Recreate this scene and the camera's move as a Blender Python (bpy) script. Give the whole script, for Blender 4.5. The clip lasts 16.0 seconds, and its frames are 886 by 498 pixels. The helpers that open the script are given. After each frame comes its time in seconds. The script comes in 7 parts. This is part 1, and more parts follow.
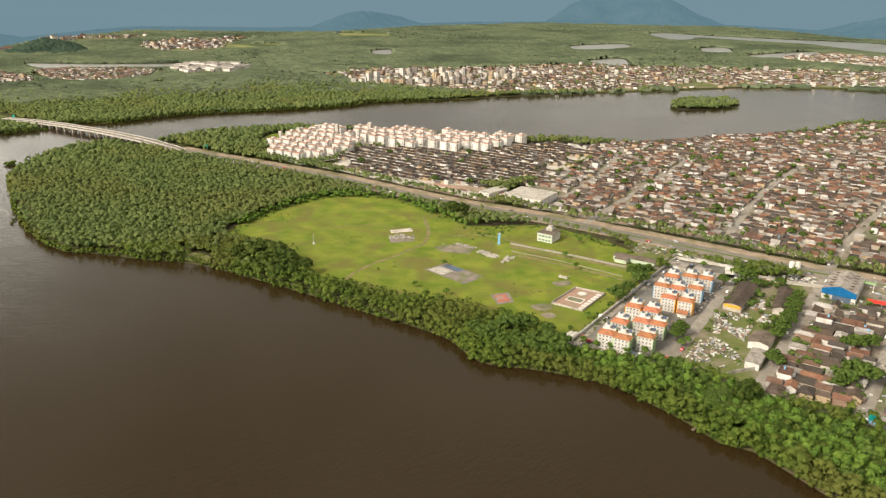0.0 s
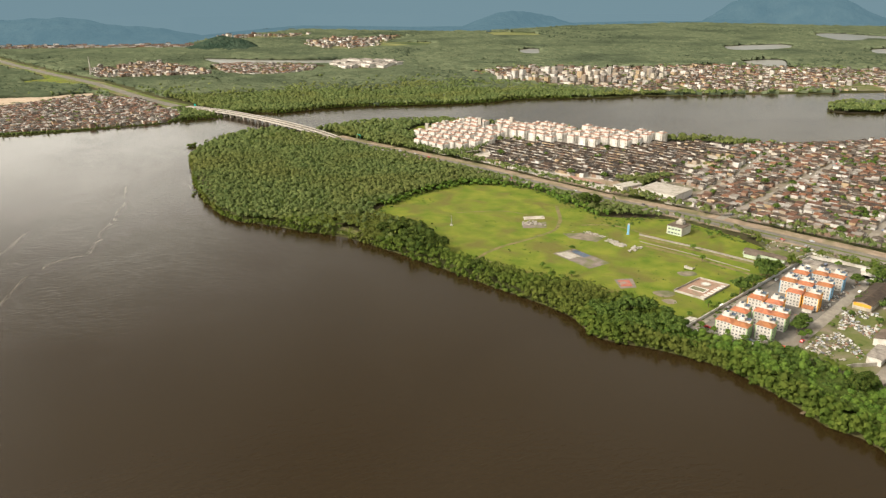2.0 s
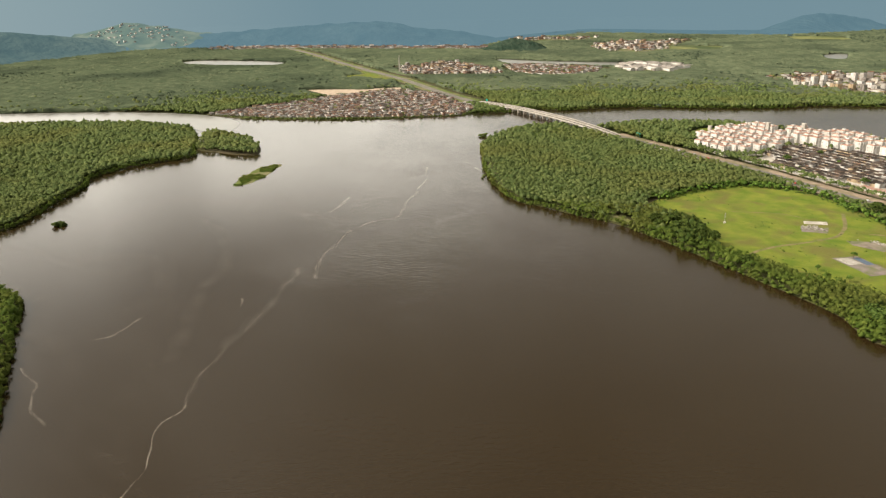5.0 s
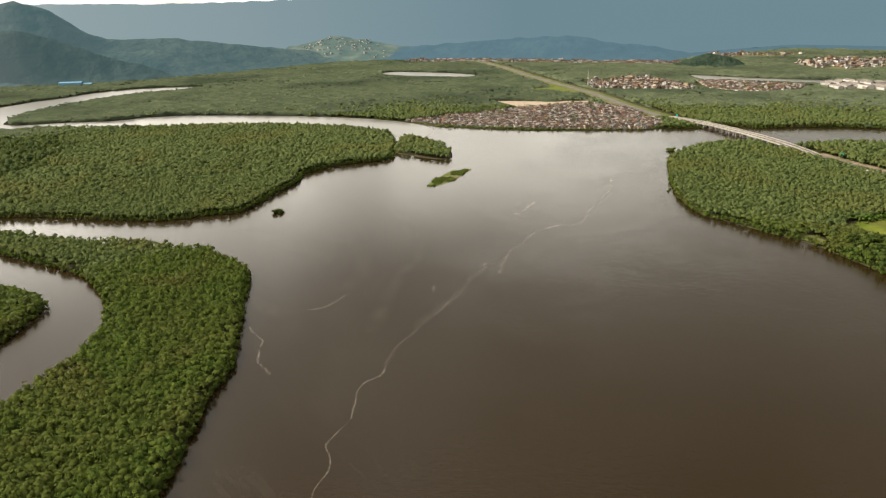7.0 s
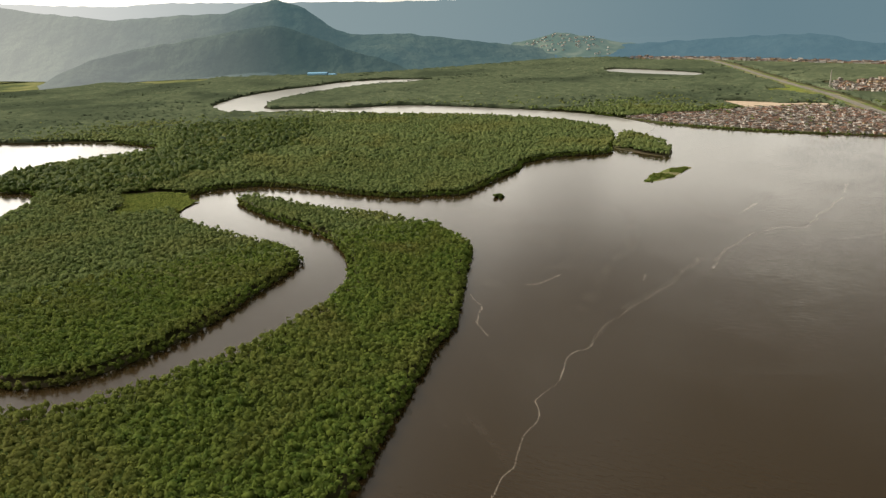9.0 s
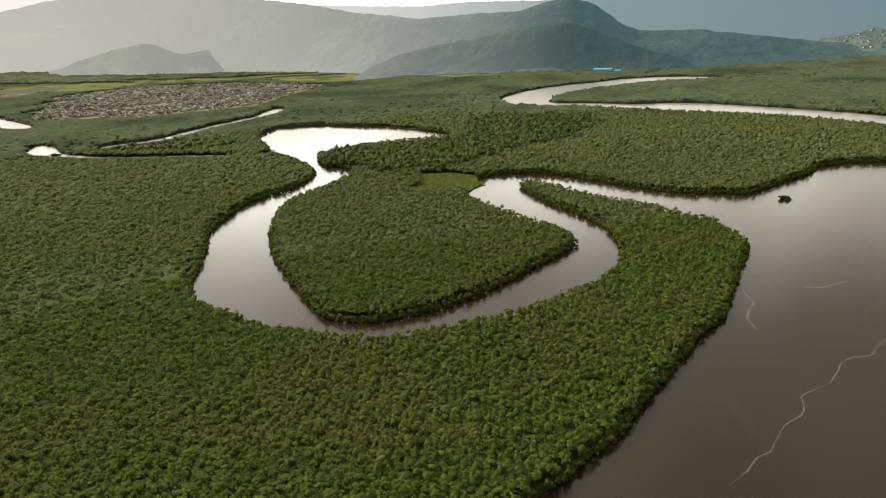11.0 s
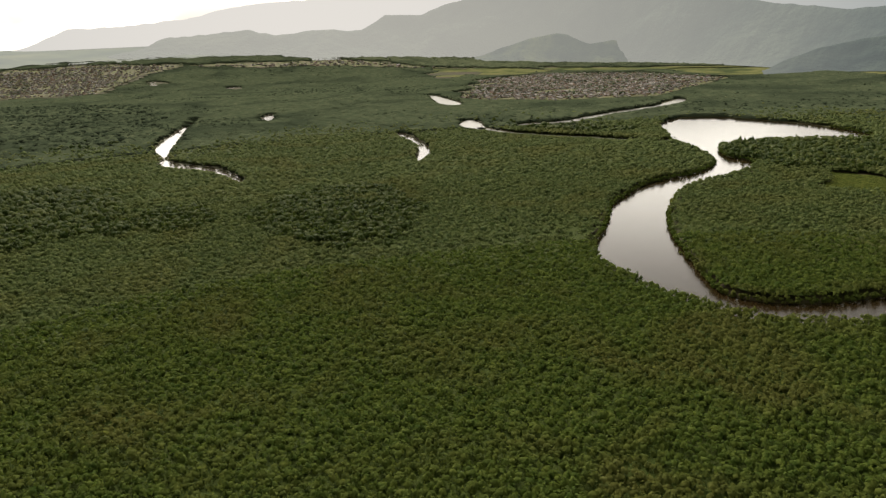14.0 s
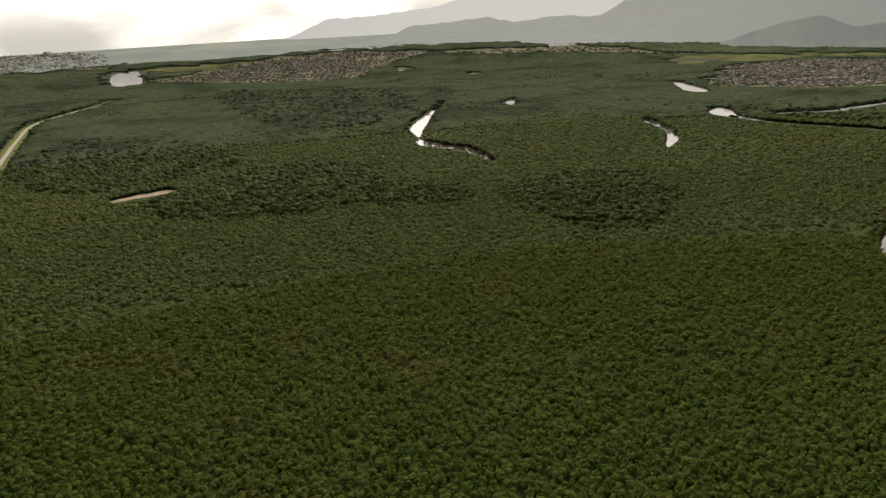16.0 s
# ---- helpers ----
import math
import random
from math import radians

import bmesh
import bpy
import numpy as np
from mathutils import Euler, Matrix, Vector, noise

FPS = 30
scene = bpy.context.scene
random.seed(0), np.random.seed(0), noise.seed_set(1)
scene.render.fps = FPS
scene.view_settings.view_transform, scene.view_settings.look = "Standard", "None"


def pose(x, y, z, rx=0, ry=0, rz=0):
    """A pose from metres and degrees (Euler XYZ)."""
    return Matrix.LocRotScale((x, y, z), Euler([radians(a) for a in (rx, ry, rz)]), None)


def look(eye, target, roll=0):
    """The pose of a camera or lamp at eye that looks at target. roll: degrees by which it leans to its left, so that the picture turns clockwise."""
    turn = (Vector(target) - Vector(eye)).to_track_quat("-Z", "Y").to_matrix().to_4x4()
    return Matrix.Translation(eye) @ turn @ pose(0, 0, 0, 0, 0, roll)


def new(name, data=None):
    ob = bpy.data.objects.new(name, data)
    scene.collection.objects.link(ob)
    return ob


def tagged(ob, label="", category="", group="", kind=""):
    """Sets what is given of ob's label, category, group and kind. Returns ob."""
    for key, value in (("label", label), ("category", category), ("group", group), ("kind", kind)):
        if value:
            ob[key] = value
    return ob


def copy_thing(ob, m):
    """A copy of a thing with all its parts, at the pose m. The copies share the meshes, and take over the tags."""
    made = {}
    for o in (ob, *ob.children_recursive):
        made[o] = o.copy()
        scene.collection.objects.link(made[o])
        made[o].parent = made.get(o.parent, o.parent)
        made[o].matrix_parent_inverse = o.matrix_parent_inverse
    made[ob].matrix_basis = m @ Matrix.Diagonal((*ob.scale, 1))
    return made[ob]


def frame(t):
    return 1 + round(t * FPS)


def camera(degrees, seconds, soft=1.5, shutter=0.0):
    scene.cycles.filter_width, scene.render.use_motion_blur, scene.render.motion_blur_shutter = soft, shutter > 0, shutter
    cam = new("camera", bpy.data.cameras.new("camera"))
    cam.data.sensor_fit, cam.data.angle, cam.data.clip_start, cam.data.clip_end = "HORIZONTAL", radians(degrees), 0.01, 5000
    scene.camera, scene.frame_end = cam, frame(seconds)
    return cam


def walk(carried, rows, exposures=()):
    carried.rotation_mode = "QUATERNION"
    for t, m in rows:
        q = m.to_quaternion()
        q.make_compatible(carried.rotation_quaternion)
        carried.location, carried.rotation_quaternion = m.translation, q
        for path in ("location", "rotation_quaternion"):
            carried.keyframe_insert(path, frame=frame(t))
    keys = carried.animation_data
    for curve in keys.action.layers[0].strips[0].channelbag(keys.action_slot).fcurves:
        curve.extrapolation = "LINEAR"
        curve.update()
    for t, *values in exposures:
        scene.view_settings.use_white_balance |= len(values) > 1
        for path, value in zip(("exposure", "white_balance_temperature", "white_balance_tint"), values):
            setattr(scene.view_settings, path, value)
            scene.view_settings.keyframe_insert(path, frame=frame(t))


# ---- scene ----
from mathutils.geometry import delaunay_2d_cdt

cam = camera(60.8, 16.0, soft=1.35)
PATH = [
    (0, (-6.45, 14.47, 214.65), (-19.85, 107.67, 181.0), 0.5),
    (0.5, (-2.1, 4.56, 214.65), (-19.3, 97.21, 181.1), 0.4),
    (1, (2.0, -5.43, 214.64), (-19.8, 86.17, 180.99), 0.3),
    (1.5, (5.73, -15.52, 214.6), (-20.77, 74.88, 180.95), 0.1),
    (2, (9.17, -25.63, 214.56), (-21.98, 63.22, 180.86), -0.1),
    (2.5, (12.47, -35.67, 214.52), (-23.63, 51.28, 180.87), -0.4),
    (3, (15.75, -45.52, 214.48), (-25.95, 38.93, 180.83), -0.6),
    (3.5, (19.16, -55.1, 214.43), (-27.69, 26.6, 180.83), -0.8),
    (4, (22.9, -64.29, 214.4), (-28.8, 14.46, 180.8), -0.9),
    (6.5, (45.81, -105.08, 214.31), (-27.74, -44.83, 183.31), -1.5),
    (7, (51.37, -113.13, 214.3), (-25.68, -57.23, 183.65), -1.5),
    (7.5, (57.92, -121.08, 214.3), (-22.38, -69.98, 183.7), -1.5),
    (8, (65.41, -128.69, 214.29), (-18.09, -82.84, 183.79), -1.5),
    (8.5, (73.78, -135.65, 214.29), (-12.72, -95.7, 183.89), -1.5),
    (9, (83.0, -141.61, 214.31), (-6.65, -109.36, 184.01), -1.7),
    (11.5, (137.47, -159.04, 214.96), (42.42, -169.39, 185.66), -2.6),
    (12, (149.37, -160.63, 215.01), (55.52, -179.23, 185.86), -2.7),
    (12.5, (161.65, -161.62, 215.07), (69.7, -188.32, 186.12), -2.7),
    (13, (174.1, -162.53, 215.13), (84.65, -196.73, 186.48), -2.6),
    (13.5, (186.47, -163.98, 215.19), (100.07, -205.53, 186.74), -2.4),
    (14, (198.54, -166.41, 215.28), (115.39, -214.11, 186.78), -2.5),
    (14.5, (210.28, -169.97, 215.37), (130.68, -223.42, 186.97), -2.6),
    (15, (221.75, -174.46, 215.45), (146.25, -233.66, 187.2), -2.8),
    (15.5, (233.1, -179.48, 215.52), (162.25, -244.38, 187.67), -3.1),
    (16, (244.43, -184.7, 215.57), (178.78, -254.45, 186.87), -3.4),
]
walk(cam, [(t, look(eye, target, roll)) for t, eye, target, roll in PATH],
     [(0, 0.80), (4, 0.83), (7, 0.67), (9, 0.52), (12.5, 0.35), (14.5, 0.0), (16, -0.21)])

# ---- world, sun ----
SUN_AZ, SUN_EL = 222.0, 38.0
sx = math.cos(radians(SUN_EL)) * math.cos(radians(SUN_AZ))
sy = math.cos(radians(SUN_EL)) * math.sin(radians(SUN_AZ))
sz = math.sin(radians(SUN_EL))
sun = new("sun", bpy.data.lights.new("sun", "SUN"))
sun.data.energy, sun.data.angle, sun.data.color = 3.0, radians(16.0), (1.0, 0.89, 0.72)
sun.matrix_basis = look((sx * 900, sy * 900, sz * 900), (0, 0, 0))

world = bpy.data.worlds.new("sky")
scene.world = world
world.use_nodes = True
wt = world.node_tree
wt.nodes.clear()


def wn(kind, **kw):
    n = wt.nodes.new(kind)
    for k, v in kw.items():
        n.inputs[k].default_value = v
    return n


w_out = wn("ShaderNodeOutputWorld")
w_bg = wn("ShaderNodeBackground", Strength=1.0)
w_sky = wt.nodes.new("ShaderNodeTexSky")
w_sky.sky_type, w_sky.sun_disc = "NISHITA", False
w_sky.sun_elevation, w_sky.sun_rotation = radians(SUN_EL), radians(90 - SUN_AZ)
w_dim = wt.nodes.new("ShaderNodeVectorMath")
w_dim.operation = "SCALE"
w_dim.inputs["Scale"].default_value = 0.075
w_co = wt.nodes.new("ShaderNodeTexCoord")
w_map = wn("ShaderNodeMapping", Scale=(1.0, 1.0, 2.6))
w_noise = wn("ShaderNodeTexNoise", Scale=4.6, Detail=6.0, Roughness=0.5, Distortion=0.4)
w_cover = wt.nodes.new("ShaderNodeValToRGB")
w_cover.color_ramp.elements[0].position, w_cover.color_ramp.elements[1].position = 0.36, 0.6
w_cover.color_ramp.elements[0].color, w_cover.color_ramp.elements[1].color = (0.93, 0.93, 0.93, 1), (1, 1, 1, 1)
w_dot = wt.nodes.new("ShaderNodeVectorMath")
w_dot.operation = "DOT_PRODUCT"
w_dot.inputs[1].default_value = (sx, sy, sz)
w_glow = wt.nodes.new("ShaderNodeValToRGB")
w_glow.color_ramp.elements[0].position, w_glow.color_ramp.elements[0].color = 0.0, (0.33, 0.32, 0.28, 1)
w_glow.color_ramp.elements[1].position, w_glow.color_ramp.elements[1].color = 0.97, (2.2, 2.0, 1.75, 1)
for place, tint in ((0.38, (0.36, 0.35, 0.31, 1)), (0.52, (0.62, 0.595, 0.53, 1)), (0.7, (0.80, 0.77, 0.69, 1)), (0.87, (1.05, 0.99, 0.90, 1))):
    w_glow.color_ramp.elements.new(place).color = tint
w_mix = wt.nodes.new("ShaderNodeMix")
w_mix.data_type = "RGBA"
wl = wt.links.new
wl(w_sky.outputs[0], w_dim.inputs[0])
wl(w_co.outputs["Generated"], w_map.inputs["Vector"])
wl(w_map.outputs[0], w_noise.inputs["Vector"])
wl(w_noise.outputs["Fac"], w_cover.inputs[0])
wl(w_co.outputs["Generated"], w_dot.inputs[0])
# a band of brighter cloud over the horizon, stronger on the sun's side
w_sep = wt.nodes.new("ShaderNodeSeparateXYZ")
wl(w_co.outputs["Generated"], w_sep.inputs[0])


def w_span(source, a, c, lo, hi):
    n = wt.nodes.new("ShaderNodeMapRange")
    n.interpolation_type = "SMOOTHSTEP"
    for k, v in (("From Min", a), ("From Max", c), ("To Min", lo), ("To Max", hi)):
        n.inputs[k].default_value = v
    wl(source, n.inputs["Value"])
    return n.outputs["Result"]


w_band = wt.nodes.new("ShaderNodeMath")
w_band.operation = "MULTIPLY"
wl(w_span(w_sep.outputs["Z"], 0.19, 0.33, 1.0, 0.0), w_band.inputs[0])
wl(w_span(w_dot.outputs["Value"], -0.4, 0.85, 0.2, 2.4), w_band.inputs[1])
w_tint = wt.nodes.new("ShaderNodeVectorMath")
w_tint.operation = "SCALE"
w_tint.inputs[0].default_value = (1.0, 0.935, 0.82)
wl(w_band.outputs[0], w_tint.inputs["Scale"])
w_sum = wt.nodes.new("ShaderNodeVectorMath")
w_sum.operation = "ADD"
wl(w_dot.outputs["Value"], w_glow.inputs[0])
wl(w_glow.outputs[0], w_sum.inputs[0])
wl(w_tint.outputs[0], w_sum.inputs[1])
wl(w_cover.outputs[0], w_mix.inputs["Factor"])
wl(w_dim.outputs[0], w_mix.inputs["A"])
wl(w_sum.outputs[0], w_mix.inputs["B"])
wl(w_mix.outputs["Result"], w_bg.inputs[0])
w_cloud = wt.nodes.new("ShaderNodeMath")
w_cloud.operation = "MULTIPLY"
wl(w_span(w_sep.outputs["Z"], 0.0, 0.09, 0.42, 1.0), w_cloud.inputs[0])
wl(w_span(w_noise.outputs["Fac"], 0.38, 0.62, 0.62, 1.12), w_cloud.inputs[1])
wl(w_cloud.outputs[0], w_bg.inputs["Strength"])
wl(w_bg.outputs[0], w_out.inputs[0])


# ---- materials ----
def col(c):
    return (c[0], c[1], c[2], 1.0)


def surface(name, a, b, grain=1.0, rough=0.85, metal=0.0, bump=0.0, bump_scale=2.0, patch=None, patch_scale=0.02,
            vary="", spread=0.25, spec=0.1, haze=None, thin=0.0):
    """A principled surface: two colours mixed by grain, large patches of a third, a spread of value per object or
    island, and optional haze painted as emission.
    """
    m = bpy.data.materials.new(name)
    m.use_nodes = True
    nt = m.node_tree
    p = nt.nodes["Principled BSDF"]
    geo = nt.nodes.new("ShaderNodeNewGeometry")
    n1 = nt.nodes.new("ShaderNodeTexNoise")
    n1.inputs["Scale"].default_value, n1.inputs["Detail"].default_value = grain, 5.0
    nt.links.new(geo.outputs["Position"], n1.inputs["Vector"])
    r1 = nt.nodes.new("ShaderNodeMapRange")
    r1.inputs["From Min"].default_value, r1.inputs["From Max"].default_value = 0.32, 0.68
    nt.links.new(n1.outputs["Fac"], r1.inputs["Value"])
    mx = nt.nodes.new("ShaderNodeMix")
    mx.data_type = "RGBA"
    mx.inputs["A"].default_value, mx.inputs["B"].default_value = col(a), col(b)
    nt.links.new(r1.outputs["Result"], mx.inputs["Factor"])
    out = mx.outputs["Result"]
    if patch:
        n2 = nt.nodes.new("ShaderNodeTexNoise")
        n2.inputs["Scale"].default_value, n2.inputs["Detail"].default_value = patch_scale, 6.0
        n2.inputs["Distortion"].default_value = 0.6
        nt.links.new(geo.outputs["Position"], n2.inputs["Vector"])
        r2 = nt.nodes.new("ShaderNodeMapRange")
        r2.inputs["From Min"].default_value, r2.inputs["From Max"].default_value = 0.47, 0.66
        nt.links.new(n2.outputs["Fac"], r2.inputs["Value"])
        m2 = nt.nodes.new("ShaderNodeMix")
        m2.data_type = "RGBA"
        m2.inputs["B"].default_value = col(patch)
        nt.links.new(r2.outputs["Result"], m2.inputs["Factor"])
        nt.links.new(out, m2.inputs["A"])
        out = m2.outputs["Result"]
    if vary:
        if vary == "object":
            src = nt.nodes.new("ShaderNodeObjectInfo").outputs["Random"]
        else:
            src = geo.outputs["Random Per Island"]
        if isinstance(spread, (list, tuple)):
            ramp = nt.nodes.new("ShaderNodeValToRGB")
            ramp.color_ramp.interpolation = "CONSTANT"
            el = ramp.color_ramp.elements
            while len(el) < len(spread):
                el.new(0.5)
            for i, c in enumerate(spread):
                el[i].position, el[i].color = i / len(spread), col(c)
            nt.links.new(src, ramp.inputs[0])
            m3 = nt.nodes.new("ShaderNodeMix")
            m3.data_type, m3.blend_type = "RGBA", "MULTIPLY"
            m3.inputs["Factor"].default_value = 1.0
            nt.links.new(out, m3.inputs["A"])
            nt.links.new(ramp.outputs[0], m3.inputs["B"])
            out = m3.outputs["Result"]
        else:
            hsv = nt.nodes.new("ShaderNodeHueSaturation")
            r3 = nt.nodes.new("ShaderNodeMapRange")
            r3.inputs["To Min"].default_value, r3.inputs["To Max"].default_value = 1 - spread, 1 + spread
            nt.links.new(src, r3.inputs["Value"])
            nt.links.new(r3.outputs["Result"], hsv.inputs["Value"])
            r4 = nt.nodes.new("ShaderNodeMapRange")
            r4.inputs["To Min"].default_value, r4.inputs["To Max"].default_value = 0.5 + spread * 0.06, 0.5 - spread * 0.06
            nt.links.new(src, r4.inputs["Value"])
            nt.links.new(r4.outputs["Result"], hsv.inputs["Hue"])
            nt.links.new(out, hsv.inputs["Color"])
            out = hsv.outputs["Color"]
    nt.links.new(out, p.inputs["Base Color"])
    p.inputs["Roughness"].default_value, p.inputs["Metallic"].default_value = rough, metal
    p.inputs["Specular IOR Level"].default_value = spec
    if bump:
        n4 = nt.nodes.new("ShaderNodeTexNoise")
        n4.inputs["Scale"].default_value, n4.inputs["Detail"].default_value = bump_scale, 4.0
        nt.links.new(geo.outputs["Position"], n4.inputs["Vector"])
        bp = nt.nodes.new("ShaderNodeBump")
        bp.inputs["Distance"].default_value = bump
        bp.inputs["Strength"].default_value = 1.0
        nt.links.new(n4.outputs["Fac"], bp.inputs["Height"])
        nt.links.new(bp.outputs[0], p.inputs["Normal"])
    if thin:
        tl = nt.nodes.new("ShaderNodeBsdfTranslucent")
        ms = nt.nodes.new("ShaderNodeMixShader")
        ms.inputs[0].default_value = thin
        nt.links.new(out, tl.inputs["Color"])
        nt.links.new(p.outputs[0], ms.inputs[1])
        nt.links.new(tl.outputs[0], ms.inputs[2])
        nt.links.new(ms.outputs[0], nt.nodes["Material Output"].inputs["Surface"])
    # painted haze: a glow whose tint runs from cool to bright towards the sun
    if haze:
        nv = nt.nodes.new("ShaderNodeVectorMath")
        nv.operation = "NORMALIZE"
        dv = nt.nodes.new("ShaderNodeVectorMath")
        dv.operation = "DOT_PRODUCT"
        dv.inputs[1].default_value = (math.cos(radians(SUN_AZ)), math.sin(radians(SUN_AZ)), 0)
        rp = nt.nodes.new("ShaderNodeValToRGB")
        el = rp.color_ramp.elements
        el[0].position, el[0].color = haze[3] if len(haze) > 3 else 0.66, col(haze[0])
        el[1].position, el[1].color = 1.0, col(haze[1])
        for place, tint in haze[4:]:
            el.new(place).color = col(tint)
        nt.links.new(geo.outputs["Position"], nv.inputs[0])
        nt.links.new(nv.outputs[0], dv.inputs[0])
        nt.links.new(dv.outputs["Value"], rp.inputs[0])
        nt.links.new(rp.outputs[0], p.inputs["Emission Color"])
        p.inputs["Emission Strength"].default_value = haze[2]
    return m


def water_surface():
    """Brown tidal water: short wind waves in wide patches, calm slicks and thin pale films between them."""
    m = bpy.data.materials.new("brown_water")
    m.use_nodes = True
    nt = m.node_tree
    p = nt.nodes["Principled BSDF"]
    ln = nt.links.new
    geo = nt.nodes.new("ShaderNodeNewGeometry")

    def tex(scale, detail, distortion, source, rough=0.5):
        n = nt.nodes.new("ShaderNodeTexNoise")
        n.inputs["Scale"].default_value, n.inputs["Detail"].default_value = scale, detail
        n.inputs["Distortion"].default_value, n.inputs["Roughness"].default_value = distortion, rough
        ln(source, n.inputs["Vector"])
        return n.outputs["Fac"]

    def span(source, a, c, lo, hi):
        n = nt.nodes.new("ShaderNodeMapRange")
        for k, v in (("From Min", a), ("From Max", c), ("To Min", lo), ("To Max", hi)):
            n.inputs[k].default_value = v
        ln(source, n.inputs["Value"])
        return n.outputs["Result"]

    def calc(op, a, c):
        n = nt.nodes.new("ShaderNodeMath")
        n.operation = op
        for k, v in enumerate((a, c)):
            if isinstance(v, (int, float)):
                n.inputs[k].default_value = v
            else:
                ln(v, n.inputs[k])
        return n.outputs[0]

    at = geo.outputs["Position"]
    big = tex(0.006, 5.0, 1.2, at)
    silt = nt.nodes.new("ShaderNodeMix")
    silt.data_type = "RGBA"
    silt.inputs["A"].default_value, silt.inputs["B"].default_value = (0.0190, 0.0116, 0.0042, 1), (0.0245, 0.0155, 0.0058, 1)
    ln(big, silt.inputs["Factor"])
    # drifting films: strands of a stretched, curling noise
    flow = nt.nodes.new("ShaderNodeMapping")
    flow.inputs["Rotation"].default_value = (0, 0, radians(-38))
    flow.inputs["Scale"].default_value = (0.0045, 0.015, 0.01)
    ln(at, flow.inputs["Vector"])
    strand = span(calc("ABSOLUTE", calc("SUBTRACT", tex(1.0, 3.0, 2.4, flow.outputs[0]), 0.5), 0.0), 0.0, 0.05, 1.0, 0.0)
    thin = calc("MULTIPLY", strand, span(tex(0.0042, 2.0, 0.5, at), 0.5, 0.72, 0.0, 0.055))
    thin = calc("MULTIPLY", thin, span(tex(0.12, 4.0, 0.5, at), 0.35, 0.65, 0.3, 1.0))
    sep = nt.nodes.new("ShaderNodeSeparateXYZ")
    ln(at, sep.inputs[0])
    open_side = span(calc("ADD", calc("ADD", sep.outputs["X"], calc("MULTIPLY", sep.outputs["Y"], 0.82)), calc("MULTIPLY", big, 240.0)), -135.0, -45.0, 0.0, 1.0)
    thin = calc("MULTIPLY", thin, calc("SUBTRACT", 1.0, open_side))
    film = nt.nodes.new("ShaderNodeMix")
    film.data_type = "RGBA"
    film.inputs["B"].default_value = (0.30, 0.27, 0.23, 1)
    ln(thin, film.inputs["Factor"])
    ln(silt.outputs["Result"], film.inputs["A"])
    ln(film.outputs["Result"], p.inputs["Base Color"])
    # short wind waves a few metres long, running towards the north-west
    gust = calc("MULTIPLY", open_side, span(tex(0.011, 3.0, 0.8, at), 0.36, 0.6, 0.35, 1.0))
    crest = nt.nodes.new("ShaderNodeMapping")
    crest.vector_type = "TEXTURE"
    crest.inputs["Rotation"].default_value = (0, 0, radians(132))
    crest.inputs["Scale"].default_value = (2.6, 6.5, 4.0)
    ln(at, crest.inputs["Vector"])
    waves = tex(1.0, 3.0, 0.35, crest.outputs[0], 0.55)
    fine = tex(0.9, 3.0, 0.3, at, 0.6)
    height = calc("ADD", calc("MULTIPLY", waves, calc("ADD", calc("MULTIPLY", gust, 0.38), 0.085)), calc("MULTIPLY", fine, 0.02))
    bp = nt.nodes.new("ShaderNodeBump")
    bp.inputs["Distance"].default_value = 1.0
    bp.inputs["Strength"].default_value = 0.5
    ln(height, bp.inputs["Height"])
    ln(bp.outputs[0], p.inputs["Normal"])
    p.inputs["Roughness"].default_value = 0.17
    p.inputs["IOR"].default_value = 1.33
    p.inputs["Specular IOR Level"].default_value = 0.44
    return m


M_WATER = water_surface()
M_GROUND = surface("muddy_undergrowth", (0.036, 0.040, 0.014), (0.056, 0.060, 0.020), 0.3, patch=(0.060, 0.048, 0.028), patch_scale=0.01)
M_LEAF = surface("mangrove_leaves", (0.058, 0.097, 0.017), (0.130, 0.168, 0.032), 0.2, rough=0.8, bump=0.3, bump_scale=1.4,
                 patch=(0.122, 0.134, 0.033), patch_scale=0.011, vary="island", spread=0.12, spec=0.05, thin=0.44)
# greyer, bluer copy of the leaf greens: distance haze put into base colour
M_CANOPY = surface("hazed_canopy", (0.066, 0.085, 0.050), (0.108, 0.125, 0.074), 0.05, rough=0.95, bump=2.0, bump_scale=0.13,
                   patch=(0.050, 0.064, 0.040), patch_scale=0.0045, vary="island", spread=0.16, spec=0.0)
M_DEEPWOOD = surface("dark_far_trees", (0.036, 0.050, 0.032), (0.058, 0.073, 0.044), 0.07, rough=0.95, bump=2.0, bump_scale=0.13, vary="island", spread=0.2, spec=0.0)
# leaf colours greyed and lifted to paint haze over the middle distance
M_MIDLEAF = surface("haze_greyed_leaves", (0.077, 0.112, 0.037), (0.144, 0.175, 0.061), 0.16, rough=0.8, bump=0.5, bump_scale=0.9,
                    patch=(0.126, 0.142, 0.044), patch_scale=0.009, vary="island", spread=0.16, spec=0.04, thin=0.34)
# pale base colour paints in the bright sky that far water reflects
M_SKYPALE = surface("sky_paled_water", (0.16, 0.155, 0.14), (0.21, 0.205, 0.19), 0.01, rough=0.28, spec=0.4)
M_REED = surface("reeds", (0.068, 0.088, 0.022), (0.105, 0.122, 0.032), 0.12, bump=0.5, bump_scale=0.7, patch=(0.085, 0.105, 0.025), patch_scale=0.06, vary="island", spread=0.15, spec=0.0)
# aerial haze is painted as emission on this far plain
M_PLAIN = surface("haze_painted_plain", (0.04, 0.06, 0.035), (0.08, 0.10, 0.05), 0.006, patch=(0.13, 0.14, 0.07), patch_scale=0.003, spec=0.0, haze=((0.09, 0.16, 0.17), (0.74, 0.72, 0.68), 0.42, 0.35))
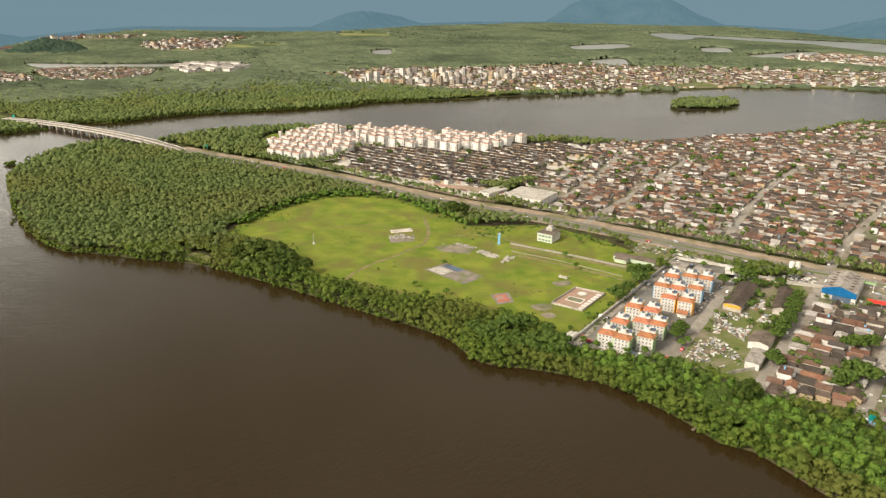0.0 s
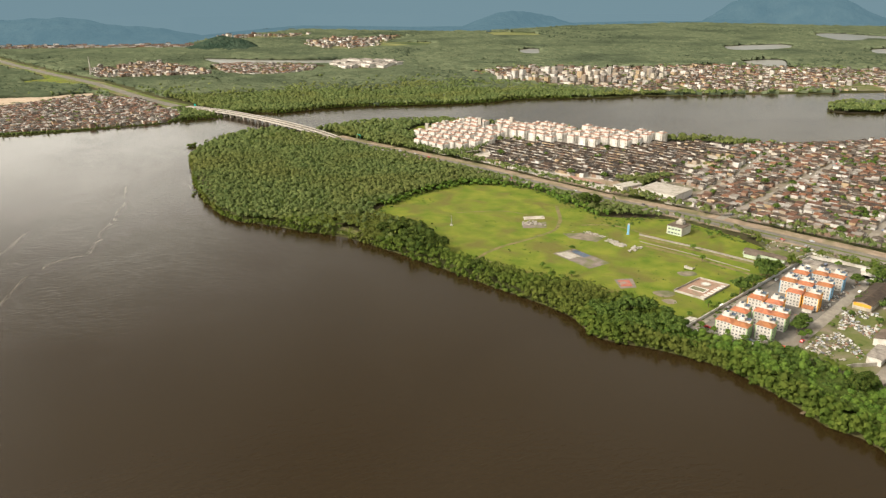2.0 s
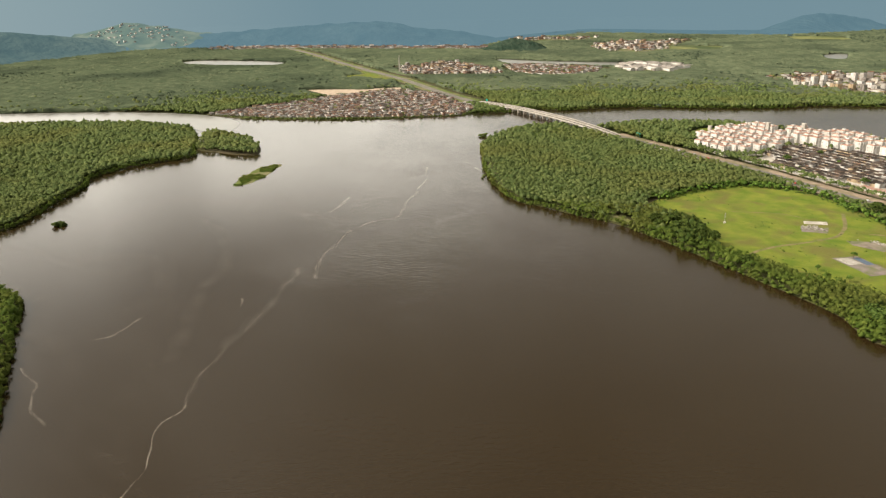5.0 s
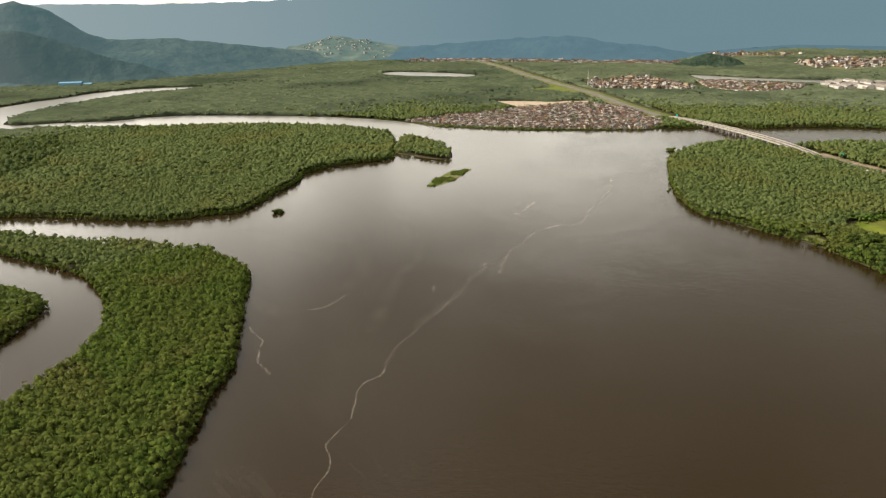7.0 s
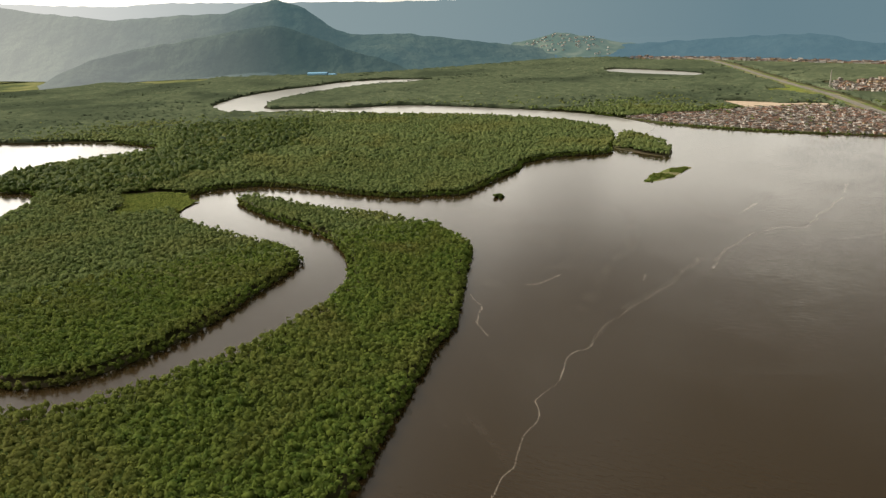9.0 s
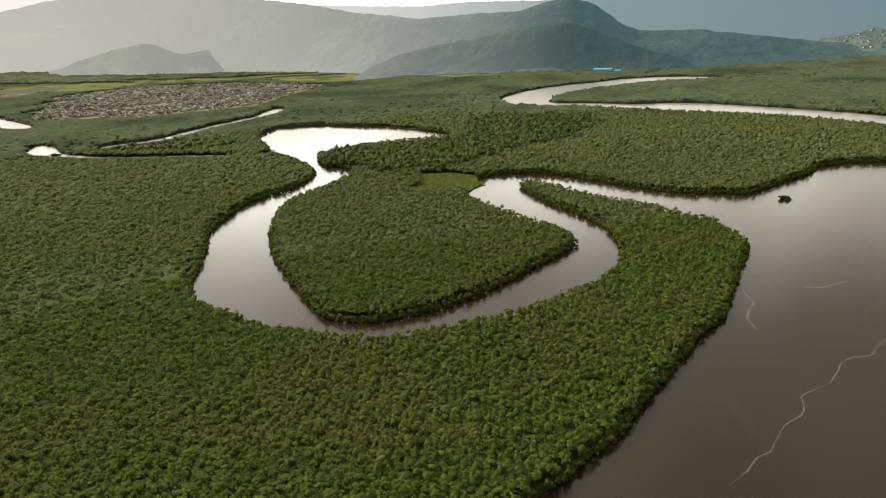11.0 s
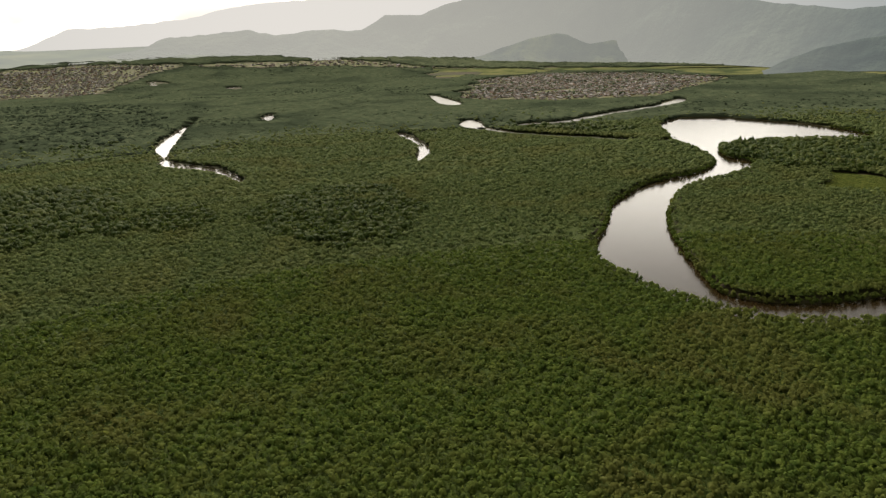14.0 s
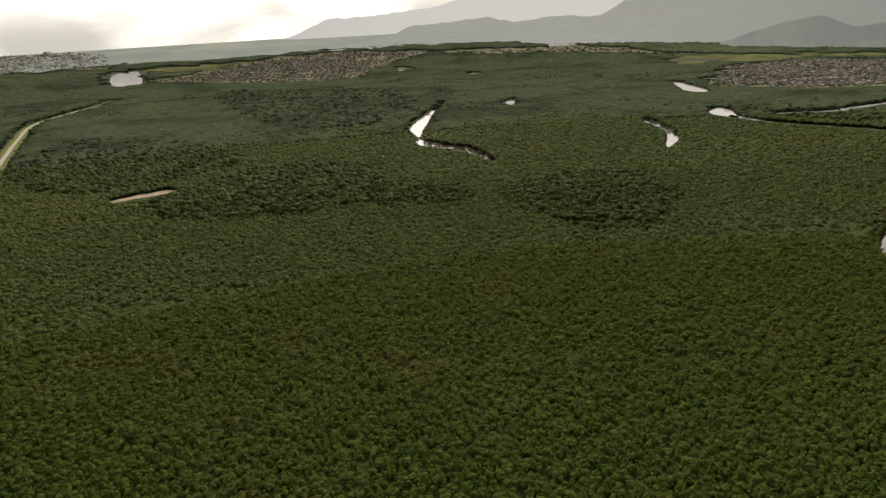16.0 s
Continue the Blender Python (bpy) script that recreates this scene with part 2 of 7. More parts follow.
M_KNOLL = surface("wooded_knoll", (0.022, 0.04, 0.028), (0.045, 0.064, 0.044), 0.05, bump=8.0, bump_scale=0.08, spec=0.0)
# foothills get a weaker glow of painted haze
M_FOOT = surface("hazed_foothills", (0.02, 0.034, 0.022), (0.045, 0.062, 0.034), 0.02, bump=10.0, bump_scale=0.03, patch=(0.10, 0.115, 0.05), patch_scale=0.006, spec=0.0, haze=((0.05, 0.085, 0.09), (0.80, 0.80, 0.74), 0.33))
M_LEA = surface("hazy_fields", (0.10, 0.12, 0.05), (0.20, 0.20, 0.09), 0.015, patch=(0.06, 0.08, 0.04), patch_scale=0.007, spec=0.0)
M_DARKLEAF = surface("dark_leaves", (0.038, 0.064, 0.013), (0.086, 0.116, 0.024), 0.8, rough=0.6, bump=0.8, bump_scale=1.2,
                     patch=(0.060, 0.086, 0.018), patch_scale=0.03, vary="island", spread=0.3, spec=0.05, thin=0.35)
# leaf colour toned to stand in for the half-shade between crowns
M_UNDER = surface("gap_fill_leaves", (0.050, 0.080, 0.017), (0.104, 0.138, 0.031), 0.8, rough=0.7, bump=0.8, bump_scale=1.2, patch=(0.078, 0.105, 0.024), patch_scale=0.03, spec=0.05, thin=0.35)
M_TREE = surface("tree_leaves", (0.050, 0.088, 0.016), (0.098, 0.145, 0.030), 1.2, rough=0.55, bump=0.4, bump_scale=2.5, vary="island", spread=0.25, spec=0.1, thin=0.3)
M_PALM = surface("bright_leaves", (0.075, 0.14, 0.02), (0.13, 0.2, 0.035), 1.2, rough=0.55, bump=0.4, bump_scale=2.5, vary="island", spread=0.25, spec=0.1, thin=0.3)
M_BARK = surface("bark", (0.10, 0.075, 0.05), (0.17, 0.13, 0.09), 3.0)
M_GRASS = surface("grass", (0.080, 0.124, 0.013), (0.165, 0.180, 0.027), 0.06, bump=0.4, bump_scale=0.8, patch=(0.118, 0.112, 0.030), patch_scale=0.035)
M_GRASS2 = surface("rough_grass", (0.075, 0.105, 0.02), (0.115, 0.135, 0.034), 0.2, bump=0.4, bump_scale=0.8, patch=(0.17, 0.145, 0.08), patch_scale=0.03)
M_EARTH = surface("bare_earth", (0.15, 0.125, 0.098), (0.23, 0.195, 0.155), 0.2, bump=0.1, bump_scale=1.0, patch=(0.09, 0.105, 0.045), patch_scale=0.04)
M_SAND = surface("sand", (0.34, 0.265, 0.195), (0.45, 0.365, 0.28), 0.1, bump=0.1)
M_ASPHALT = surface("asphalt", (0.115, 0.107, 0.097), (0.165, 0.154, 0.138), 0.4, patch=(0.19, 0.171, 0.147), patch_scale=0.05)
M_STREET = surface("worn_street", (0.205, 0.185, 0.16), (0.275, 0.25, 0.215), 0.4, patch=(0.17, 0.15, 0.125), patch_scale=0.05)
M_DIRT = surface("red_brown_dirt", (0.22, 0.165, 0.12), (0.31, 0.245, 0.185), 0.15, bump=0.1, bump_scale=1.0, patch=(0.13, 0.125, 0.06), patch_scale=0.035)
M_YARD = surface("yard_ground", (0.085, 0.108, 0.03), (0.125, 0.13, 0.05), 0.3, bump=0.2, bump_scale=0.8, patch=(0.185, 0.155, 0.118), patch_scale=0.05)
M_CONC = surface("concrete", (0.36, 0.33, 0.29), (0.5, 0.46, 0.41), 0.6, patch=(0.28, 0.25, 0.21), patch_scale=0.1)
M_PALE = surface("pale_concrete", (0.30, 0.28, 0.25), (0.42, 0.39, 0.35), 0.6, patch=(0.24, 0.22, 0.18), patch_scale=0.15)
M_WHITE = surface("white_paint", (0.47, 0.45, 0.42), (0.57, 0.55, 0.52), 0.3, rough=0.7, patch=(0.40, 0.37, 0.33), patch_scale=0.12)
M_GREENP = surface("green_paint", (0.27, 0.40, 0.20), (0.33, 0.46, 0.25), 0.3, rough=0.7, patch=(0.22, 0.33, 0.16), patch_scale=0.3)
M_PALEGREEN = surface("pale_green_plaster", (0.36, 0.43, 0.32), (0.42, 0.49, 0.37), 0.3, rough=0.7, patch=(0.32, 0.36, 0.28), patch_scale=0.3)
M_TRACK = surface("worn_grass_track", (0.135, 0.115, 0.05), (0.20, 0.165, 0.085), 0.4, patch=(0.10, 0.12, 0.03), patch_scale=0.09)
M_YELLOWP = surface("orange_paint", (0.60, 0.28, 0.035), (0.66, 0.33, 0.05), 0.3, rough=0.7, patch=(0.5, 0.25, 0.04), patch_scale=0.3)
M_BLUEP = surface("blue_paint", (0.16, 0.34, 0.52), (0.21, 0.40, 0.58), 0.3, rough=0.7, patch=(0.14, 0.28, 0.42), patch_scale=0.3)
M_BASIN = surface("algae_stained_basin", (0.13, 0.135, 0.085), (0.20, 0.195, 0.13), 0.3, patch=(0.10, 0.105, 0.05), patch_scale=0.2)
M_TEAL = surface("teal_sign", (0.0, 0.24, 0.20), (0.01, 0.28, 0.24), 0.5, rough=0.5)
M_DEEPBLUE = surface("deep_blue_sheet", (0.006, 0.075, 0.19), (0.01, 0.10, 0.24), 0.3, rough=0.5)
M_TILE = surface("orange_roof_tiles", (0.29, 0.115, 0.055), (0.38, 0.16, 0.085), 0.8, bump=0.08, bump_scale=3.0, patch=(0.26, 0.11, 0.065), patch_scale=0.25, vary="object", spread=0.14)
M_DULLTILE = surface("red_brown_tiles", (0.25, 0.14, 0.105), (0.33, 0.20, 0.155), 0.6, patch=(0.34, 0.25, 0.2), patch_scale=0.15)
M_WINDOW = surface("window_glass", (0.10, 0.105, 0.11), (0.16, 0.165, 0.17), 1.0, rough=0.15, spec=0.5)
M_STEEL = surface("grey_steel", (0.3, 0.3, 0.3), (0.42, 0.42, 0.41), 1.0, rough=0.5, metal=0.4)
M_TANK = surface("dark_tank", (0.05, 0.07, 0.1), (0.1, 0.13, 0.18), 1.0, rough=0.5)
WALLS = [(0.44, 0.41, 0.36), (0.30, 0.255, 0.205), (0.52, 0.50, 0.48), (0.24, 0.165, 0.125), (0.32, 0.305, 0.285), (0.36, 0.28, 0.185), (0.48, 0.47, 0.455), (0.2, 0.18, 0.165)]
ROOFS = [(0.155, 0.083, 0.058), (0.085, 0.068, 0.056), (0.21, 0.11, 0.07), (0.105, 0.09, 0.077), (0.22, 0.2, 0.18), (0.11, 0.066, 0.05), (0.06, 0.051, 0.045), (0.33, 0.31, 0.29), (0.14, 0.088, 0.066), (0.09, 0.069, 0.055), (0.068, 0.057, 0.048)]
DARKS = [(0.6 * a, 0.58 * b, 0.57 * c) for a, b, c in [(0.085, 0.066, 0.054), (0.06, 0.05, 0.042), (0.11, 0.088, 0.072), (0.075, 0.064, 0.058), (0.13, 0.095, 0.075), (0.055, 0.047, 0.042), (0.15, 0.13, 0.115)]]
W1, W2 = (0.86, 0.86, 0.86), (1.05, 1.05, 1.05)
M_HWALL = surface("house_plaster", W1, W2, 0.5, patch=(0.75, 0.7, 0.62), patch_scale=0.15, vary="object", spread=WALLS)
M_HROOF = surface("house_roofing", (0.75, 0.75, 0.75), (1.1, 1.1, 1.1), 0.7, bump=0.08, bump_scale=3, patch=(0.7, 0.64, 0.6), patch_scale=0.2, vary="object", spread=ROOFS)
M_SWALL = surface("town_plaster", W1, W2, 0.5, patch=(0.75, 0.7, 0.62), patch_scale=0.15, vary="island", spread=WALLS)
M_SROOF = surface("town_roofing", (0.75, 0.75, 0.75), (1.1, 1.1, 1.1), 0.7, patch=(0.7, 0.64, 0.6), patch_scale=0.2, vary="island", spread=ROOFS)
SHACKS = [(0.10, 0.06, 0.045), (0.06, 0.05, 0.042), (0.15, 0.085, 0.06), (0.08, 0.07, 0.062), (0.18, 0.165, 0.15), (0.05, 0.042, 0.037), (0.12, 0.075, 0.058), (0.07, 0.055, 0.046), (0.34, 0.32, 0.30), (0.21, 0.12, 0.085), (0.24, 0.225, 0.205)]
M_SHACK = surface("shack_roofing", (0.75, 0.75, 0.75), (1.1, 1.1, 1.1), 0.7, patch=(0.7, 0.64, 0.6), patch_scale=0.2, vary="island", spread=SHACKS)
M_DROOF = surface("dark_roofing", (0.75, 0.75, 0.75), (1.15, 1.15, 1.15), 0.6, bump=0.08, bump_scale=3, patch=(0.9, 0.85, 0.8), patch_scale=0.12, vary="object", spread=DARKS)
M_BROWNROOF = surface("brown_sheet_roof", (0.075, 0.06, 0.047), (0.12, 0.095, 0.076), 0.5, patch=(0.15, 0.12, 0.1), patch_scale=0.1)
M_DARKROOF = surface("weathered_dark_sheet_roof", (0.042, 0.033, 0.027), (0.066, 0.052, 0.043), 0.5, patch=(0.085, 0.064, 0.05), patch_scale=0.15)
M_GREYROOF = surface("grey_sheet_roof", (0.2, 0.18, 0.16), (0.3, 0.27, 0.24), 0.5, patch=(0.14, 0.125, 0.11), patch_scale=0.2)
M_RED = surface("red_paint", (0.45, 0.03, 0.025), (0.55, 0.05, 0.035), 0.8, rough=0.5)
M_COURTRED = surface("red_court", (0.30, 0.085, 0.06), (0.38, 0.13, 0.095), 0.3, patch=(0.24, 0.19, 0.16), patch_scale=0.16)
M_COURT = surface("worn_court", (0.15, 0.125, 0.112), (0.21, 0.18, 0.16), 0.2, patch=(0.12, 0.13, 0.055), patch_scale=0.09)
M_PAVER = surface("brown_paving", (0.24, 0.155, 0.115), (0.32, 0.21, 0.16), 0.4, patch=(0.2, 0.17, 0.12), patch_scale=0.1)
M_FOAM = surface("foam", (0.27, 0.24, 0.20), (0.38, 0.345, 0.30), 0.5, rough=0.9)
M_FILM = surface("thin_foam_film", (0.13, 0.12, 0.105), (0.19, 0.175, 0.155), 0.5, rough=0.9)
M_SCRAP = surface("scrap", W1, W2, 1.0, vary="island", spread=[(0.5, 0.49, 0.47), (0.3, 0.27, 0.23), (0.58, 0.58, 0.57), (0.24, 0.14, 0.10), (0.14, 0.14, 0.15), (0.30, 0.33, 0.36), (0.36, 0.33, 0.28), (0.12, 0.1, 0.08), (0.45, 0.43, 0.39)])
GREYS = [(0.20, 0.185, 0.17), (0.11, 0.09, 0.078), (0.28, 0.27, 0.26), (0.15, 0.11, 0.09), (0.09, 0.082, 0.076), (0.38, 0.37, 0.36), (0.14, 0.125, 0.115), (0.18, 0.115, 0.085)]
M_GROOF = surface("plain_town_roofing", (0.75, 0.75, 0.75), (1.1, 1.1, 1.1), 0.7, vary="island", spread=GREYS)
M_CAR = surface("car_paint", W1, W2, 1.0, rough=0.3, spec=0.5, vary="object", spread=[(0.75, 0.75, 0.75), (0.05, 0.05, 0.055), (0.35, 0.36, 0.38), (0.4, 0.03, 0.03), (0.7, 0.7, 0.68), (0.1, 0.13, 0.2)])
M_TYRE = surface("rubber", (0.02, 0.02, 0.02), (0.035, 0.035, 0.035), 3.0)
# hills and mountains below carry painted haze as emission
M_HILL = surface("hazed_wooded_hills", (0.014, 0.023, 0.020), (0.034, 0.045, 0.036), 0.012, bump=26.0, bump_scale=0.022, patch=(0.045, 0.056, 0.042), patch_scale=0.003,
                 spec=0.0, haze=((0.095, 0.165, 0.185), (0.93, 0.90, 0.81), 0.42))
# darker copy of the hills with less painted haze glow
M_SPUR = surface("less_hazed_spur", (0.011, 0.019, 0.017), (0.030, 0.041, 0.033), 0.012, bump=26.0, bump_scale=0.022, patch=(0.038, 0.050, 0.037), patch_scale=0.004,
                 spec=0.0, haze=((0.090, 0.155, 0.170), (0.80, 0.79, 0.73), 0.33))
# the dim blue is haze painted over nearly black slopes
M_NORTHHILL = surface("haze_blued_hills", (0.008, 0.014, 0.016), (0.017, 0.025, 0.026), 0.012, bump=20.0, bump_scale=0.022, spec=0.0, haze=((0.105, 0.19, 0.235), (0.93, 0.90, 0.81), 0.56))
# almost black base; the pale blue is all painted haze glow
M_FARHILL = surface("haze_glow_mountains", (0.002, 0.003, 0.003), (0.003, 0.004, 0.004), 0.004, haze=((0.165, 0.26, 0.305), (1.22, 1.16, 1.08), 0.6, 0.12, (0.62, (0.29, 0.375, 0.395))), spec=0.0)
# lighter patches paint sunlight into the base colour; its haze is emission
M_GLEN = surface("painted_sunlit_hillside", (0.03, 0.045, 0.03), (0.05, 0.065, 0.04), 0.02, bump=2.0, bump_scale=0.03, patch=(0.095, 0.105, 0.07), patch_scale=0.014, spec=0.0, haze=((0.12, 0.195, 0.21), (0.93, 0.90, 0.81), 0.42))


# ---- shape helpers ----
class Geo:
    """Collects vertices and faces of one mesh."""

    def __init__(self):
        self.v, self.f, self.m = [], [], []

    def add(self, verts, faces, mi=0):
        n = len(self.v)
        self.v += [tuple(p) for p in verts]
        self.f += [tuple(i + n for i in f) for f in faces]
        self.m += [mi] * len(faces)
        return self

    def box(self, x, y, z, lx, ly, h, turn=0.0, mi=0):
        c, s = math.cos(turn), math.sin(turn)
        q = [(-lx / 2, -ly / 2), (lx / 2, -ly / 2), (lx / 2, ly / 2), (-lx / 2, ly / 2)]
        q = [(x + a * c - b * s, y + a * s + b * c) for a, b in q]
        return self.add([(a, b, z) for a, b in q] + [(a, b, z + h) for a, b in q],
                        [(3, 2, 1, 0), (4, 5, 6, 7), (0, 1, 5, 4), (1, 2, 6, 5), (2, 3, 7, 6), (3, 0, 4, 7)], mi)

    def gable(self, x, y, z, lx, ly, h, turn=0.0, over=0.4, mi=0, thick=0.18):
        """A pitched roof with its ridge along the local x, with eaves and thickness."""
        c, s = math.cos(turn), math.sin(turn)
        a, b = lx / 2 + over, ly / 2 + over
        p = [(-a, -b, 0), (a, -b, 0), (a, 0, h), (-a, 0, h), (-a, b, 0), (a, b, 0)]
        p = p + [(u, v, w + thick) for u, v, w in p]
        p = [(x + u * c - v * s, y + u * s + v * c, z + w) for u, v, w in p]
        f = [(6, 7, 8, 9), (9, 8, 11, 10), (3, 2, 1, 0), (4, 5, 2, 3), (0, 1, 7, 6), (5, 4, 10, 11), (0, 6, 9, 3), (3, 9, 10, 4), (1, 2, 8, 7), (2, 5, 11, 8)]
        return self.add(p, f, mi)

    def shed(self, x, y, z, lx, ly, h, turn=0.0, over=0.3, mi=0, thick=0.15):
        """A roof of one slope, rising along the local y."""
        c, s = math.cos(turn), math.sin(turn)
        a, b = lx / 2 + over, ly / 2 + over
        p = [(-a, -b, 0), (a, -b, 0), (a, b, h), (-a, b, h)]
        p = p + [(u, v, w + thick) for u, v, w in p]
        p = [(x + u * c - v * s, y + u * s + v * c, z + w) for u, v, w in p]
        return self.add(p, [(3, 2, 1, 0), (4, 5, 6, 7), (0, 1, 5, 4), (1, 2, 6, 5), (2, 3, 7, 6), (3, 0, 4, 7)], mi)

    def hip(self, x, y, z, lx, ly, h, turn=0.0, over=0.5, mi=0, thick=0.2):
        """A hipped roof with its ridge along the longer side."""
        if ly > lx:
            lx, ly, turn = ly, lx, turn + math.pi / 2
        c, s = math.cos(turn), math.sin(turn)
        a, b = lx / 2 + over, ly / 2 + over
        r = max(a - b, 0.3)
        p = [(-a, -b, 0), (a, -b, 0), (a, b, 0), (-a, b, 0), (-a, -b, thick), (a, -b, thick), (a, b, thick), (-a, b, thick), (-r, 0, h), (r, 0, h)]
        p = [(x + u * c - v * s, y + u * s + v * c, z + w) for u, v, w in p]
        return self.add(p, [(3, 2, 1, 0), (0, 1, 5, 4), (1, 2, 6, 5), (2, 3, 7, 6), (3, 0, 4, 7), (4, 5, 9, 8), (6, 7, 8, 9), (5, 6, 9), (7, 4, 8)], mi)

    def tube(self, p, q, r0, r1, n=8, mi=0):
        p, q = Vector(p), Vector(q)
        d = (q - p).normalized()
        a = d.orthogonal().normalized()
        b = d.cross(a)
        ring = [a * math.cos(2 * math.pi * i / n) + b * math.sin(2 * math.pi * i / n) for i in range(n)]
        v = [p + k * r0 for k in ring] + [q + k * r1 for k in ring]
        f = [(i, (i + 1) % n, n + (i + 1) % n, n + i) for i in range(n)]
        return self.add(v, f + [tuple(range(n - 1, -1, -1)), tuple(range(n, 2 * n))], mi)

    def mesh(self, name, mats, smooth=False):
        me = bpy.data.meshes.new(name)
        me.from_pydata(self.v, [], self.f)
        for k in mats if isinstance(mats, (list, tuple)) else [mats]:
            me.materials.append(k)
        if isinstance(mats, (list, tuple)) and len(mats) > 1:
            me.polygons.foreach_set("material_index", np.array(self.m, dtype=np.int32))
        if smooth:
            me.polygons.foreach_set("use_smooth", np.ones(len(self.f), dtype=bool))
        me.update()
        return me


def thing(name, x, y, z, turn, label, category, group=""):
    ob = new(name)
    ob.empty_display_size = 0.5
    ob.matrix_basis = pose(x, y, z, 0, 0, math.degrees(turn))
    return tagged(ob, label, category, group)


def part(name, geo, material, parent, label="", smooth=False):
    ob = new(name, geo if isinstance(geo, bpy.types.Mesh) else geo.mesh(name, material, smooth))
    ob.parent = parent
    if label:
        ob["label"] = label
    return ob


def structure(name, geo, material, label, category, kind="structure", smooth=False):
    ob = new(name, geo if isinstance(geo, bpy.types.Mesh) else geo.mesh(name, material, smooth))
    return tagged(ob, label, category, "", kind)


def big_mesh(name, verts, tris, mats, smooth=True, index=None):
    """A mesh straight from arrays of vertices and triangles."""
    me = bpy.data.meshes.new(name)
    nv, nt = len(verts), len(tris)
    me.vertices.add(nv)
    me.vertices.foreach_set("co", np.ascontiguousarray(verts, dtype=np.float32).ravel())
    me.loops.add(nt * 3)
    me.loops.foreach_set("vertex_index", np.ascontiguousarray(tris, dtype=np.int32).ravel())
    me.polygons.add(nt)
    me.polygons.foreach_set("loop_start", np.arange(0, nt * 3, 3, dtype=np.int32))
    for k in mats if isinstance(mats, (list, tuple)) else [mats]:
        me.materials.append(k)
    if index is not None:
        me.polygons.foreach_set("material_index", np.asarray(index, dtype=np.int32))
    if smooth:
        me.polygons.foreach_set("use_smooth", np.ones(nt, dtype=bool))
    me.update(calc_edges=True)
    return me


def inside(poly, x, y):
    """Which of the points lie inside the polygon."""
    x, y = np.asarray(x, float), np.asarray(y, float)
    res = np.zeros(x.shape, bool)
    p = np.asarray(poly, float)
    box = (x >= p[:, 0].min()) & (x <= p[:, 0].max()) & (y >= p[:, 1].min()) & (y <= p[:, 1].max())
    xs, ys = x[box], y[box]
    r = np.zeros(xs.shape, bool)
    for (x0, y0), (x1, y1) in zip(p, np.roll(p, -1, axis=0)):
        if y0 != y1:
            r ^= ((y0 > ys) != (y1 > ys)) & (xs < (x1 - x0) * (ys - y0) / (y1 - y0) + x0)
    res[box] = r
    return res


def near_line(line, x, y, reach):
    x, y = np.asarray(x, float), np.asarray(y, float)
    best = np.full(x.shape, 1e9)
    for (x0, y0), (x1, y1) in zip(line[:-1], line[1:]):
        dx, dy = x1 - x0, y1 - y0
        k = np.clip(((x - x0) * dx + (y - y0) * dy) / (dx * dx + dy * dy + 1e-9), 0, 1)
        best = np.minimum(best, np.hypot(x - x0 - k * dx, y - y0 - k * dy))
    return best if reach is None else best < reach


def smooth_line(pts, closed=True, step=9.0, wiggle=1.2):
    """A Catmull-Rom curve through the points, with a small natural wiggle."""
    n, out = len(pts), []
    for i in range(n if closed else n - 1):
        p = [np.array(pts[(i + k) % n if closed else min(max(i + k, 0), n - 1)], float) for k in (-1, 0, 1, 2)]
        m = max(1, int(np.linalg.norm(p[2] - p[1]) / step))
        for j in range(m):
            t = j / m
            q = 0.5 * (2 * p[1] + (p[2] - p[0]) * t + (2 * p[0] - 5 * p[1] + 4 * p[2] - p[3]) * t * t + (3 * p[1] - p[0] - 3 * p[2] + p[3]) * t ** 3)
            w = noise.noise_vector((q[0] * 0.06, q[1] * 0.06, 3.7)) * wiggle
            out.append((q[0] + w.x, q[1] + w.y))
    if not closed:
        out.append(tuple(map(float, pts[-1])))
    return out


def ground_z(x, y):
    """The plain is flat near the water; far out to the south it is raised gently to stand in for the horizon."""
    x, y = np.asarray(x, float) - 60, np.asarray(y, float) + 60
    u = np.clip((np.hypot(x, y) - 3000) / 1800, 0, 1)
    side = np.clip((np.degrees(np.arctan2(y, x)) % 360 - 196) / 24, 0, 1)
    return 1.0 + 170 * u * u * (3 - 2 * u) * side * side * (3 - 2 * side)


def sheet(name, poly, lift, material, label, category, step=40.0, kind="structure", holes=()):
    """A thin sheet of ground cover over the ground inside the outline."""
    from_poly = np.array(poly)
    lo, hi = from_poly.min(0), from_poly.max(0)
    gx, gy = np.meshgrid(np.arange(lo[0], hi[0], step), np.arange(lo[1], hi[1], step))
    gx, gy = gx.ravel(), gy.ravel()
    k = inside(poly, gx, gy)
    pts = [Vector((a, b)) for a, b in poly] + [Vector((a, b)) for a, b in zip(gx[k], gy[k])]
    n = len(poly)
    v, _, f, _, _, _ = delaunay_2d_cdt(pts, [(i, (i + 1) % n) for i in range(n)], [], 1, 0.01)
    va = np.array([(a.x, a.y) for a in v])
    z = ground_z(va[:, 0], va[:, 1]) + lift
    g = Geo().add(np.column_stack([va, z]).tolist(), [list(q) for q in f])
    return structure(name, g, material, label, category, kind)


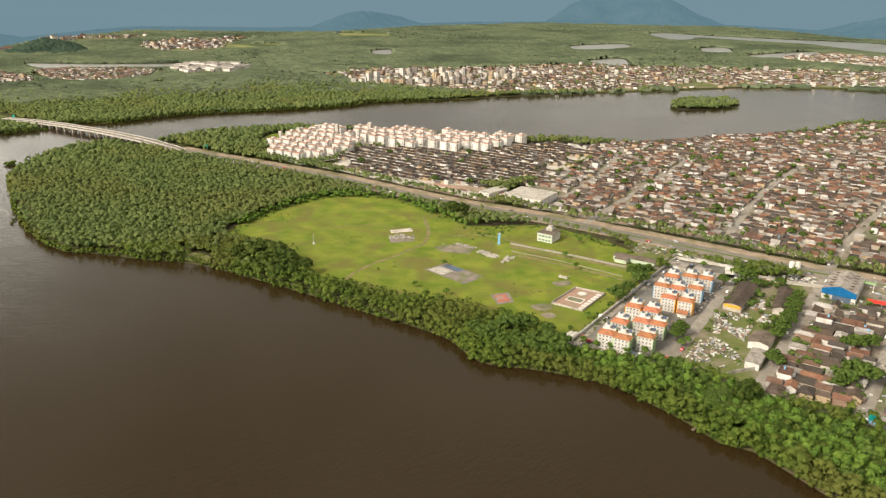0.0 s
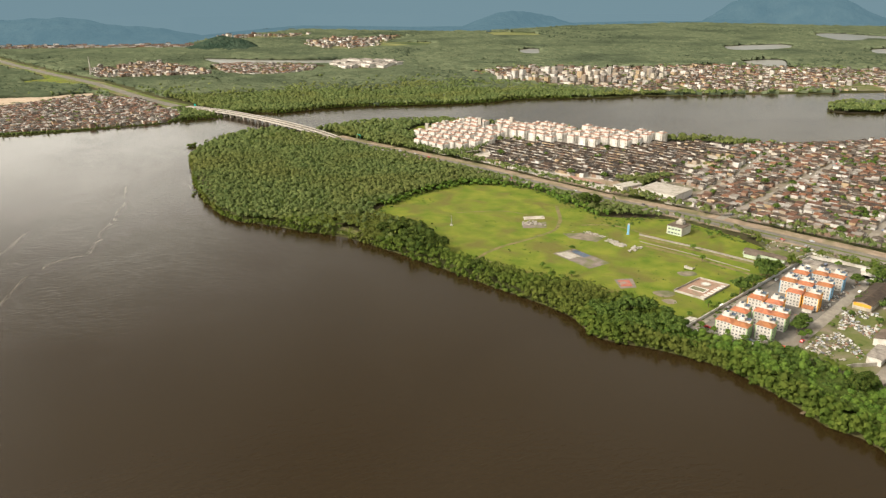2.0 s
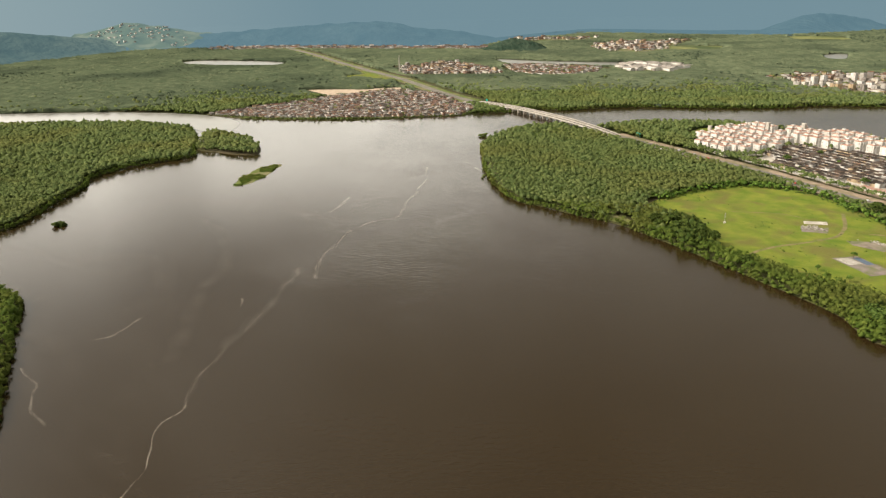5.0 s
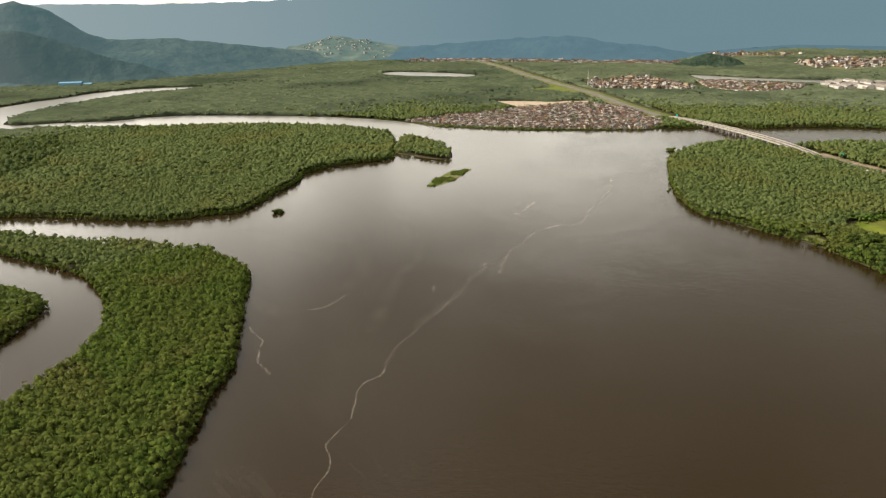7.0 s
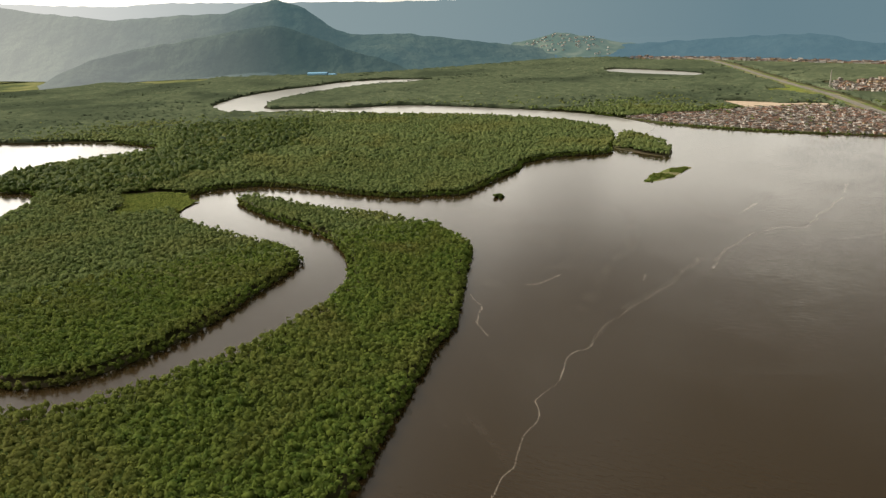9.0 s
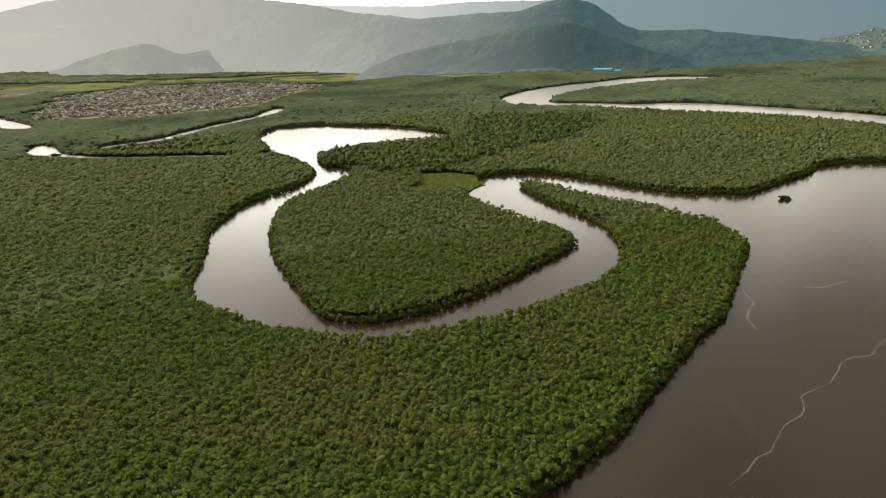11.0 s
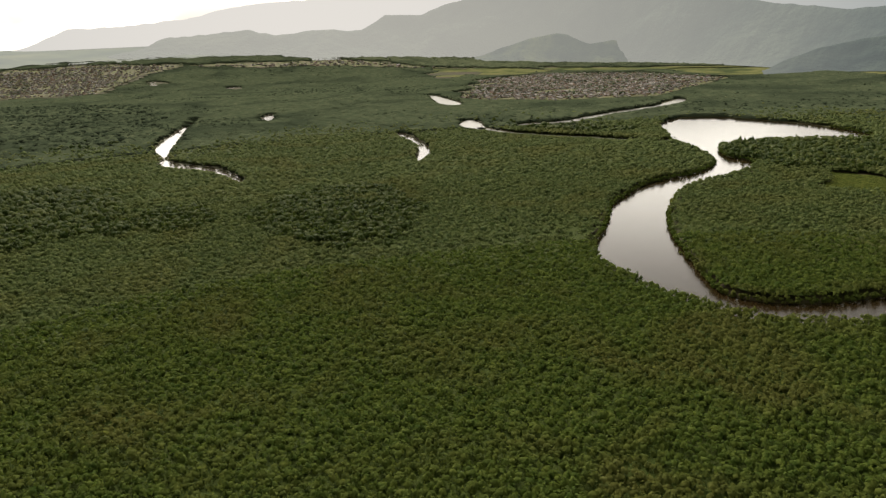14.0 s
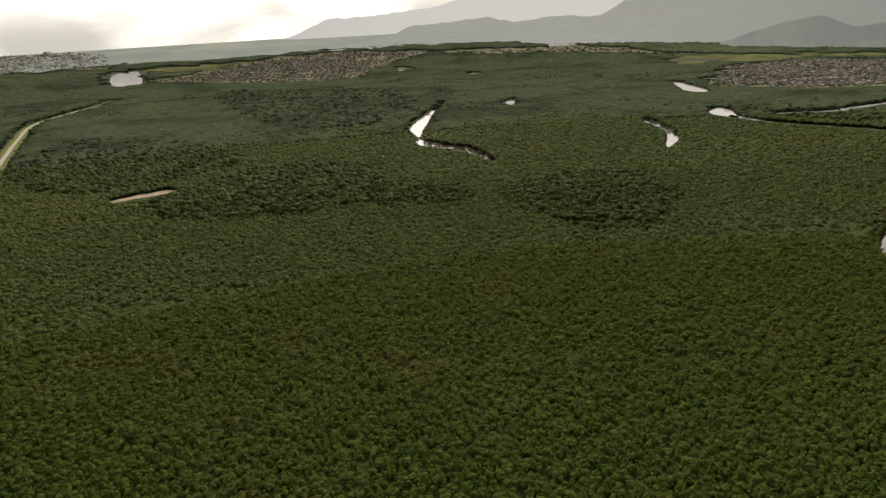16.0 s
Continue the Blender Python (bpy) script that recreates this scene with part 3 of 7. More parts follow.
def ribbon(line, width, lift, offset=0.0, zs=None):
    """A strip along a line, shifted sideways by offset."""
    p = np.array(line, float)
    d = np.gradient(p, axis=0)
    d /= np.linalg.norm(d, axis=1)[:, None] + 1e-9
    nrm = np.column_stack([-d[:, 1], d[:, 0]])
    z = (ground_z(p[:, 0], p[:, 1]) if zs is None else np.asarray(zs)) + lift
    a, b = p + nrm * (offset + width / 2), p + nrm * (offset - width / 2)
    n = len(p)
    v = [(*q, h) for q, h in zip(a, z)] + [(*q, h) for q, h in zip(b, z)]
    v += [(x, y, h - 0.6) for x, y, h in v]
    f = []
    for i in range(n - 1):
        f += [(n + i, n + i + 1, i + 1, i), (i, i + 1, 2 * n + i + 1, 2 * n + i), (n + i + 1, n + i, 3 * n + i, 3 * n + i + 1)]
    return Geo().add(v, f)


# ---- the plan: banks of the lagoon, its channels and creeks ----
SHORE_TOWN = [(330, 30), (190, 235), (125, 314), (112, 330), (98, 345), (83, 351), (71, 367), (54, 382), (40, 396), (9, 408), (-11, 410), (-41, 415),
              (-61, 439), (-86, 455), (-124, 473), (-147, 484), (-197, 507), (-251, 530), (-284, 541), (-328, 544), (-366, 550), (-399, 551),
              (-441, 576), (-479, 610), (-526, 661), (-570, 715), (-603, 757), (-626, 814), (-632, 880), (-629, 925), (-610, 975)]
SHORE_NORTH = [(-720, 1060), (-747, 1023), (-785, 985), (-800, 944), (-828, 914), (-893, 842), (-966, 782), (-1086, 716), (-1209, 694)]
SHORE_WEST = [(-1090, 605), (-1009, 561), (-962, 530), (-925, 500), (-889, 475), (-900, 405), (-885, 335), (-845, 305), (-800, 250), (-745, 184), (-757, 135), (-700, 110), (-610, 104), (-546, 110)]
SHORE_SOUTH = [(-484, 82), (-419, 51), (-375, 29), (-355, 11), (-311, -20), (-280, -41), (-253, -60), (-237, -70), (-217, -83), (-206, -96),
               (-188, -110), (-166, -132), (-120, -150), (-60, -178), (60, -205), (250, -120), (420, -50)]
LAGOON = smooth_line(SHORE_TOWN + SHORE_NORTH + SHORE_WEST + SHORE_SOUTH)
CHANNEL_NEAR = [(-640, 940), (-590, 972), (-552, 965), (-530, 1002), (-514, 1030), (-459, 1073), (-393, 1109), (-305, 1107), (-217, 1096), (-150, 1091), (-67, 1081), (12, 1088),
                (90, 1082), (143, 1080), (211, 1126), (281, 1160), (348, 1205), (395, 1228), (459, 1300), (523, 1318), (800, 1380), (1500, 1500)]
CHANNEL_FAR = [(1500, 1900), (800, 1740), (681, 1731), (529, 1744), (398, 1725), (309, 1680), (224, 1645), (71, 1572), (-115, 1494), (-177, 1452), (-325, 1380),
               (-365, 1331), (-466, 1261), (-589, 1196), (-646, 1136), (-679, 1094), (-725, 1085), (-735, 1050)]
CHANNEL = smooth_line(CHANNEL_NEAR + CHANNEL_FAR)
RIVER_NEAR = [(-1000, 600), (-1082, 601), (-1199, 575), (-1307, 507), (-1394, 418), (-1468, 319), (-1555, 216), (-1618, 154), (-1660, 72), (-1723, -8), (-1850, -30)]
RIVER_FAR = [(-1984, 13), (-2093, 83), (-2194, 192), (-2253, 304), (-2321, 390), (-2330, 539), (-2241, 675), (-2170, 600),
             (-2176, 533), (-2171, 425), (-2087, 321), (-2026, 228), (-1913, 135), (-1761, 85)]
RIVER_BACK = [(-1700, 195), (-1655, 265), (-1640, 380), (-1552, 479), (-1445, 571), (-1329, 648), (-1210, 697), (-1080, 690)]
RIVER = smooth_line(RIVER_NEAR + RIVER_FAR + RIVER_BACK)
MEANDER_NORTH = [(-700, 160), (-750, 168), (-759, 125), (-783, 88), (-828, 46), (-873, 8), (-908, -40), (-912, -96), (-886, -132), (-853, -143)]
MEANDER_LOOP = [(-779, -143), (-748, -133), (-703, -109), (-656, -82), (-604, -52), (-573, -44), (-540, -64), (-505, -92), (-469, -117), (-443, -141),
                (-422, -164), (-406, -187), (-396, -211), (-394, -234), (-403, -256), (-430, -272), (-468, -291), (-506, -308), (-562, -331), (-636, -352), (-724, -364),
                (-775, -362), (-818, -349), (-866, -326), (-929, -306), (-971, -307), (-1009, -325), (-1030, -356), (-1103, -378)]
MEANDER_POND = [(-1150, -354), (-1202, -300), (-1228, -231), (-1256, -165), (-1310, -165), (-1363, -204), (-1427, -275), (-1472, -363), (-1510, -456), (-1481, -525), (-1433, -539), (-1338, -535), (-1228, -492),
                (-1170, -473), (-1088, -421), (-1016, -380), (-950, -362)]
MEANDER_OUTER = [(-873, -378), (-833, -401), (-786, -420), (-706, -426), (-661, -426), (-610, -414), (-551, -401), (-499, -393), (-445, -372), (-431, -360), (-405, -329),
                 (-381, -300), (-369, -272), (-358, -241), (-353, -212), (-360, -185), (-373, -149), (-384, -124), (-406, -93), (-437, -59), (-464, -32), (-501, -15), (-543, -4), (-590, -1)]
MEANDER_SPIT = [(-630, -4), (-677, -20), (-731, -43), (-791, -63), (-830, -72), (-842, -64), (-837, -55), (-810, -33), (-766, -6), (-728, 20), (-704, 46), (-676, 69), (-643, 88), (-620, 120)]
MEANDER = smooth_line(MEANDER_NORTH + MEANDER_LOOP + MEANDER_POND + MEANDER_OUTER + MEANDER_SPIT)
CREEKS = [
    [(-1257, -1735), (-1170, -1678), (-1033, -1571), (-938, -1503), (-821, -1398), (-762, -1313), (-720, -1230), (-700, -1100), (-632, -985), (-620, -985), (-676, -1100), (-690, -1235), (-750, -1290), (-890, -1420), (-1088, -1601)],
    [(-1296, -1550), (-1379, -1590), (-1281, -1500), (-1250, -1503)],
    [(-1117, -1019), (-1148, -1022), (-1030, -905), (-963, -850), (-876, -815), (-850, -815), (-960, -872), (-1057, -951)],
    [(-1269, -957), (-1366, -980), (-1316, -924), (-1228, -870), (-1242, -918)],
    [(-1914, -1398), (-1719, -1194), (-1650, -1160), (-1697, -1248)],
    [(-1264, -902), (-1204, -806), (-1186, -720), (-1173, -604), (-1160, -500), (-1180, -470), (-1166, -500), (-1158, -560), (-1164, -605), (-1176, -722), (-1193, -808), (-1240, -900)],
    [(-1300, -838), (-1330, -822), (-1385, -762), (-1452, -738), (-1540, -708), (-1626, -672), (-1718, -636), (-1830, -622), (-1880, -610), (-1815, -588), (-1714, -614), (-1618, -652), (-1534, -688), (-1446, -714), (-1372, -738), (-1318, -800)],
    [(380, 3460), (470, 3540), (595, 3440), (912, 3265), (1190, 3110), (1060, 2720), (909, 3040), (684, 3200), (560, 3290), (504, 3177), (430, 3170)],
    [(41, 2738), (223, 2881), (231, 2736), (76, 2608)],
    [(476, 2752), (562, 2817), (554, 2639), (472, 2622)],
    [(82, 2238), (182, 2325), (183, 2139), (125, 2156)],
    [(-579, 2406), (-535, 2457), (-503, 2308), (-544, 2298)],
    [(-1362, 1837), (-1319, 1850), (-1160, 1868), (-976, 1925), (-944, 1885), (-990, 1845), (-1130, 1806), (-1216, 1760), (-1283, 1765)],
    [(591, 2532), (825, 2705), (776, 2539), (608, 2461)],
    [(-2176, 1265), (-2194, 1357), (-1931, 1448), (-1857, 1379), (-2046, 1281)],
]
CREEKS = [smooth_line(c, step=14.0, wiggle=3.0) for c in CREEKS]
WATERS = [LAGOON, CHANNEL, RIVER, MEANDER] + CREEKS
ISLETS = [
    smooth_line([(-965, 540), (-1025, 592), (-993, 601), (-919, 594), (-860, 570), (-828, 537), (-855, 520), (-891, 514), (-925, 510)]),
    smooth_line([(205, 1446), (212, 1402), (262, 1412), (319, 1455), (336, 1499), (315, 1540), (240, 1524)]),
]


def is_land(x, y):
    wet = np.zeros(np.shape(x), bool)
    for w in WATERS:
        wet |= inside(w, x, y)
    for q in ISLETS:
        wet &= ~inside(q, x, y)
    return ~wet


# ---- water and ground ----
ring = [(60 + 4860 * math.cos(2 * math.pi * i / 120), -60 + 4860 * math.sin(2 * math.pi * i / 120)) for i in range(120)]
structure("water", Geo().add([(x, y, 0.0) for x, y in ring], [tuple(range(120))]), M_WATER, "brown rippled tidal water of a wide lagoon", "water")


def build_ground():
    pts, edges = [], []

    def loop(line):
        n = len(pts)
        pts.extend(Vector(p) for p in line)
        edges.extend((n + i, n + (i + 1) % len(line)) for i in range(len(line)))

    loop(ring)
    for w in WATERS + ISLETS:
        loop(w)
    for r in list(range(80, 1600, 70)) + list(range(1600, 4800, 160)):
        k = int(2 * math.pi * r / (90 if r < 1600 else 200))
        for i in range(k):
            a = 2 * math.pi * (i + random.random() * 0.6) / k
            pts.append(Vector((60 + r * math.cos(a), -60 + r * math.sin(a))))
    v, _, f, _, _, _ = delaunay_2d_cdt(pts, edges, [], 0, 0.05)
    va = np.array([(p.x, p.y) for p in v])
    fa = np.array([list(q) for q in f if len(q) == 3])
    c = va[fa].mean(1)
    keep = is_land(c[:, 0], c[:, 1])
    fa = fa[keep]
    used = np.unique(fa)
    # bank vertices sit a little above the water
    count = {}
    for t in fa:
        for i in range(3):
            k = (min(t[i], t[(i + 1) % 3]), max(t[i], t[(i + 1) % 3]))
            count[k] = count.get(k, 0) + 1
    rim = {i for k, n in count.items() if n == 1 for i in k}
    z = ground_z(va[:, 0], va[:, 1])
    z[list(rim)] -= 0.75
    verts = np.column_stack([va, z])
    skirt, tris = [], list(map(tuple, fa))
    base = len(verts)
    low = {i: base + n for n, i in enumerate(sorted(rim))}
    extra = [(va[i, 0], va[i, 1], -2.0) for i in sorted(rim)]
    for (a, b), n in count.items():
        if n == 1:
            tris += [(a, b, low[b]), (a, low[b], low[a])]
    structure("ground", big_mesh("ground", np.vstack([verts, extra]), np.array(tris), M_GROUND, smooth=False), None, "low muddy estuary plain under mangrove and scrub", "ground")


build_ground()

# ---- clearings, settlements and roads (plan) ----
MEADOW = [(-286, 612), (-277, 678), (-243, 740), (-212, 757), (-162, 750), (-121, 717), (-96, 696), (-77, 673), (-15, 684), (15, 669), (44, 653), (70, 614), (80, 583), (40, 492),
          (13, 441), (-13, 469), (-43, 478), (-69, 493), (-101, 497), (-146, 511), (-184, 527), (-206, 561), (-258, 594)]
MEADOW = smooth_line(MEADOW, step=12, wiggle=4)
ESTATE = [(7, 436), (79, 575), (98, 612), (140, 598), (134, 570), (128, 545), (110, 500), (72, 424), (40, 424)]
YARDS = [(72, 424), (134, 572), (216, 590), (235, 560), (160, 380), (112, 396), (96, 412)]
LOWTOWN = [(150, 398), (112, 396), (216, 606), (300, 580), (330, 480), (230, 340), (172, 362)]
TOWN = [(43, 1048), (156, 1108), (262, 1166), (395, 1222), (459, 1290), (620, 1330), (620, 900), (420, 560), (265, 612), (216, 625), (153, 659), (86, 691), (11, 722), (-65, 772), (-14, 852), (47, 964)]
DARKTOWN = [(-269, 891), (-257, 986), (-135, 987), (-77, 998), (-42, 1053), (43, 1057), (48, 980), (-14, 852), (-81, 815), (-150, 815), (-241, 866)]
WHITETOWN = [(-381, 963), (-366, 1052), (-337, 1095), (-279, 1098), (-154, 1080), (-59, 1072), (-42, 1053), (-77, 998), (-91, 985), (-146, 987), (-216, 990), (-261, 990), (-270, 915), (-307, 877), (-360, 915)]
HARBOUR = [(-1196, 702), (-1172, 965), (-1142, 1134), (-1014, 1145), (-828, 1033), (-799, 955), (-832, 918), (-908, 850), (-1059, 748)]
SANDLOT = [(-1301, 1034), (-1151, 1178), (-1119, 1144), (-1198, 1002)]
WESTTOWN = [(-1807, -1242), (-2500, -1511), (-2800, -1362), (-2830, -976), (-2560, -601), (-2180, -660), (-1942, -692), (-1797, -943)]
SOUTHTOWN = [(-1161, -3429), (-1550, -3495), (-1892, -3541), (-2184, -3366), (-2412, -3020), (-2141, -3009), (-1729, -2786), (-1428, -3050)]
COASTTOWN = [(-724, -3985), (-996, -3940), (-1150, -3836), (-1300, -4250), (-1150, -4600), (-600, -4600)]
FOOTTOWN = [(-2412, -3020), (-2673, -2727), (-2890, -2466), (-2900, -1946), (-2930, -1702), (-2751, -2344), (-2505, -2762)]
FARTOWN = [(-554, 1737), (-476, 1910), (-182, 1975), (18, 2115), (950, 2095), (850, 1775), (695, 1775), (529, 1760), (398, 1745), (225, 1665), (71, 1590), (-117, 1515), (-404, 1616)]
MILLTOWN = [(-1844, 2557), (-1755, 2680), (-1655, 2760), (-1590, 2829), (-1540, 2780), (-1588, 2640), (-1764, 2530)]
HILLTOWN = [(-1326, 2347), (-1400, 2500), (-1371, 2623), (-1240, 2710), (-1195, 2918), (-1068, 2369), (-1101, 2239), (-1199, 2252)]
RIVERTOWN = [(-1240, 1700), (-1115, 1570), (-1027, 1548), (-965, 1590), (-930, 1690), (-985, 1790), (-1100, 1775), (-1200, 1756)]
LANDING = [(-1465, 1510), (-1340, 1385), (-1220, 1450), (-1120, 1530), (-1160, 1570), (-1290, 1640), (-1420, 1690)]
FOOTSTRIP = [(-2670, 1707), (-2347, 1929), (-1680, 2221), (-1632, 2150), (-2277, 1862), (-2587, 1640)]
DEPOT = [(-967, 1822), (-882, 1742), (-776, 1770), (-765, 1880), (-864, 1935), (-960, 1880)]
EASTTOWN = [(645, 2417), (775, 2333), (900, 2236), (980, 2500), (859, 2590), (699, 2500)]
FIELD = [(-1422, 1256), (-1493, 1398), (-1298, 1336), (-1296, 1277)]
PARK = [(-412, 997), (-409, 1055), (-378, 1078), (-372, 1054), (-385, 1001)]
GLADE = smooth_line([(-930, -205), (-925, -150), (-890, -130), (-835, -125), (-805, -165), (-820, -215), (-870, -200)], step=8.0, wiggle=9.0)
BEACH = [(-314, 570), (-277, 558), (-262, 540), (-290, 544)]
TRACK = smooth_line([(-128, -1262), (-174, -1270), (-223, -1263), (-221, -1242), (-169, -1244), (-132, -1250)], step=8.0, wiggle=3.0)
HIGHWAY = smooth_line([(-880, 1092), (-751, 1046), (-591, 978), (-495, 931), (-405, 889), (-320, 852), (-241, 817), (-168, 776), (-102, 742), (-44, 719), (10, 697), (60, 672),
                       (128, 638), (186, 608), (290, 560), (420, 500)], closed=False, wiggle=0)
HIGHWAY_NORTH = smooth_line([(-880, 1092), (-1017, 1160), (-1265, 1302), (-1475, 1400), (-1737, 1530), (-2043, 1690), (-2500, 1900)], closed=False, wiggle=0)
COUNTRY_ROAD = smooth_line([(-60, -1600), (-145, -1843), (-277, -2207), (-420, -2562), (-620, -2828), (-858, -3100)], closed=False, wiggle=0)
STRIP = [(-290, 878), (-230, 842), (-177, 812), (-107, 774), (-60, 750), (-60, 790), (-81, 818), (-150, 818), (-241, 868), (-269, 893)]
PONDS = [smooth_line(c, step=14.0, wiggle=3.0) for c in (
    [(-1058, -3619), (-1118, -3703), (-1217, -3730), (-1184, -3590), (-1120, -3440), (-1073, -3397), (-1000, -3451)],
    [(-2000, -2800), (-2040, -2830), (-2045, -2770), (-2000, -2760)],
    [(-2060, -2440), (-2110, -2440), (-2090, -2370), (-2050, -2380)])]
LEAS = [smooth_line(c, step=30.0, wiggle=12.0) for c in (
    [(-2848, -1931), (-2999, -1625), (-2942, -1389), (-2731, -1505), (-2771, -1755)],
    [(-3084, -924), (-3087, -400), (-2823, -380), (-2695, -640)],
    [(-2986, -348), (-2789, 23), (-2682, -134)],
    [(-2736, -1879), (-2848, -1784), (-2699, -1679), (-2567, -1728)],
    [(-3087, -1443), (-3180, -900), (-3257, -387), (-3129, -378), (-3038, -901), (-2976, -1350)],
    [(-1130, 2487), (-983, 2596), (-926, 2493), (-1059, 2391)],
    [(-897, 3148), (-759, 3218), (-668, 3077), (-841, 3030)],
    [(-1242, -3640), (-1260, -3720), (-1560, -3600), (-1830, -3470), (-1756, -3400), (-1552, -3480)],
    [(-1384, -3960), (-1429, -4040), (-1772, -3860), (-2054, -3660), (-2021, -3600), (-1730, -3790)],
    [(-800, -4248), (-1053, -4577), (-1281, -4123), (-1205, -4006), (-858, -3966)])]
ROADSIDE = [(79, 590), (62, 640), (72, 662), (128, 630), (190, 600), (240, 578), (232, 562), (216, 592), (140, 602), (102, 616)]
SETTLED = [ROADSIDE] + LEAS + PONDS + [GLADE, STRIP, MEADOW, ESTATE, YARDS, LOWTOWN, TOWN, DARKTOWN, WHITETOWN, HARBOUR, SANDLOT, WESTTOWN, SOUTHTOWN, COASTTOWN, FOOTTOWN, FARTOWN, MILLTOWN, HILLTOWN, RIVERTOWN, LANDING, FOOTSTRIP, EASTTOWN, DEPOT, FIELD, PARK, BEACH, TRACK]

# sheets with the painted sky reflection over far creeks and the river
for p in CREEKS[3:15] + [RIVER]:
    sheet("water_sky_pale", p, -0.84, M_SKYPALE, "grey tidal water with the sky's reflection painted in", "water", 40)
for p in PONDS:
    sheet("water_pond", p, 0.5, M_WATER, "still pond in the far plain", "water", 40)
for p in [GLADE]:
    sheet("glade", p, 0.3, M_REED, "pale yellow-green reed clearing in the mangroves", "grass", 12)
for p in LEAS:
    sheet("field_far", p, 0.4, M_LEA, "pale yellow-green fields far out in the plain", "grass", 60)
sheet("meadow", MEADOW, 0.1, M_GRASS, "bright green mown and trampled grass field", "grass", 20)
sheet("beach", BEACH, 0.1, M_GRASS2, "dry reeds at the bank", "grass", 30)
sheet("park", PARK, 0.1, M_GRASS, "green lawn", "grass", 30)
sheet("field", FIELD, 0.1, M_GRASS, "green field beside the highway", "grass", 40)
sheet("sand_lot", SANDLOT, 0.1, M_SAND, "bare pale sand lot", "ground", 40)
sheet("sand_track", TRACK, 0.1, M_SAND, "pale sandy track in the forest", "ground", 40)
sheet("pavement_estate", ESTATE, 0.12, M_ASPHALT, "worn grey pavement of a housing estate", "pavement", 30)
sheet("ground_yards", YARDS, 0.14, M_YARD, "rough grass and bare earth yards", "ground", 15)
sheet("pavement_low_town", LOWTOWN, 0.16, M_EARTH, "dusty ground between houses", "ground", 30)
sheet("pavement_town", TOWN, 0.18, M_EARTH, "dusty ground between houses", "ground", 40)
sheet("pavement_terraces", DARKTOWN, 0.2, M_CONC, "grey lanes between terraces", "pavement", 40)
sheet("pavement_blocks", WHITETOWN, 0.22, M_PALE, "pale pavement between white blocks", "pavement", 40)
sheet("ground_roadside", ROADSIDE, 0.11, M_YARD, "worn grass and bare lots beside the highway", "ground", 15)
sheet("ground_strip", STRIP, 0.13, M_DIRT, "bare yards along the highway", "ground", 40)
sheet("ground_harbour", HARBOUR, 0.12, M_EARTH, "bare ground of a shanty district", "ground", 40)
for nm, poly in (("west", WESTTOWN), ("south", SOUTHTOWN), ("coast", COASTTOWN), ("foot", FOOTTOWN), ("far", FARTOWN), ("mill", MILLTOWN), ("hill", HILLTOWN), ("river", RIVERTOWN), ("landing", LANDING), ("strip_north", FOOTSTRIP), ("east", EASTTOWN), ("depot", DEPOT)):
    sheet("ground_" + nm, poly, 0.6, M_YARD, "grassy earth ground of a distant town", "ground", 60)

# highway corridor: earth shoulders, two carriageways, a planted median
n_land = [i for i, p in enumerate(HIGHWAY) if p[0] > -500]
LANDWAY = HIGHWAY[n_land[0]:]
structure("verge_highway", ribbon(LANDWAY, 34, 0.25, 5), M_DIRT, "dusty red-brown highway shoulder", "ground")
structure("road_outbound", ribbon(LANDWAY, 7, 0.4, 5.5), M_ASPHALT, "grey two-lane carriageway", "road")
structure("road_inbound", ribbon(LANDWAY, 7, 0.4, -5), M_ASPHALT, "grey two-lane carriageway", "road")
structure("median", ribbon(LANDWAY, 3.0, 0.42, 0.2), M_GRASS2, "grassy highway median", "ground")
structure("road_far", ribbon(HIGHWAY_NORTH, 18, 0.4), M_ASPHALT, "distant grey highway", "road")
structure("verge_far", ribbon(HIGHWAY_NORTH, 44, 0.25), M_GRASS2, "grassy verge of the distant highway", "ground")
structure("road_country", ribbon(COUNTRY_ROAD, 9, 0.5), M_CONC, "grey country road in the forest", "road")
structure("verge_country", ribbon(COUNTRY_ROAD, 30, 0.3), M_GRASS, "green verge of a country road", "ground")
STREETS = [
    [(66, 424), (98, 490), (132, 565), (140, 600)], [(110, 396), (169, 513), (214, 604), (254, 681), (365, 859), (480, 1040)], [(152, 366), (199, 453), (250, 560)],
    [(77, 592), (139, 581), (194, 573), (262, 548)], [(149, 670), (217, 833), (300, 980)], [(30, 700), (110, 870), (170, 1000)], [(10, 440), (84, 582)], [(-10, 735), (47, 880), (90, 1040)],
]
for line in STREETS:
    structure("road_street", ribbon(smooth_line(line, False, 10, 0), 7.5, 0.3), M_STREET, "worn grey street between houses", "road")

# ---- forest ----
def crown_templates(sub, count, seed, cut, squash=0.8):
    """Uneven domes of foliage, open below."""
    rng, out = random.Random(seed), []
    for k in range(count):
        bm = bmesh.new()
        bmesh.ops.create_icosphere(bm, subdivisions=sub, radius=1.0)
        off = Vector((rng.uniform(0, 50), rng.uniform(0, 50), k * 7.1))
        for v in bm.verts:
            d = v.co.normalized()
            v.co = d * (0.78 + 0.55 * noise.noise(d * 1.5 + off) + 0.34 * noise.noise(d * 3.6 + off))
            v.co.z *= squash
        bmesh.ops.delete(bm, geom=[f for f in bm.faces if f.calc_center_median().z < cut], context="FACES")
        bmesh.ops.delete(bm, geom=[v for v in bm.verts if not v.link_faces], context="VERTS")
        bm.verts.index_update()
        out.append((np.array([v.co[:] for v in bm.verts]), np.array([[v.index for v in f.verts] for f in bm.faces])))
        bm.free()
    return out


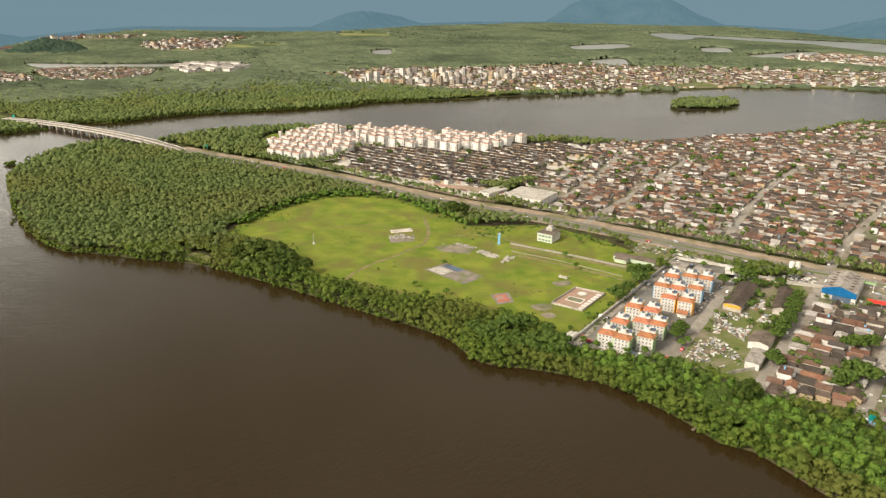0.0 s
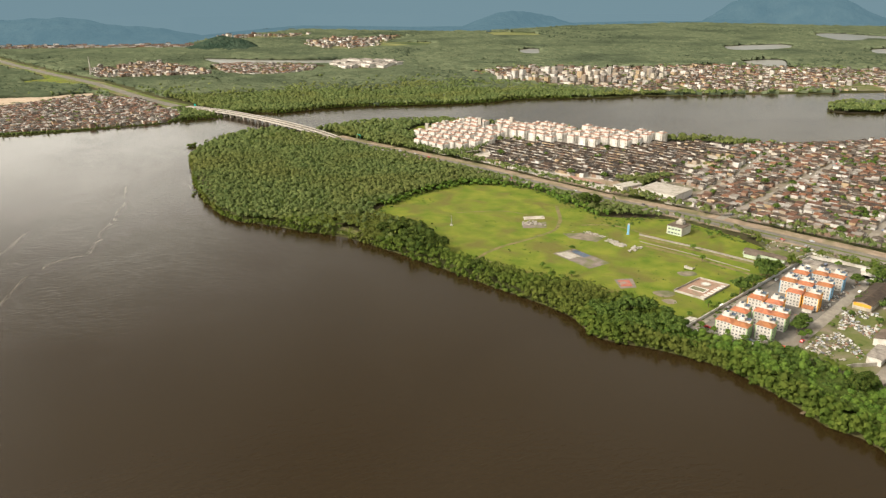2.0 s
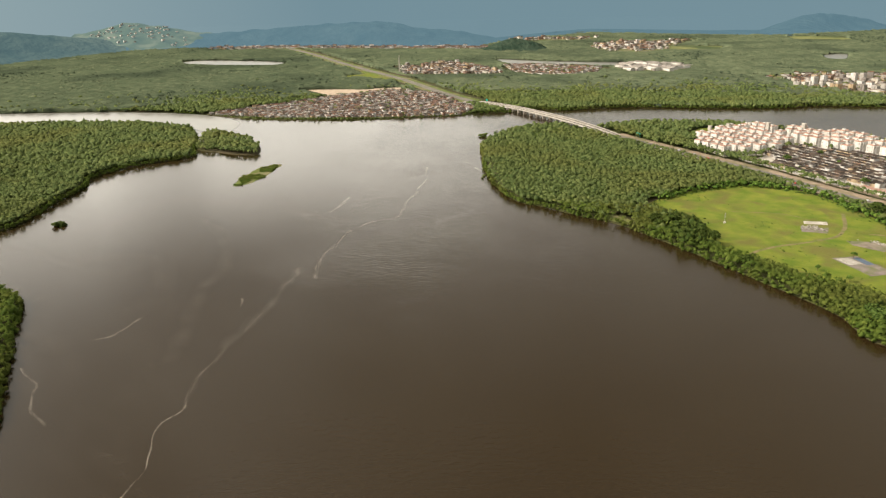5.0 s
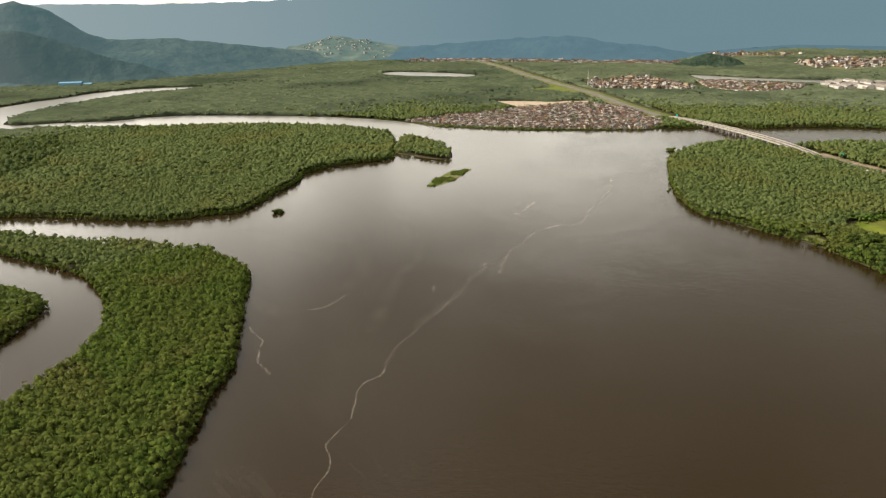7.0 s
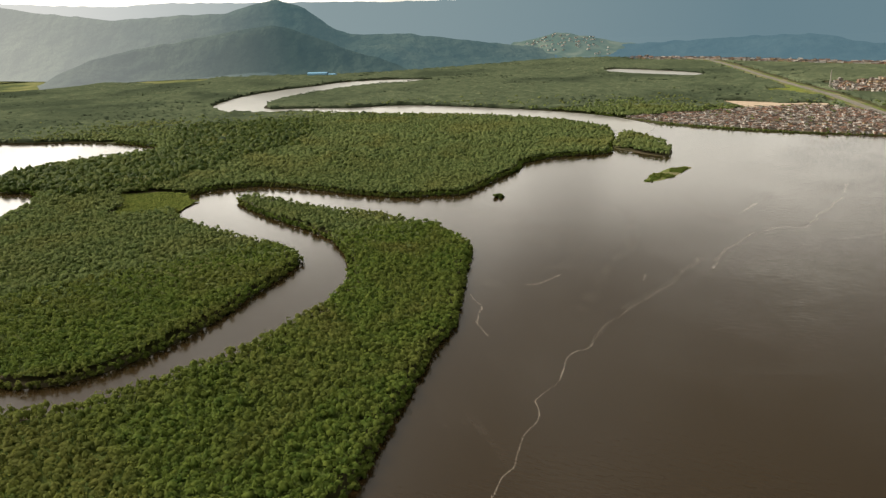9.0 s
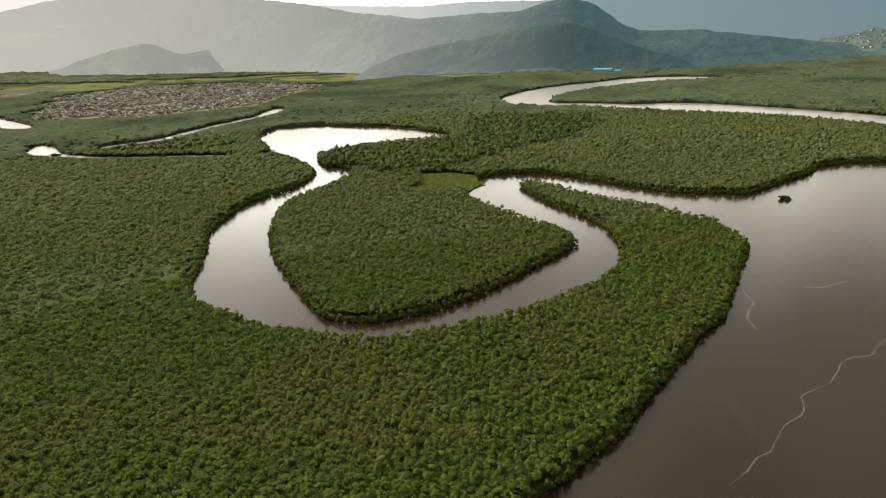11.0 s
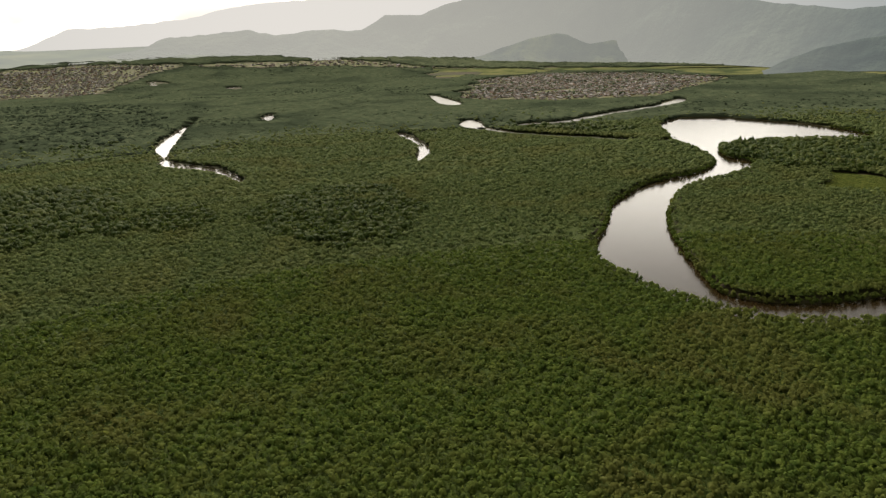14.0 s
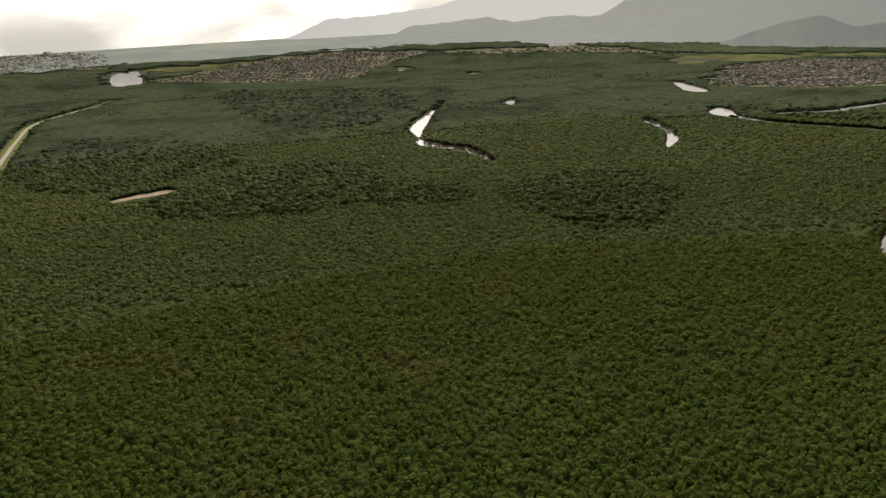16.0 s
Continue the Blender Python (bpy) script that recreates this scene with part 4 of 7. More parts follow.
def leafy_templates(base, cards, size, seed):
    """Crowns with loose leaf clumps standing off an uneven dome."""
    r, out = random.Random(seed), []
    for tv, tf in base:
        vs, fs = [tuple(p * 0.9) for p in tv], [tuple(f) for f in tf]
        for _ in range(cards):
            a, z = r.uniform(0, 2 * math.pi), r.uniform(-0.15, 1.0)
            q = math.sqrt(max(0.0, 1 - z * z))
            d = Vector((q * math.cos(a), q * math.sin(a), z))
            n = (d + 0.45 * Vector((r.uniform(-1, 1), r.uniform(-1, 1), r.uniform(-0.5, 1)))).normalized()
            c = d * r.uniform(0.72, 1.12)
            c.z *= 0.85
            e = n.orthogonal().normalized()
            w = n.cross(e)
            k = size * r.uniform(0.7, 1.35)
            b = len(vs)
            for s_, t_ in ((-1, -0.7), (0.9, -1), (1, 0.8), (-0.8, 1)):
                p = c + e * (s_ * k * r.uniform(0.6, 1.1)) + w * (t_ * k * r.uniform(0.6, 1.1)) - n * k * 0.15 * r.random()
                vs.append(tuple(p))
            fs += [(b, b + 1, b + 2), (b, b + 2, b + 3)]
        out.append((np.array(vs), np.array(fs)))
    return out


def scatter(x, y, z, size, templates, tall=1.0, rng=None):
    """Vertices and triangles of crowns at the given places."""
    rng = rng or np.random.default_rng(3)
    vs, fs, n = [], [], 0
    pick = rng.integers(0, len(templates), len(x))
    for k, (tv, tf) in enumerate(templates):
        m = pick == k
        if not m.any():
            continue
        q = m.sum()
        a = rng.uniform(0, 2 * np.pi, q)
        c, s = np.cos(a), np.sin(a)
        sc = size[m]
        px = (tv[None, :, 0] * c[:, None] - tv[None, :, 1] * s[:, None]) * sc[:, None] + x[m][:, None]
        py = (tv[None, :, 0] * s[:, None] + tv[None, :, 1] * c[:, None]) * sc[:, None] + y[m][:, None]
        pz = tv[None, :, 2] * (sc * tall * rng.uniform(0.85, 1.3, q))[:, None] + z[m][:, None]
        vs.append(np.stack([px, py, pz], -1).reshape(-1, 3))
        fs.append((tf[None] + (np.arange(q) * len(tv))[:, None, None] + n).reshape(-1, 3))
        n += q * len(tv)
    return np.vstack(vs), np.vstack(fs)


def patchy(x, y, s, seed):
    """Smooth values between about -1 and 1 over the plan."""
    x, y = np.asarray(x) / s + seed * 7.3, np.asarray(y) / s - seed * 3.1
    return (np.sin(x + 1.7 * np.sin(0.6 * y)) + np.sin(0.83 * y - 1.3 * np.sin(0.7 * x)) + 0.6 * np.sin(1.9 * x + 1.2 * y)) / 2.6


def wooded(x, y):
    ok = is_land(x, y)
    # ragged edges round the towns and fields far out
    x, y = np.asarray(x, float), np.asarray(y, float)
    rag = 34.0 * (np.hypot(x - 60, y + 60) > 1450)
    qx, qy = x + rag * patchy(x, y, 41, 2) + 0.5 * rag * patchy(x, y, 13, 5), y + rag * patchy(x, y, 37, 4) + 0.5 * rag * patchy(x, y, 11, 7)
    for p in SETTLED:
        ok &= ~inside(p, qx, qy)
    ok &= ~near_line(HIGHWAY, x, y, 17)
    ok &= ~near_line(HIGHWAY_NORTH[::4], x, y, 32)
    ok &= ~near_line(COUNTRY_ROAD[::4], x, y, 16)
    return ok


FAR_OPEN = [TRACK, RIVERTOWN, LANDING, DEPOT, HILLTOWN, MILLTOWN, EASTTOWN, WESTTOWN, SOUTHTOWN, HARBOUR, SANDLOT, FIELD, FOOTSTRIP] + LEAS


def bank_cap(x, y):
    """Greatest height of the growth, cut low on the camera's side of creeks, ponds and clearings to keep them in view,
    and rising away from them.
    """
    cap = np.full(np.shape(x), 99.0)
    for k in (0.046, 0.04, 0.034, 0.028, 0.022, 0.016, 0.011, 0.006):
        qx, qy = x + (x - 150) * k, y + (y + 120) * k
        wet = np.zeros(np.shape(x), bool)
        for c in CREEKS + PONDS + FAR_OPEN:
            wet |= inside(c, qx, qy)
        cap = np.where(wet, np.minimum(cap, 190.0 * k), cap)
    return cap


FOOT = [(50, 3500), (72, 3575), (79, 4200), (86, 4150), (92, 4200), (101, 3800), (107, 3400), (112, 3410), (120, 3600), (126, 3150), (128, 2873), (132, 2908), (136, 3000), (140, 3100), (145, 3155),
        (149, 3230), (152, 3240), (157, 3000), (161, 2850), (165, 2740), (168, 2720), (175, 2790), (181, 2905), (184, 3040), (188, 3120), (191, 3330), (196, 3620), (200, 3820), (208, 3850), (221, 3830),
        (224, 4000), (230, 4080), (236, 4080), (280, 4080)]


def hill_foot(x, y):
    """How far out the woods of the plain reach, by bearing."""
    a = np.degrees(np.arctan2(y + 60, x - 60)) % 360
    return np.interp(a, *zip(*FOOT))


def jitter_grid(x0, x1, y0, y1, step, rng):
    gx, gy = np.meshgrid(np.arange(x0, x1, step), np.arange(y0, y1, step))
    gx = gx + (np.arange(gx.shape[0]) % 2)[:, None] * step / 2
    return (gx + rng.uniform(-0.42, 0.42, gx.shape) * step).ravel(), (gy + rng.uniform(-0.42, 0.42, gy.shape) * step).ravel()


AXIS = [(-20, 40), (0, -40), (90, -140), (160, -160), (250, -190)]
WEDGE = [(60, -60), (1300, 3600), (-5200, 4800), (-5200, -4800), (-900, -5900), (270, -700), (320, -150)]
TIP_GROVES = [smooth_line(c) for c in (
    [(-262, 566), (-240, 576), (-205, 558), (-178, 542), (-176, 520), (-210, 522), (-250, 546)],
    [(-477, -821), (-590, -800), (-641, -757), (-554, -631), (-444, -581), (-387, -626), (-399, -719)],
    [(-126, -1119), (-224, -1210), (-417, -1260), (-484, -1135), (-378, -953), (-283, -926), (-171, -999)],
    [(-112, -1712), (-366, -2008), (-465, -1703), (-407, -1390), (-239, -1298), (-101, -1377)],
    [(-392, -932), (-452, -885), (-395, -817), (-316, -900)],
    [(-813, -1932), (-1117, -1786), (-951, -1553), (-750, -1551), (-698, -1747)],
    [(-1184, -2880), (-1467, -2248), (-1079, -1692), (-745, -1548), (-764, -1914)],
    [(-1250, -560), (-1300, -640), (-1380, -800), (-1300, -900), (-1225, -700)],
    [(-1108, -376), (-1228, -135), (-1500, -100), (-1450, 120), (-1200, 60), (-1104, -51), (-960, -150), (-960, -288)])]


SHORE_BELT = [(-75, 452), (-40, 446), (8, 438), (70, 424), (112, 396), (152, 366), (235, 322), (300, 240), (215, 225), (140, 318), (60, 392), (-10, 421), (-60, 447)]


def plant(name, label, step, lo, hi, templates, radius, height, seed, reach=(-2600, 900, -2400, 2400), far=False):
    rng = np.random.default_rng(seed)
    x, y = jitter_grid(*reach, step, rng)
    d = near_line(AXIS, x, y, None)
    d = d + rng.normal(0, 0.085 * lo, len(x)) + 0.1 * lo * patchy(x, y, 90, 4)
    k = (d >= lo) & (d < hi) & inside(WEDGE, x, y)
    if far:
        k &= np.hypot(x - 60, y + 60) < hill_foot(x, y)
    x, y = x[k], y[k]
    k = wooded(x, y)
    for a, b in ((1.2, 0), (-1.2, 0), (0, 1.2), (0, -1.2)):
        k &= is_land(x + a, y + b)
    x, y = x[k], y[k]
    k = rng.random(len(x)) > np.clip(0.10 * patchy(x, y, 14, 2) - 0.02, 0, 0.2)
    x, y = x[k], y[k]
    if lo == 0:
        k = ~inside(SHORE_BELT, x, y) | near_line(SHORE_TOWN, x, y, 9)
        x, y = x[k], y[k]
    size = radius * rng.uniform(0.75, 1.35, len(x))
    big = np.zeros(len(x), bool)
    for g in TIP_GROVES:
        big |= inside(g, x + 16 * patchy(x, y, 11, 3) + rng.normal(0, 5, len(x)), y + 16 * patchy(x, y, 13, 9) + rng.normal(0, 5, len(x)))
    rise = height * (1 + 0.10 * patchy(x, y, 60, 1)) + rng.normal(0, 0.8, len(x))
    rise = np.where(big, rise + 2.6 + rng.normal(0, 1.8, len(x)), rise)
    # gaps of lower trees inside the groves
    big &= patchy(x, y, 23, 6) + rng.normal(0, 0.3, len(x)) < 0.75
    size = np.where(big, size * 1.45, size)
    if far:
        big |= patchy(x, y * 0.6 - x * 0.3, 120, 5) + 0.5 * patchy(x, y, 45, 8) + rng.normal(0, 0.12, len(x)) > 0.42
        rise = np.where(big, rise + 1.2, rise)
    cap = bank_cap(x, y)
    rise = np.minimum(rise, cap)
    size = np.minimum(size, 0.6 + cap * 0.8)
    z = ground_z(x, y) + rise - size * 0.8
    total = 0
    # middle and far zones take the greens with haze painted in
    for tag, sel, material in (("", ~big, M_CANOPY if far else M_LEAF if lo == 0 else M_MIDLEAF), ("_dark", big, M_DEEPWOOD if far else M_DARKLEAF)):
        if sel.any():
            v, f = scatter(x[sel], y[sel], z[sel], size[sel], templates, 1.0, rng)
            structure(name + tag, big_mesh(name + tag, v, f, material, not far), None, label if not tag else "darker, taller grove standing above the mangroves", "forest", "stuff")
            total += len(f)
    print(name, len(x), total)
    return x, y


MID_CROWNS = crown_templates(1, 8, 9, 0.02)
NEAR_CROWNS = leafy_templates(crown_templates(1, 12, 5, 0.05), 7, 0.22, 17)
TREE_CLUMPS = leafy_templates(crown_templates(1, 6, 6, -2.0), 16, 0.34, 19)
FRINGE = leafy_templates(crown_templates(1, 6, 7, -0.5), 4, 0.36, 23)
FAR_CROWNS = [(np.array(v), np.array(f)) for v, f in ((t[0] * (1.15, 1.15, 0.9), t[1]) for t in crown_templates(1, 8, 33, 0.1, 0.7))]
plant("mangrove_forest", "dense green mangrove canopy of rounded crowns", 4.5, 0, 610, NEAR_CROWNS, 3.3, 8.5, 11)
plant("mangrove_woods", "dense green mangrove canopy", 5.1, 610, 960, leafy_templates(MID_CROWNS, 2, 0.27, 30), 3.5, 8.6, 12)
plant("outer_woods", "dense green mangrove canopy", 6.7, 960, 1500, MID_CROWNS, 4.8, 8.7, 14)
plant("far_tree_tops", "distant green tree tops in the plain", 17.5, 1500, 4500, FAR_CROWNS, 6.8, 7.6, 13, (-3900, 1400, -4500, 4200), True)


def shore_belt():
    """Broadleaf trees, climbers and scrub between the bank mangroves and the houses."""
    rng = np.random.default_rng(19)
    crowns = leafy_templates(crown_templates(2, 8, 45, -0.25, 0.9), 34, 0.15, 46)
    x, y = jitter_grid(-80, 310, 220, 460, 4.4, rng)
    k = inside(SHORE_BELT, x, y) & ~near_line(SHORE_TOWN, x, y, 6) & wooded(x, y)
    x, y = x[k], y[k]
    tall = patchy(x, y, 17, 3) + rng.normal(0, 0.25, len(x))
    size = np.where(tall > 0.35, 3.6, np.where(tall > -0.3, 3.0, 2.5)) * rng.uniform(0.8, 1.25, len(x))
    z = 1.0 + np.where(tall > 0.35, 5.4, np.where(tall > -0.3, 4.4, 3.6)) + rng.normal(0, 0.5, len(x))
    shade = patchy(x, y, 12, 8) + rng.normal(0, 0.35, len(x))
    for name, sel, material, label in (("shore_trees", shade > 0.15, M_TREE, "dense green broadleaf trees behind the bank"), ("shore_scrub", (shade <= 0.15) & (shade > -0.75), M_PALM, "bright green scrub and climbers behind the bank"),
                                       ("shore_dark_trees", shade <= -0.75, M_DARKLEAF, "dark green trees behind the bank")):
        v, f = scatter(x[sel], y[sel], z[sel], size[sel], crowns, 1.0, rng)
        structure(name, big_mesh(name, v, f, material), None, label, "trees", "stuff")
    x, y = jitter_grid(-80, 330, 180, 460, 3.0, rng)
    k = near_line(LAGOON, x, y, 9) & is_land(x, y)
    x, y = x[k], y[k]
    v, f = scatter(x, y, rng.uniform(1.8, 5.2, len(x)), rng.uniform(1.8, 3.2, len(x)), crowns, 1.0, rng)
    structure("shore_mangroves", big_mesh("shore_mangroves", v, f, M_LEAF), None, "olive mangroves leaning over the bank", "trees", "stuff")


shore_belt()


def canopy_gap_fill(step=8.5, reach=1490):
    """A closed leaf sheet added under the crowns to lighten the dark gaps between them."""
    rng = np.random.default_rng(77)
    gx, gy = np.meshgrid(np.arange(-1900, 900, step), np.arange(-1900, 1700, step), indexing="ij")
    x, y = gx + rng.uniform(-2.5, 2.5, gx.shape), gy + rng.uniform(-2.5, 2.5, gx.shape)
    ok = (near_line(AXIS, x.ravel(), y.ravel(), None).reshape(x.shape) < reach) & inside(WEDGE, x, y) & wooded(x, y)
    for a, c in ((5, 0), (-5, 0), (0, 5), (0, -5)):
        ok &= is_land(x + a, y + c)
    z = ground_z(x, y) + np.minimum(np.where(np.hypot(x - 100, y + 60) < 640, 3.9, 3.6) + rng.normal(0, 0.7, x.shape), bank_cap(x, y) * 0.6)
    n, m = x.shape
    i, j = np.meshgrid(np.arange(n - 1), np.arange(m - 1), indexing="ij")
    a, c, d, e = i * m + j, (i + 1) * m + j, (i + 1) * m + j + 1, i * m + j + 1
    tris = np.concatenate([np.stack([a, c, d], -1).reshape(-1, 3), np.stack([a, d, e], -1).reshape(-1, 3)])
    tris = tris[ok.ravel()[tris].all(1)]
    keep, tris = np.unique(tris, return_inverse=True)
    v = np.stack([x, y, z], -1).reshape(-1, 3)[keep]
    structure("mangrove_gap_fill", big_mesh("mangrove_gap_fill", v, tris.reshape(-1, 3), M_UNDER, False), None, "leaf sheet added under mangrove crowns to lighten dark gaps", "forest", "stuff")


canopy_gap_fill()


# skirts of leaning foliage along the banks
def bank_fringe(name, line, reach, step, seed):
    rng = np.random.default_rng(seed)
    xs, ys = [], []
    p = np.array(line)
    seg = np.linalg.norm(np.roll(p, -1, 0) - p, axis=1)
    for (a, b), (c, d), s in zip(p, np.roll(p, -1, 0), seg):
        for _ in range(max(1, int(s / step))):
            k = rng.random()
            xs.append(a + (c - a) * k + rng.normal(0, 1.2))
            ys.append(b + (d - b) * k + rng.normal(0, 1.2))
    x, y = np.array(xs), np.array(ys)
    k = (near_line(AXIS, x, y, None) < reach) & inside(WEDGE, x, y)
    # only where land with trees lies beside the bank
    ang = [(5, 0), (-5, 0), (0, 5), (0, -5)]
    k &= np.any([wooded(x + a, y + b) for a, b in ang], axis=0)
    # shacks stand right at the water with hardly a tree before them
    k &= ~near_line(HARBOUR + HARBOUR[:1], x, y, 26) | (rng.random(len(x)) < 0.12)
    for other in WATERS:
        if other is not line and line is not LAGOON:
            k &= ~inside(other, x, y)
    x, y = x[k], y[k]
    if len(x) == 0:
        return
    size = rng.uniform(1.3, 2.4, len(x))
    z = rng.uniform(0.7, 4.8, len(x))
    v, f = scatter(x, y, z, size, FRINGE, 1.0, rng)
    structure(name, big_mesh(name, v, f, M_LEAF, False), None, "leaning mangrove foliage at the water's edge", "forest", "stuff")


for nm, line, sd in (("lagoon", LAGOON, 21), ("meander", MEANDER, 22), ("channel", CHANNEL, 23), ("river", RIVER, 24)):
    bank_fringe("bank_trees_" + nm, line, 1400, 1.05, sd)
for q in ISLETS:
    bank_fringe("bank_trees_islet", q, 2000, 1.6, 25)


def hazed_canopy():
    """A bumpy sheet of tree tops for the woods far out."""
    rng = np.random.default_rng(5)
    rs = [1420.0]
    while rs[-1] < 4780:
        rs.append(rs[-1] + 9 + (rs[-1] - 1400) * 0.006)
    rs = np.array(rs)
    az = np.radians(np.arange(55, 273, 0.36))
    R, A = np.meshgrid(rs, az, indexing="ij")
    x = 60 + R * np.cos(A) + rng.uniform(-4, 4, R.shape)
    y = -60 + R * np.sin(A) + rng.uniform(-4, 4, R.shape)
    ok = wooded(x, y) & (near_line(AXIS, x, y, None) > 1480) & (R < hill_foot(x, y))
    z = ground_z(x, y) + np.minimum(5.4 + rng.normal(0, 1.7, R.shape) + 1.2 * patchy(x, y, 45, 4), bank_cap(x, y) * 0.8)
    v = np.stack([x, y, z], -1).reshape(-1, 3)
    n, m = R.shape
    i, j = np.meshgrid(np.arange(n - 1), np.arange(m - 1), indexing="ij")
    a, b, c, d = i * m + j, (i + 1) * m + j, (i + 1) * m + j + 1, i * m + j + 1
    okf = ok.ravel()
    tris = np.concatenate([np.stack([a, b, c], -1).reshape(-1, 3), np.stack([a, c, d], -1).reshape(-1, 3)])
    tris = tris[okf[tris].all(1)]
    # drop the open borders down to the ground
    e = np.sort(np.concatenate([tris[:, [0, 1]], tris[:, [1, 2]], tris[:, [2, 0]]]), axis=1)
    u, cnt = np.unique(e, axis=0, return_counts=True)
    rim = u[cnt == 1]
    ids = np.unique(rim)
    low = v[ids].copy()
    low[:, 2] = ground_z(low[:, 0], low[:, 1]) - 0.3
    where = {k: len(v) + i for i, k in enumerate(ids)}
    lowmap = np.array([[where[p], where[q]] for p, q in rim])
    tris = np.concatenate([tris, np.column_stack([rim[:, 0], rim[:, 1], lowmap[:, 1]]), np.column_stack([rim[:, 0], lowmap[:, 1], lowmap[:, 0]])])
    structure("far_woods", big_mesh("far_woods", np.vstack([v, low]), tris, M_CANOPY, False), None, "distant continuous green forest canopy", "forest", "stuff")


hazed_canopy()

# ---- mountains ----
NEAR_RIDGE = [(55, 3850, 90), (61.4, 3850, 95), (70.3, 3850, 80), (71.5, 3850, 61), (73, 3850, 34), (74.3, 3870, 4), (78.5, 4060, 3), (79.5, 4060, 14), (81.8, 4060, 80), (83.3, 4060, 132), (85.5, 4060, 165),
              (88, 4060, 150), (89.4, 4060, 124), (90.1, 4060, 102), (91.1, 4060, 48), (92.2, 4030, 5), (96, 3790, 2), (99.8, 3790, 2), (101.0, 3790, 24), (102.2, 3790, 48), (103.5, 3790, 66), (104.9, 3790, 72), (106.1, 3790, 58),
              (107.2, 3790, 34), (108.4, 3790, 2), (112, 3790, 2), (124, 3250, 2), (126.5, 3230, 8), (127.6, 3230, 15), (129.5, 3230, 42), (132.7, 3230, 56), (133.9, 3230, 76), (135.6, 3230, 86), (139.7, 3232, 79), (141.3, 3233, 73),
              (144.7, 3235, 62), (148, 3237, 53), (150.5, 3240, 34), (152.0, 3241, 34), (154.0, 3243, 50), (155.0, 3243, 56)]
KNOLL = [(122.9, 2700, 0.5), (123.6, 2700, 20), (124.6, 2700, 35), (125.6, 2700, 41), (126.6, 2700, 30), (127.4, 2700, 16), (128.1, 2700, 0.5)]
GLEN = [(144, 3560, 2), (146.5, 3560, 34), (148.6, 3560, 56), (150.2, 3560, 78), (151.8, 3560, 94), (152.6, 3560, 96), (153.7, 3560, 78), (155.4, 3560, 58), (157.5, 3560, 40), (160, 3560, 2)]
FOOTHILLS = [(194.6, 3850, 3), (195.2, 3850, 20), (196.2, 3850, 34), (197.3, 3850, 50), (198.1, 3850, 74), (198.9, 3850, 105), (199.9, 3850, 98), (200.7, 3850, 92), (201.5, 3850, 112), (202.3, 3850, 140), (203.2, 3850, 150),
             (205.2, 3850, 127), (206.8, 3850, 98), (208.5, 3850, 62), (210.6, 3850, 22), (211.6, 3850, 3)]
# added low ridge that hides the ground's rim, glowing like the far haze
ADDED_FOOT = [(55, 4300, 38), (72, 4200, 42), (79, 4560, 30), (91, 4560, 30), (97, 4420, 34), (101, 4250, 42), (107, 3950, 53), (112, 3900, 54), (120, 4080, 50), (125, 3650, 66), (128, 3400, 76), (132, 3400, 76),
              (136, 3480, 72), (145, 3620, 66), (152, 3700, 62), (157, 3520, 70), (159, 3520, 8)]
WEST_RIDGE = [(152.0, 3241, 34), (154.0, 3243, 50), (158.2, 3248, 78), (161.9, 3252, 106), (164.5, 3255, 124), (167.8, 3259, 124), (169.4, 3262, 164), (170.9, 3264, 234), (172.9, 3266, 274), (175.3, 3269, 240), (176.4, 3271, 221),
              (180.2, 3276, 219), (183.8, 3281, 209), (188.4, 3612, 243), (190.8, 3617, 283), (197.0, 3630, 338), (204.1, 3646, 370), (208.9, 3658, 338), (211.0, 3662, 307), (213.0, 3667, 263), (215.6, 3674, 271),
              (217.4, 4078, 202), (220.9, 4087, 215), (223.4, 4093, 194), (225.5, 4169, 230), (228.0, 4177, 215), (231.1, 4187, 207), (232.5, 4192, 157), (234.5, 4198, 142), (238, 4210, 120)]
FAR_RIDGE = [(50, 4682, 336), (61.2, 4682, 336), (76.0, 4690, 336), (88.8, 4690, 312), (100.6, 4690, 361), (115.3, 4690, 377), (130.3, 4680, 377), (145.2, 4670, 328), (153.8, 4593, 271), (160.9, 4601, 263),
             (168.9, 4611, 274), (174.0, 4618, 278), (179.7, 4626, 290), (183.3, 4631, 276), (187.0, 4636, 287), (196.6, 4580, 337), (206.7, 4603, 394), (216.0, 4625, 408), (219.7, 4634, 388), (224.3, 4616, 372),
             (226.8, 4624, 349), (229.3, 4632, 301), (230.8, 4636, 297), (233.1, 4644, 276), (236.8, 4656, 272), (239.2, 4664, 193), (241.3, 4671, 150)]

PEAK_SPUR = [(163.1, 2820, 1), (164.7, 2840, 27), (166.8, 2860, 58), (168.8, 2880, 93), (170.4, 2900, 128), (172.0, 2920, 158), (173.5, 2940, 174), (175.1, 2960, 167), (176.7, 2980, 153), (178.7, 3000, 136),
             (180.6, 3010, 122), (182.4, 3020, 110), (184.3, 3020, 91), (186.2, 3000, 67), (188.0, 2960, 33), (189.4, 2880, 2)]


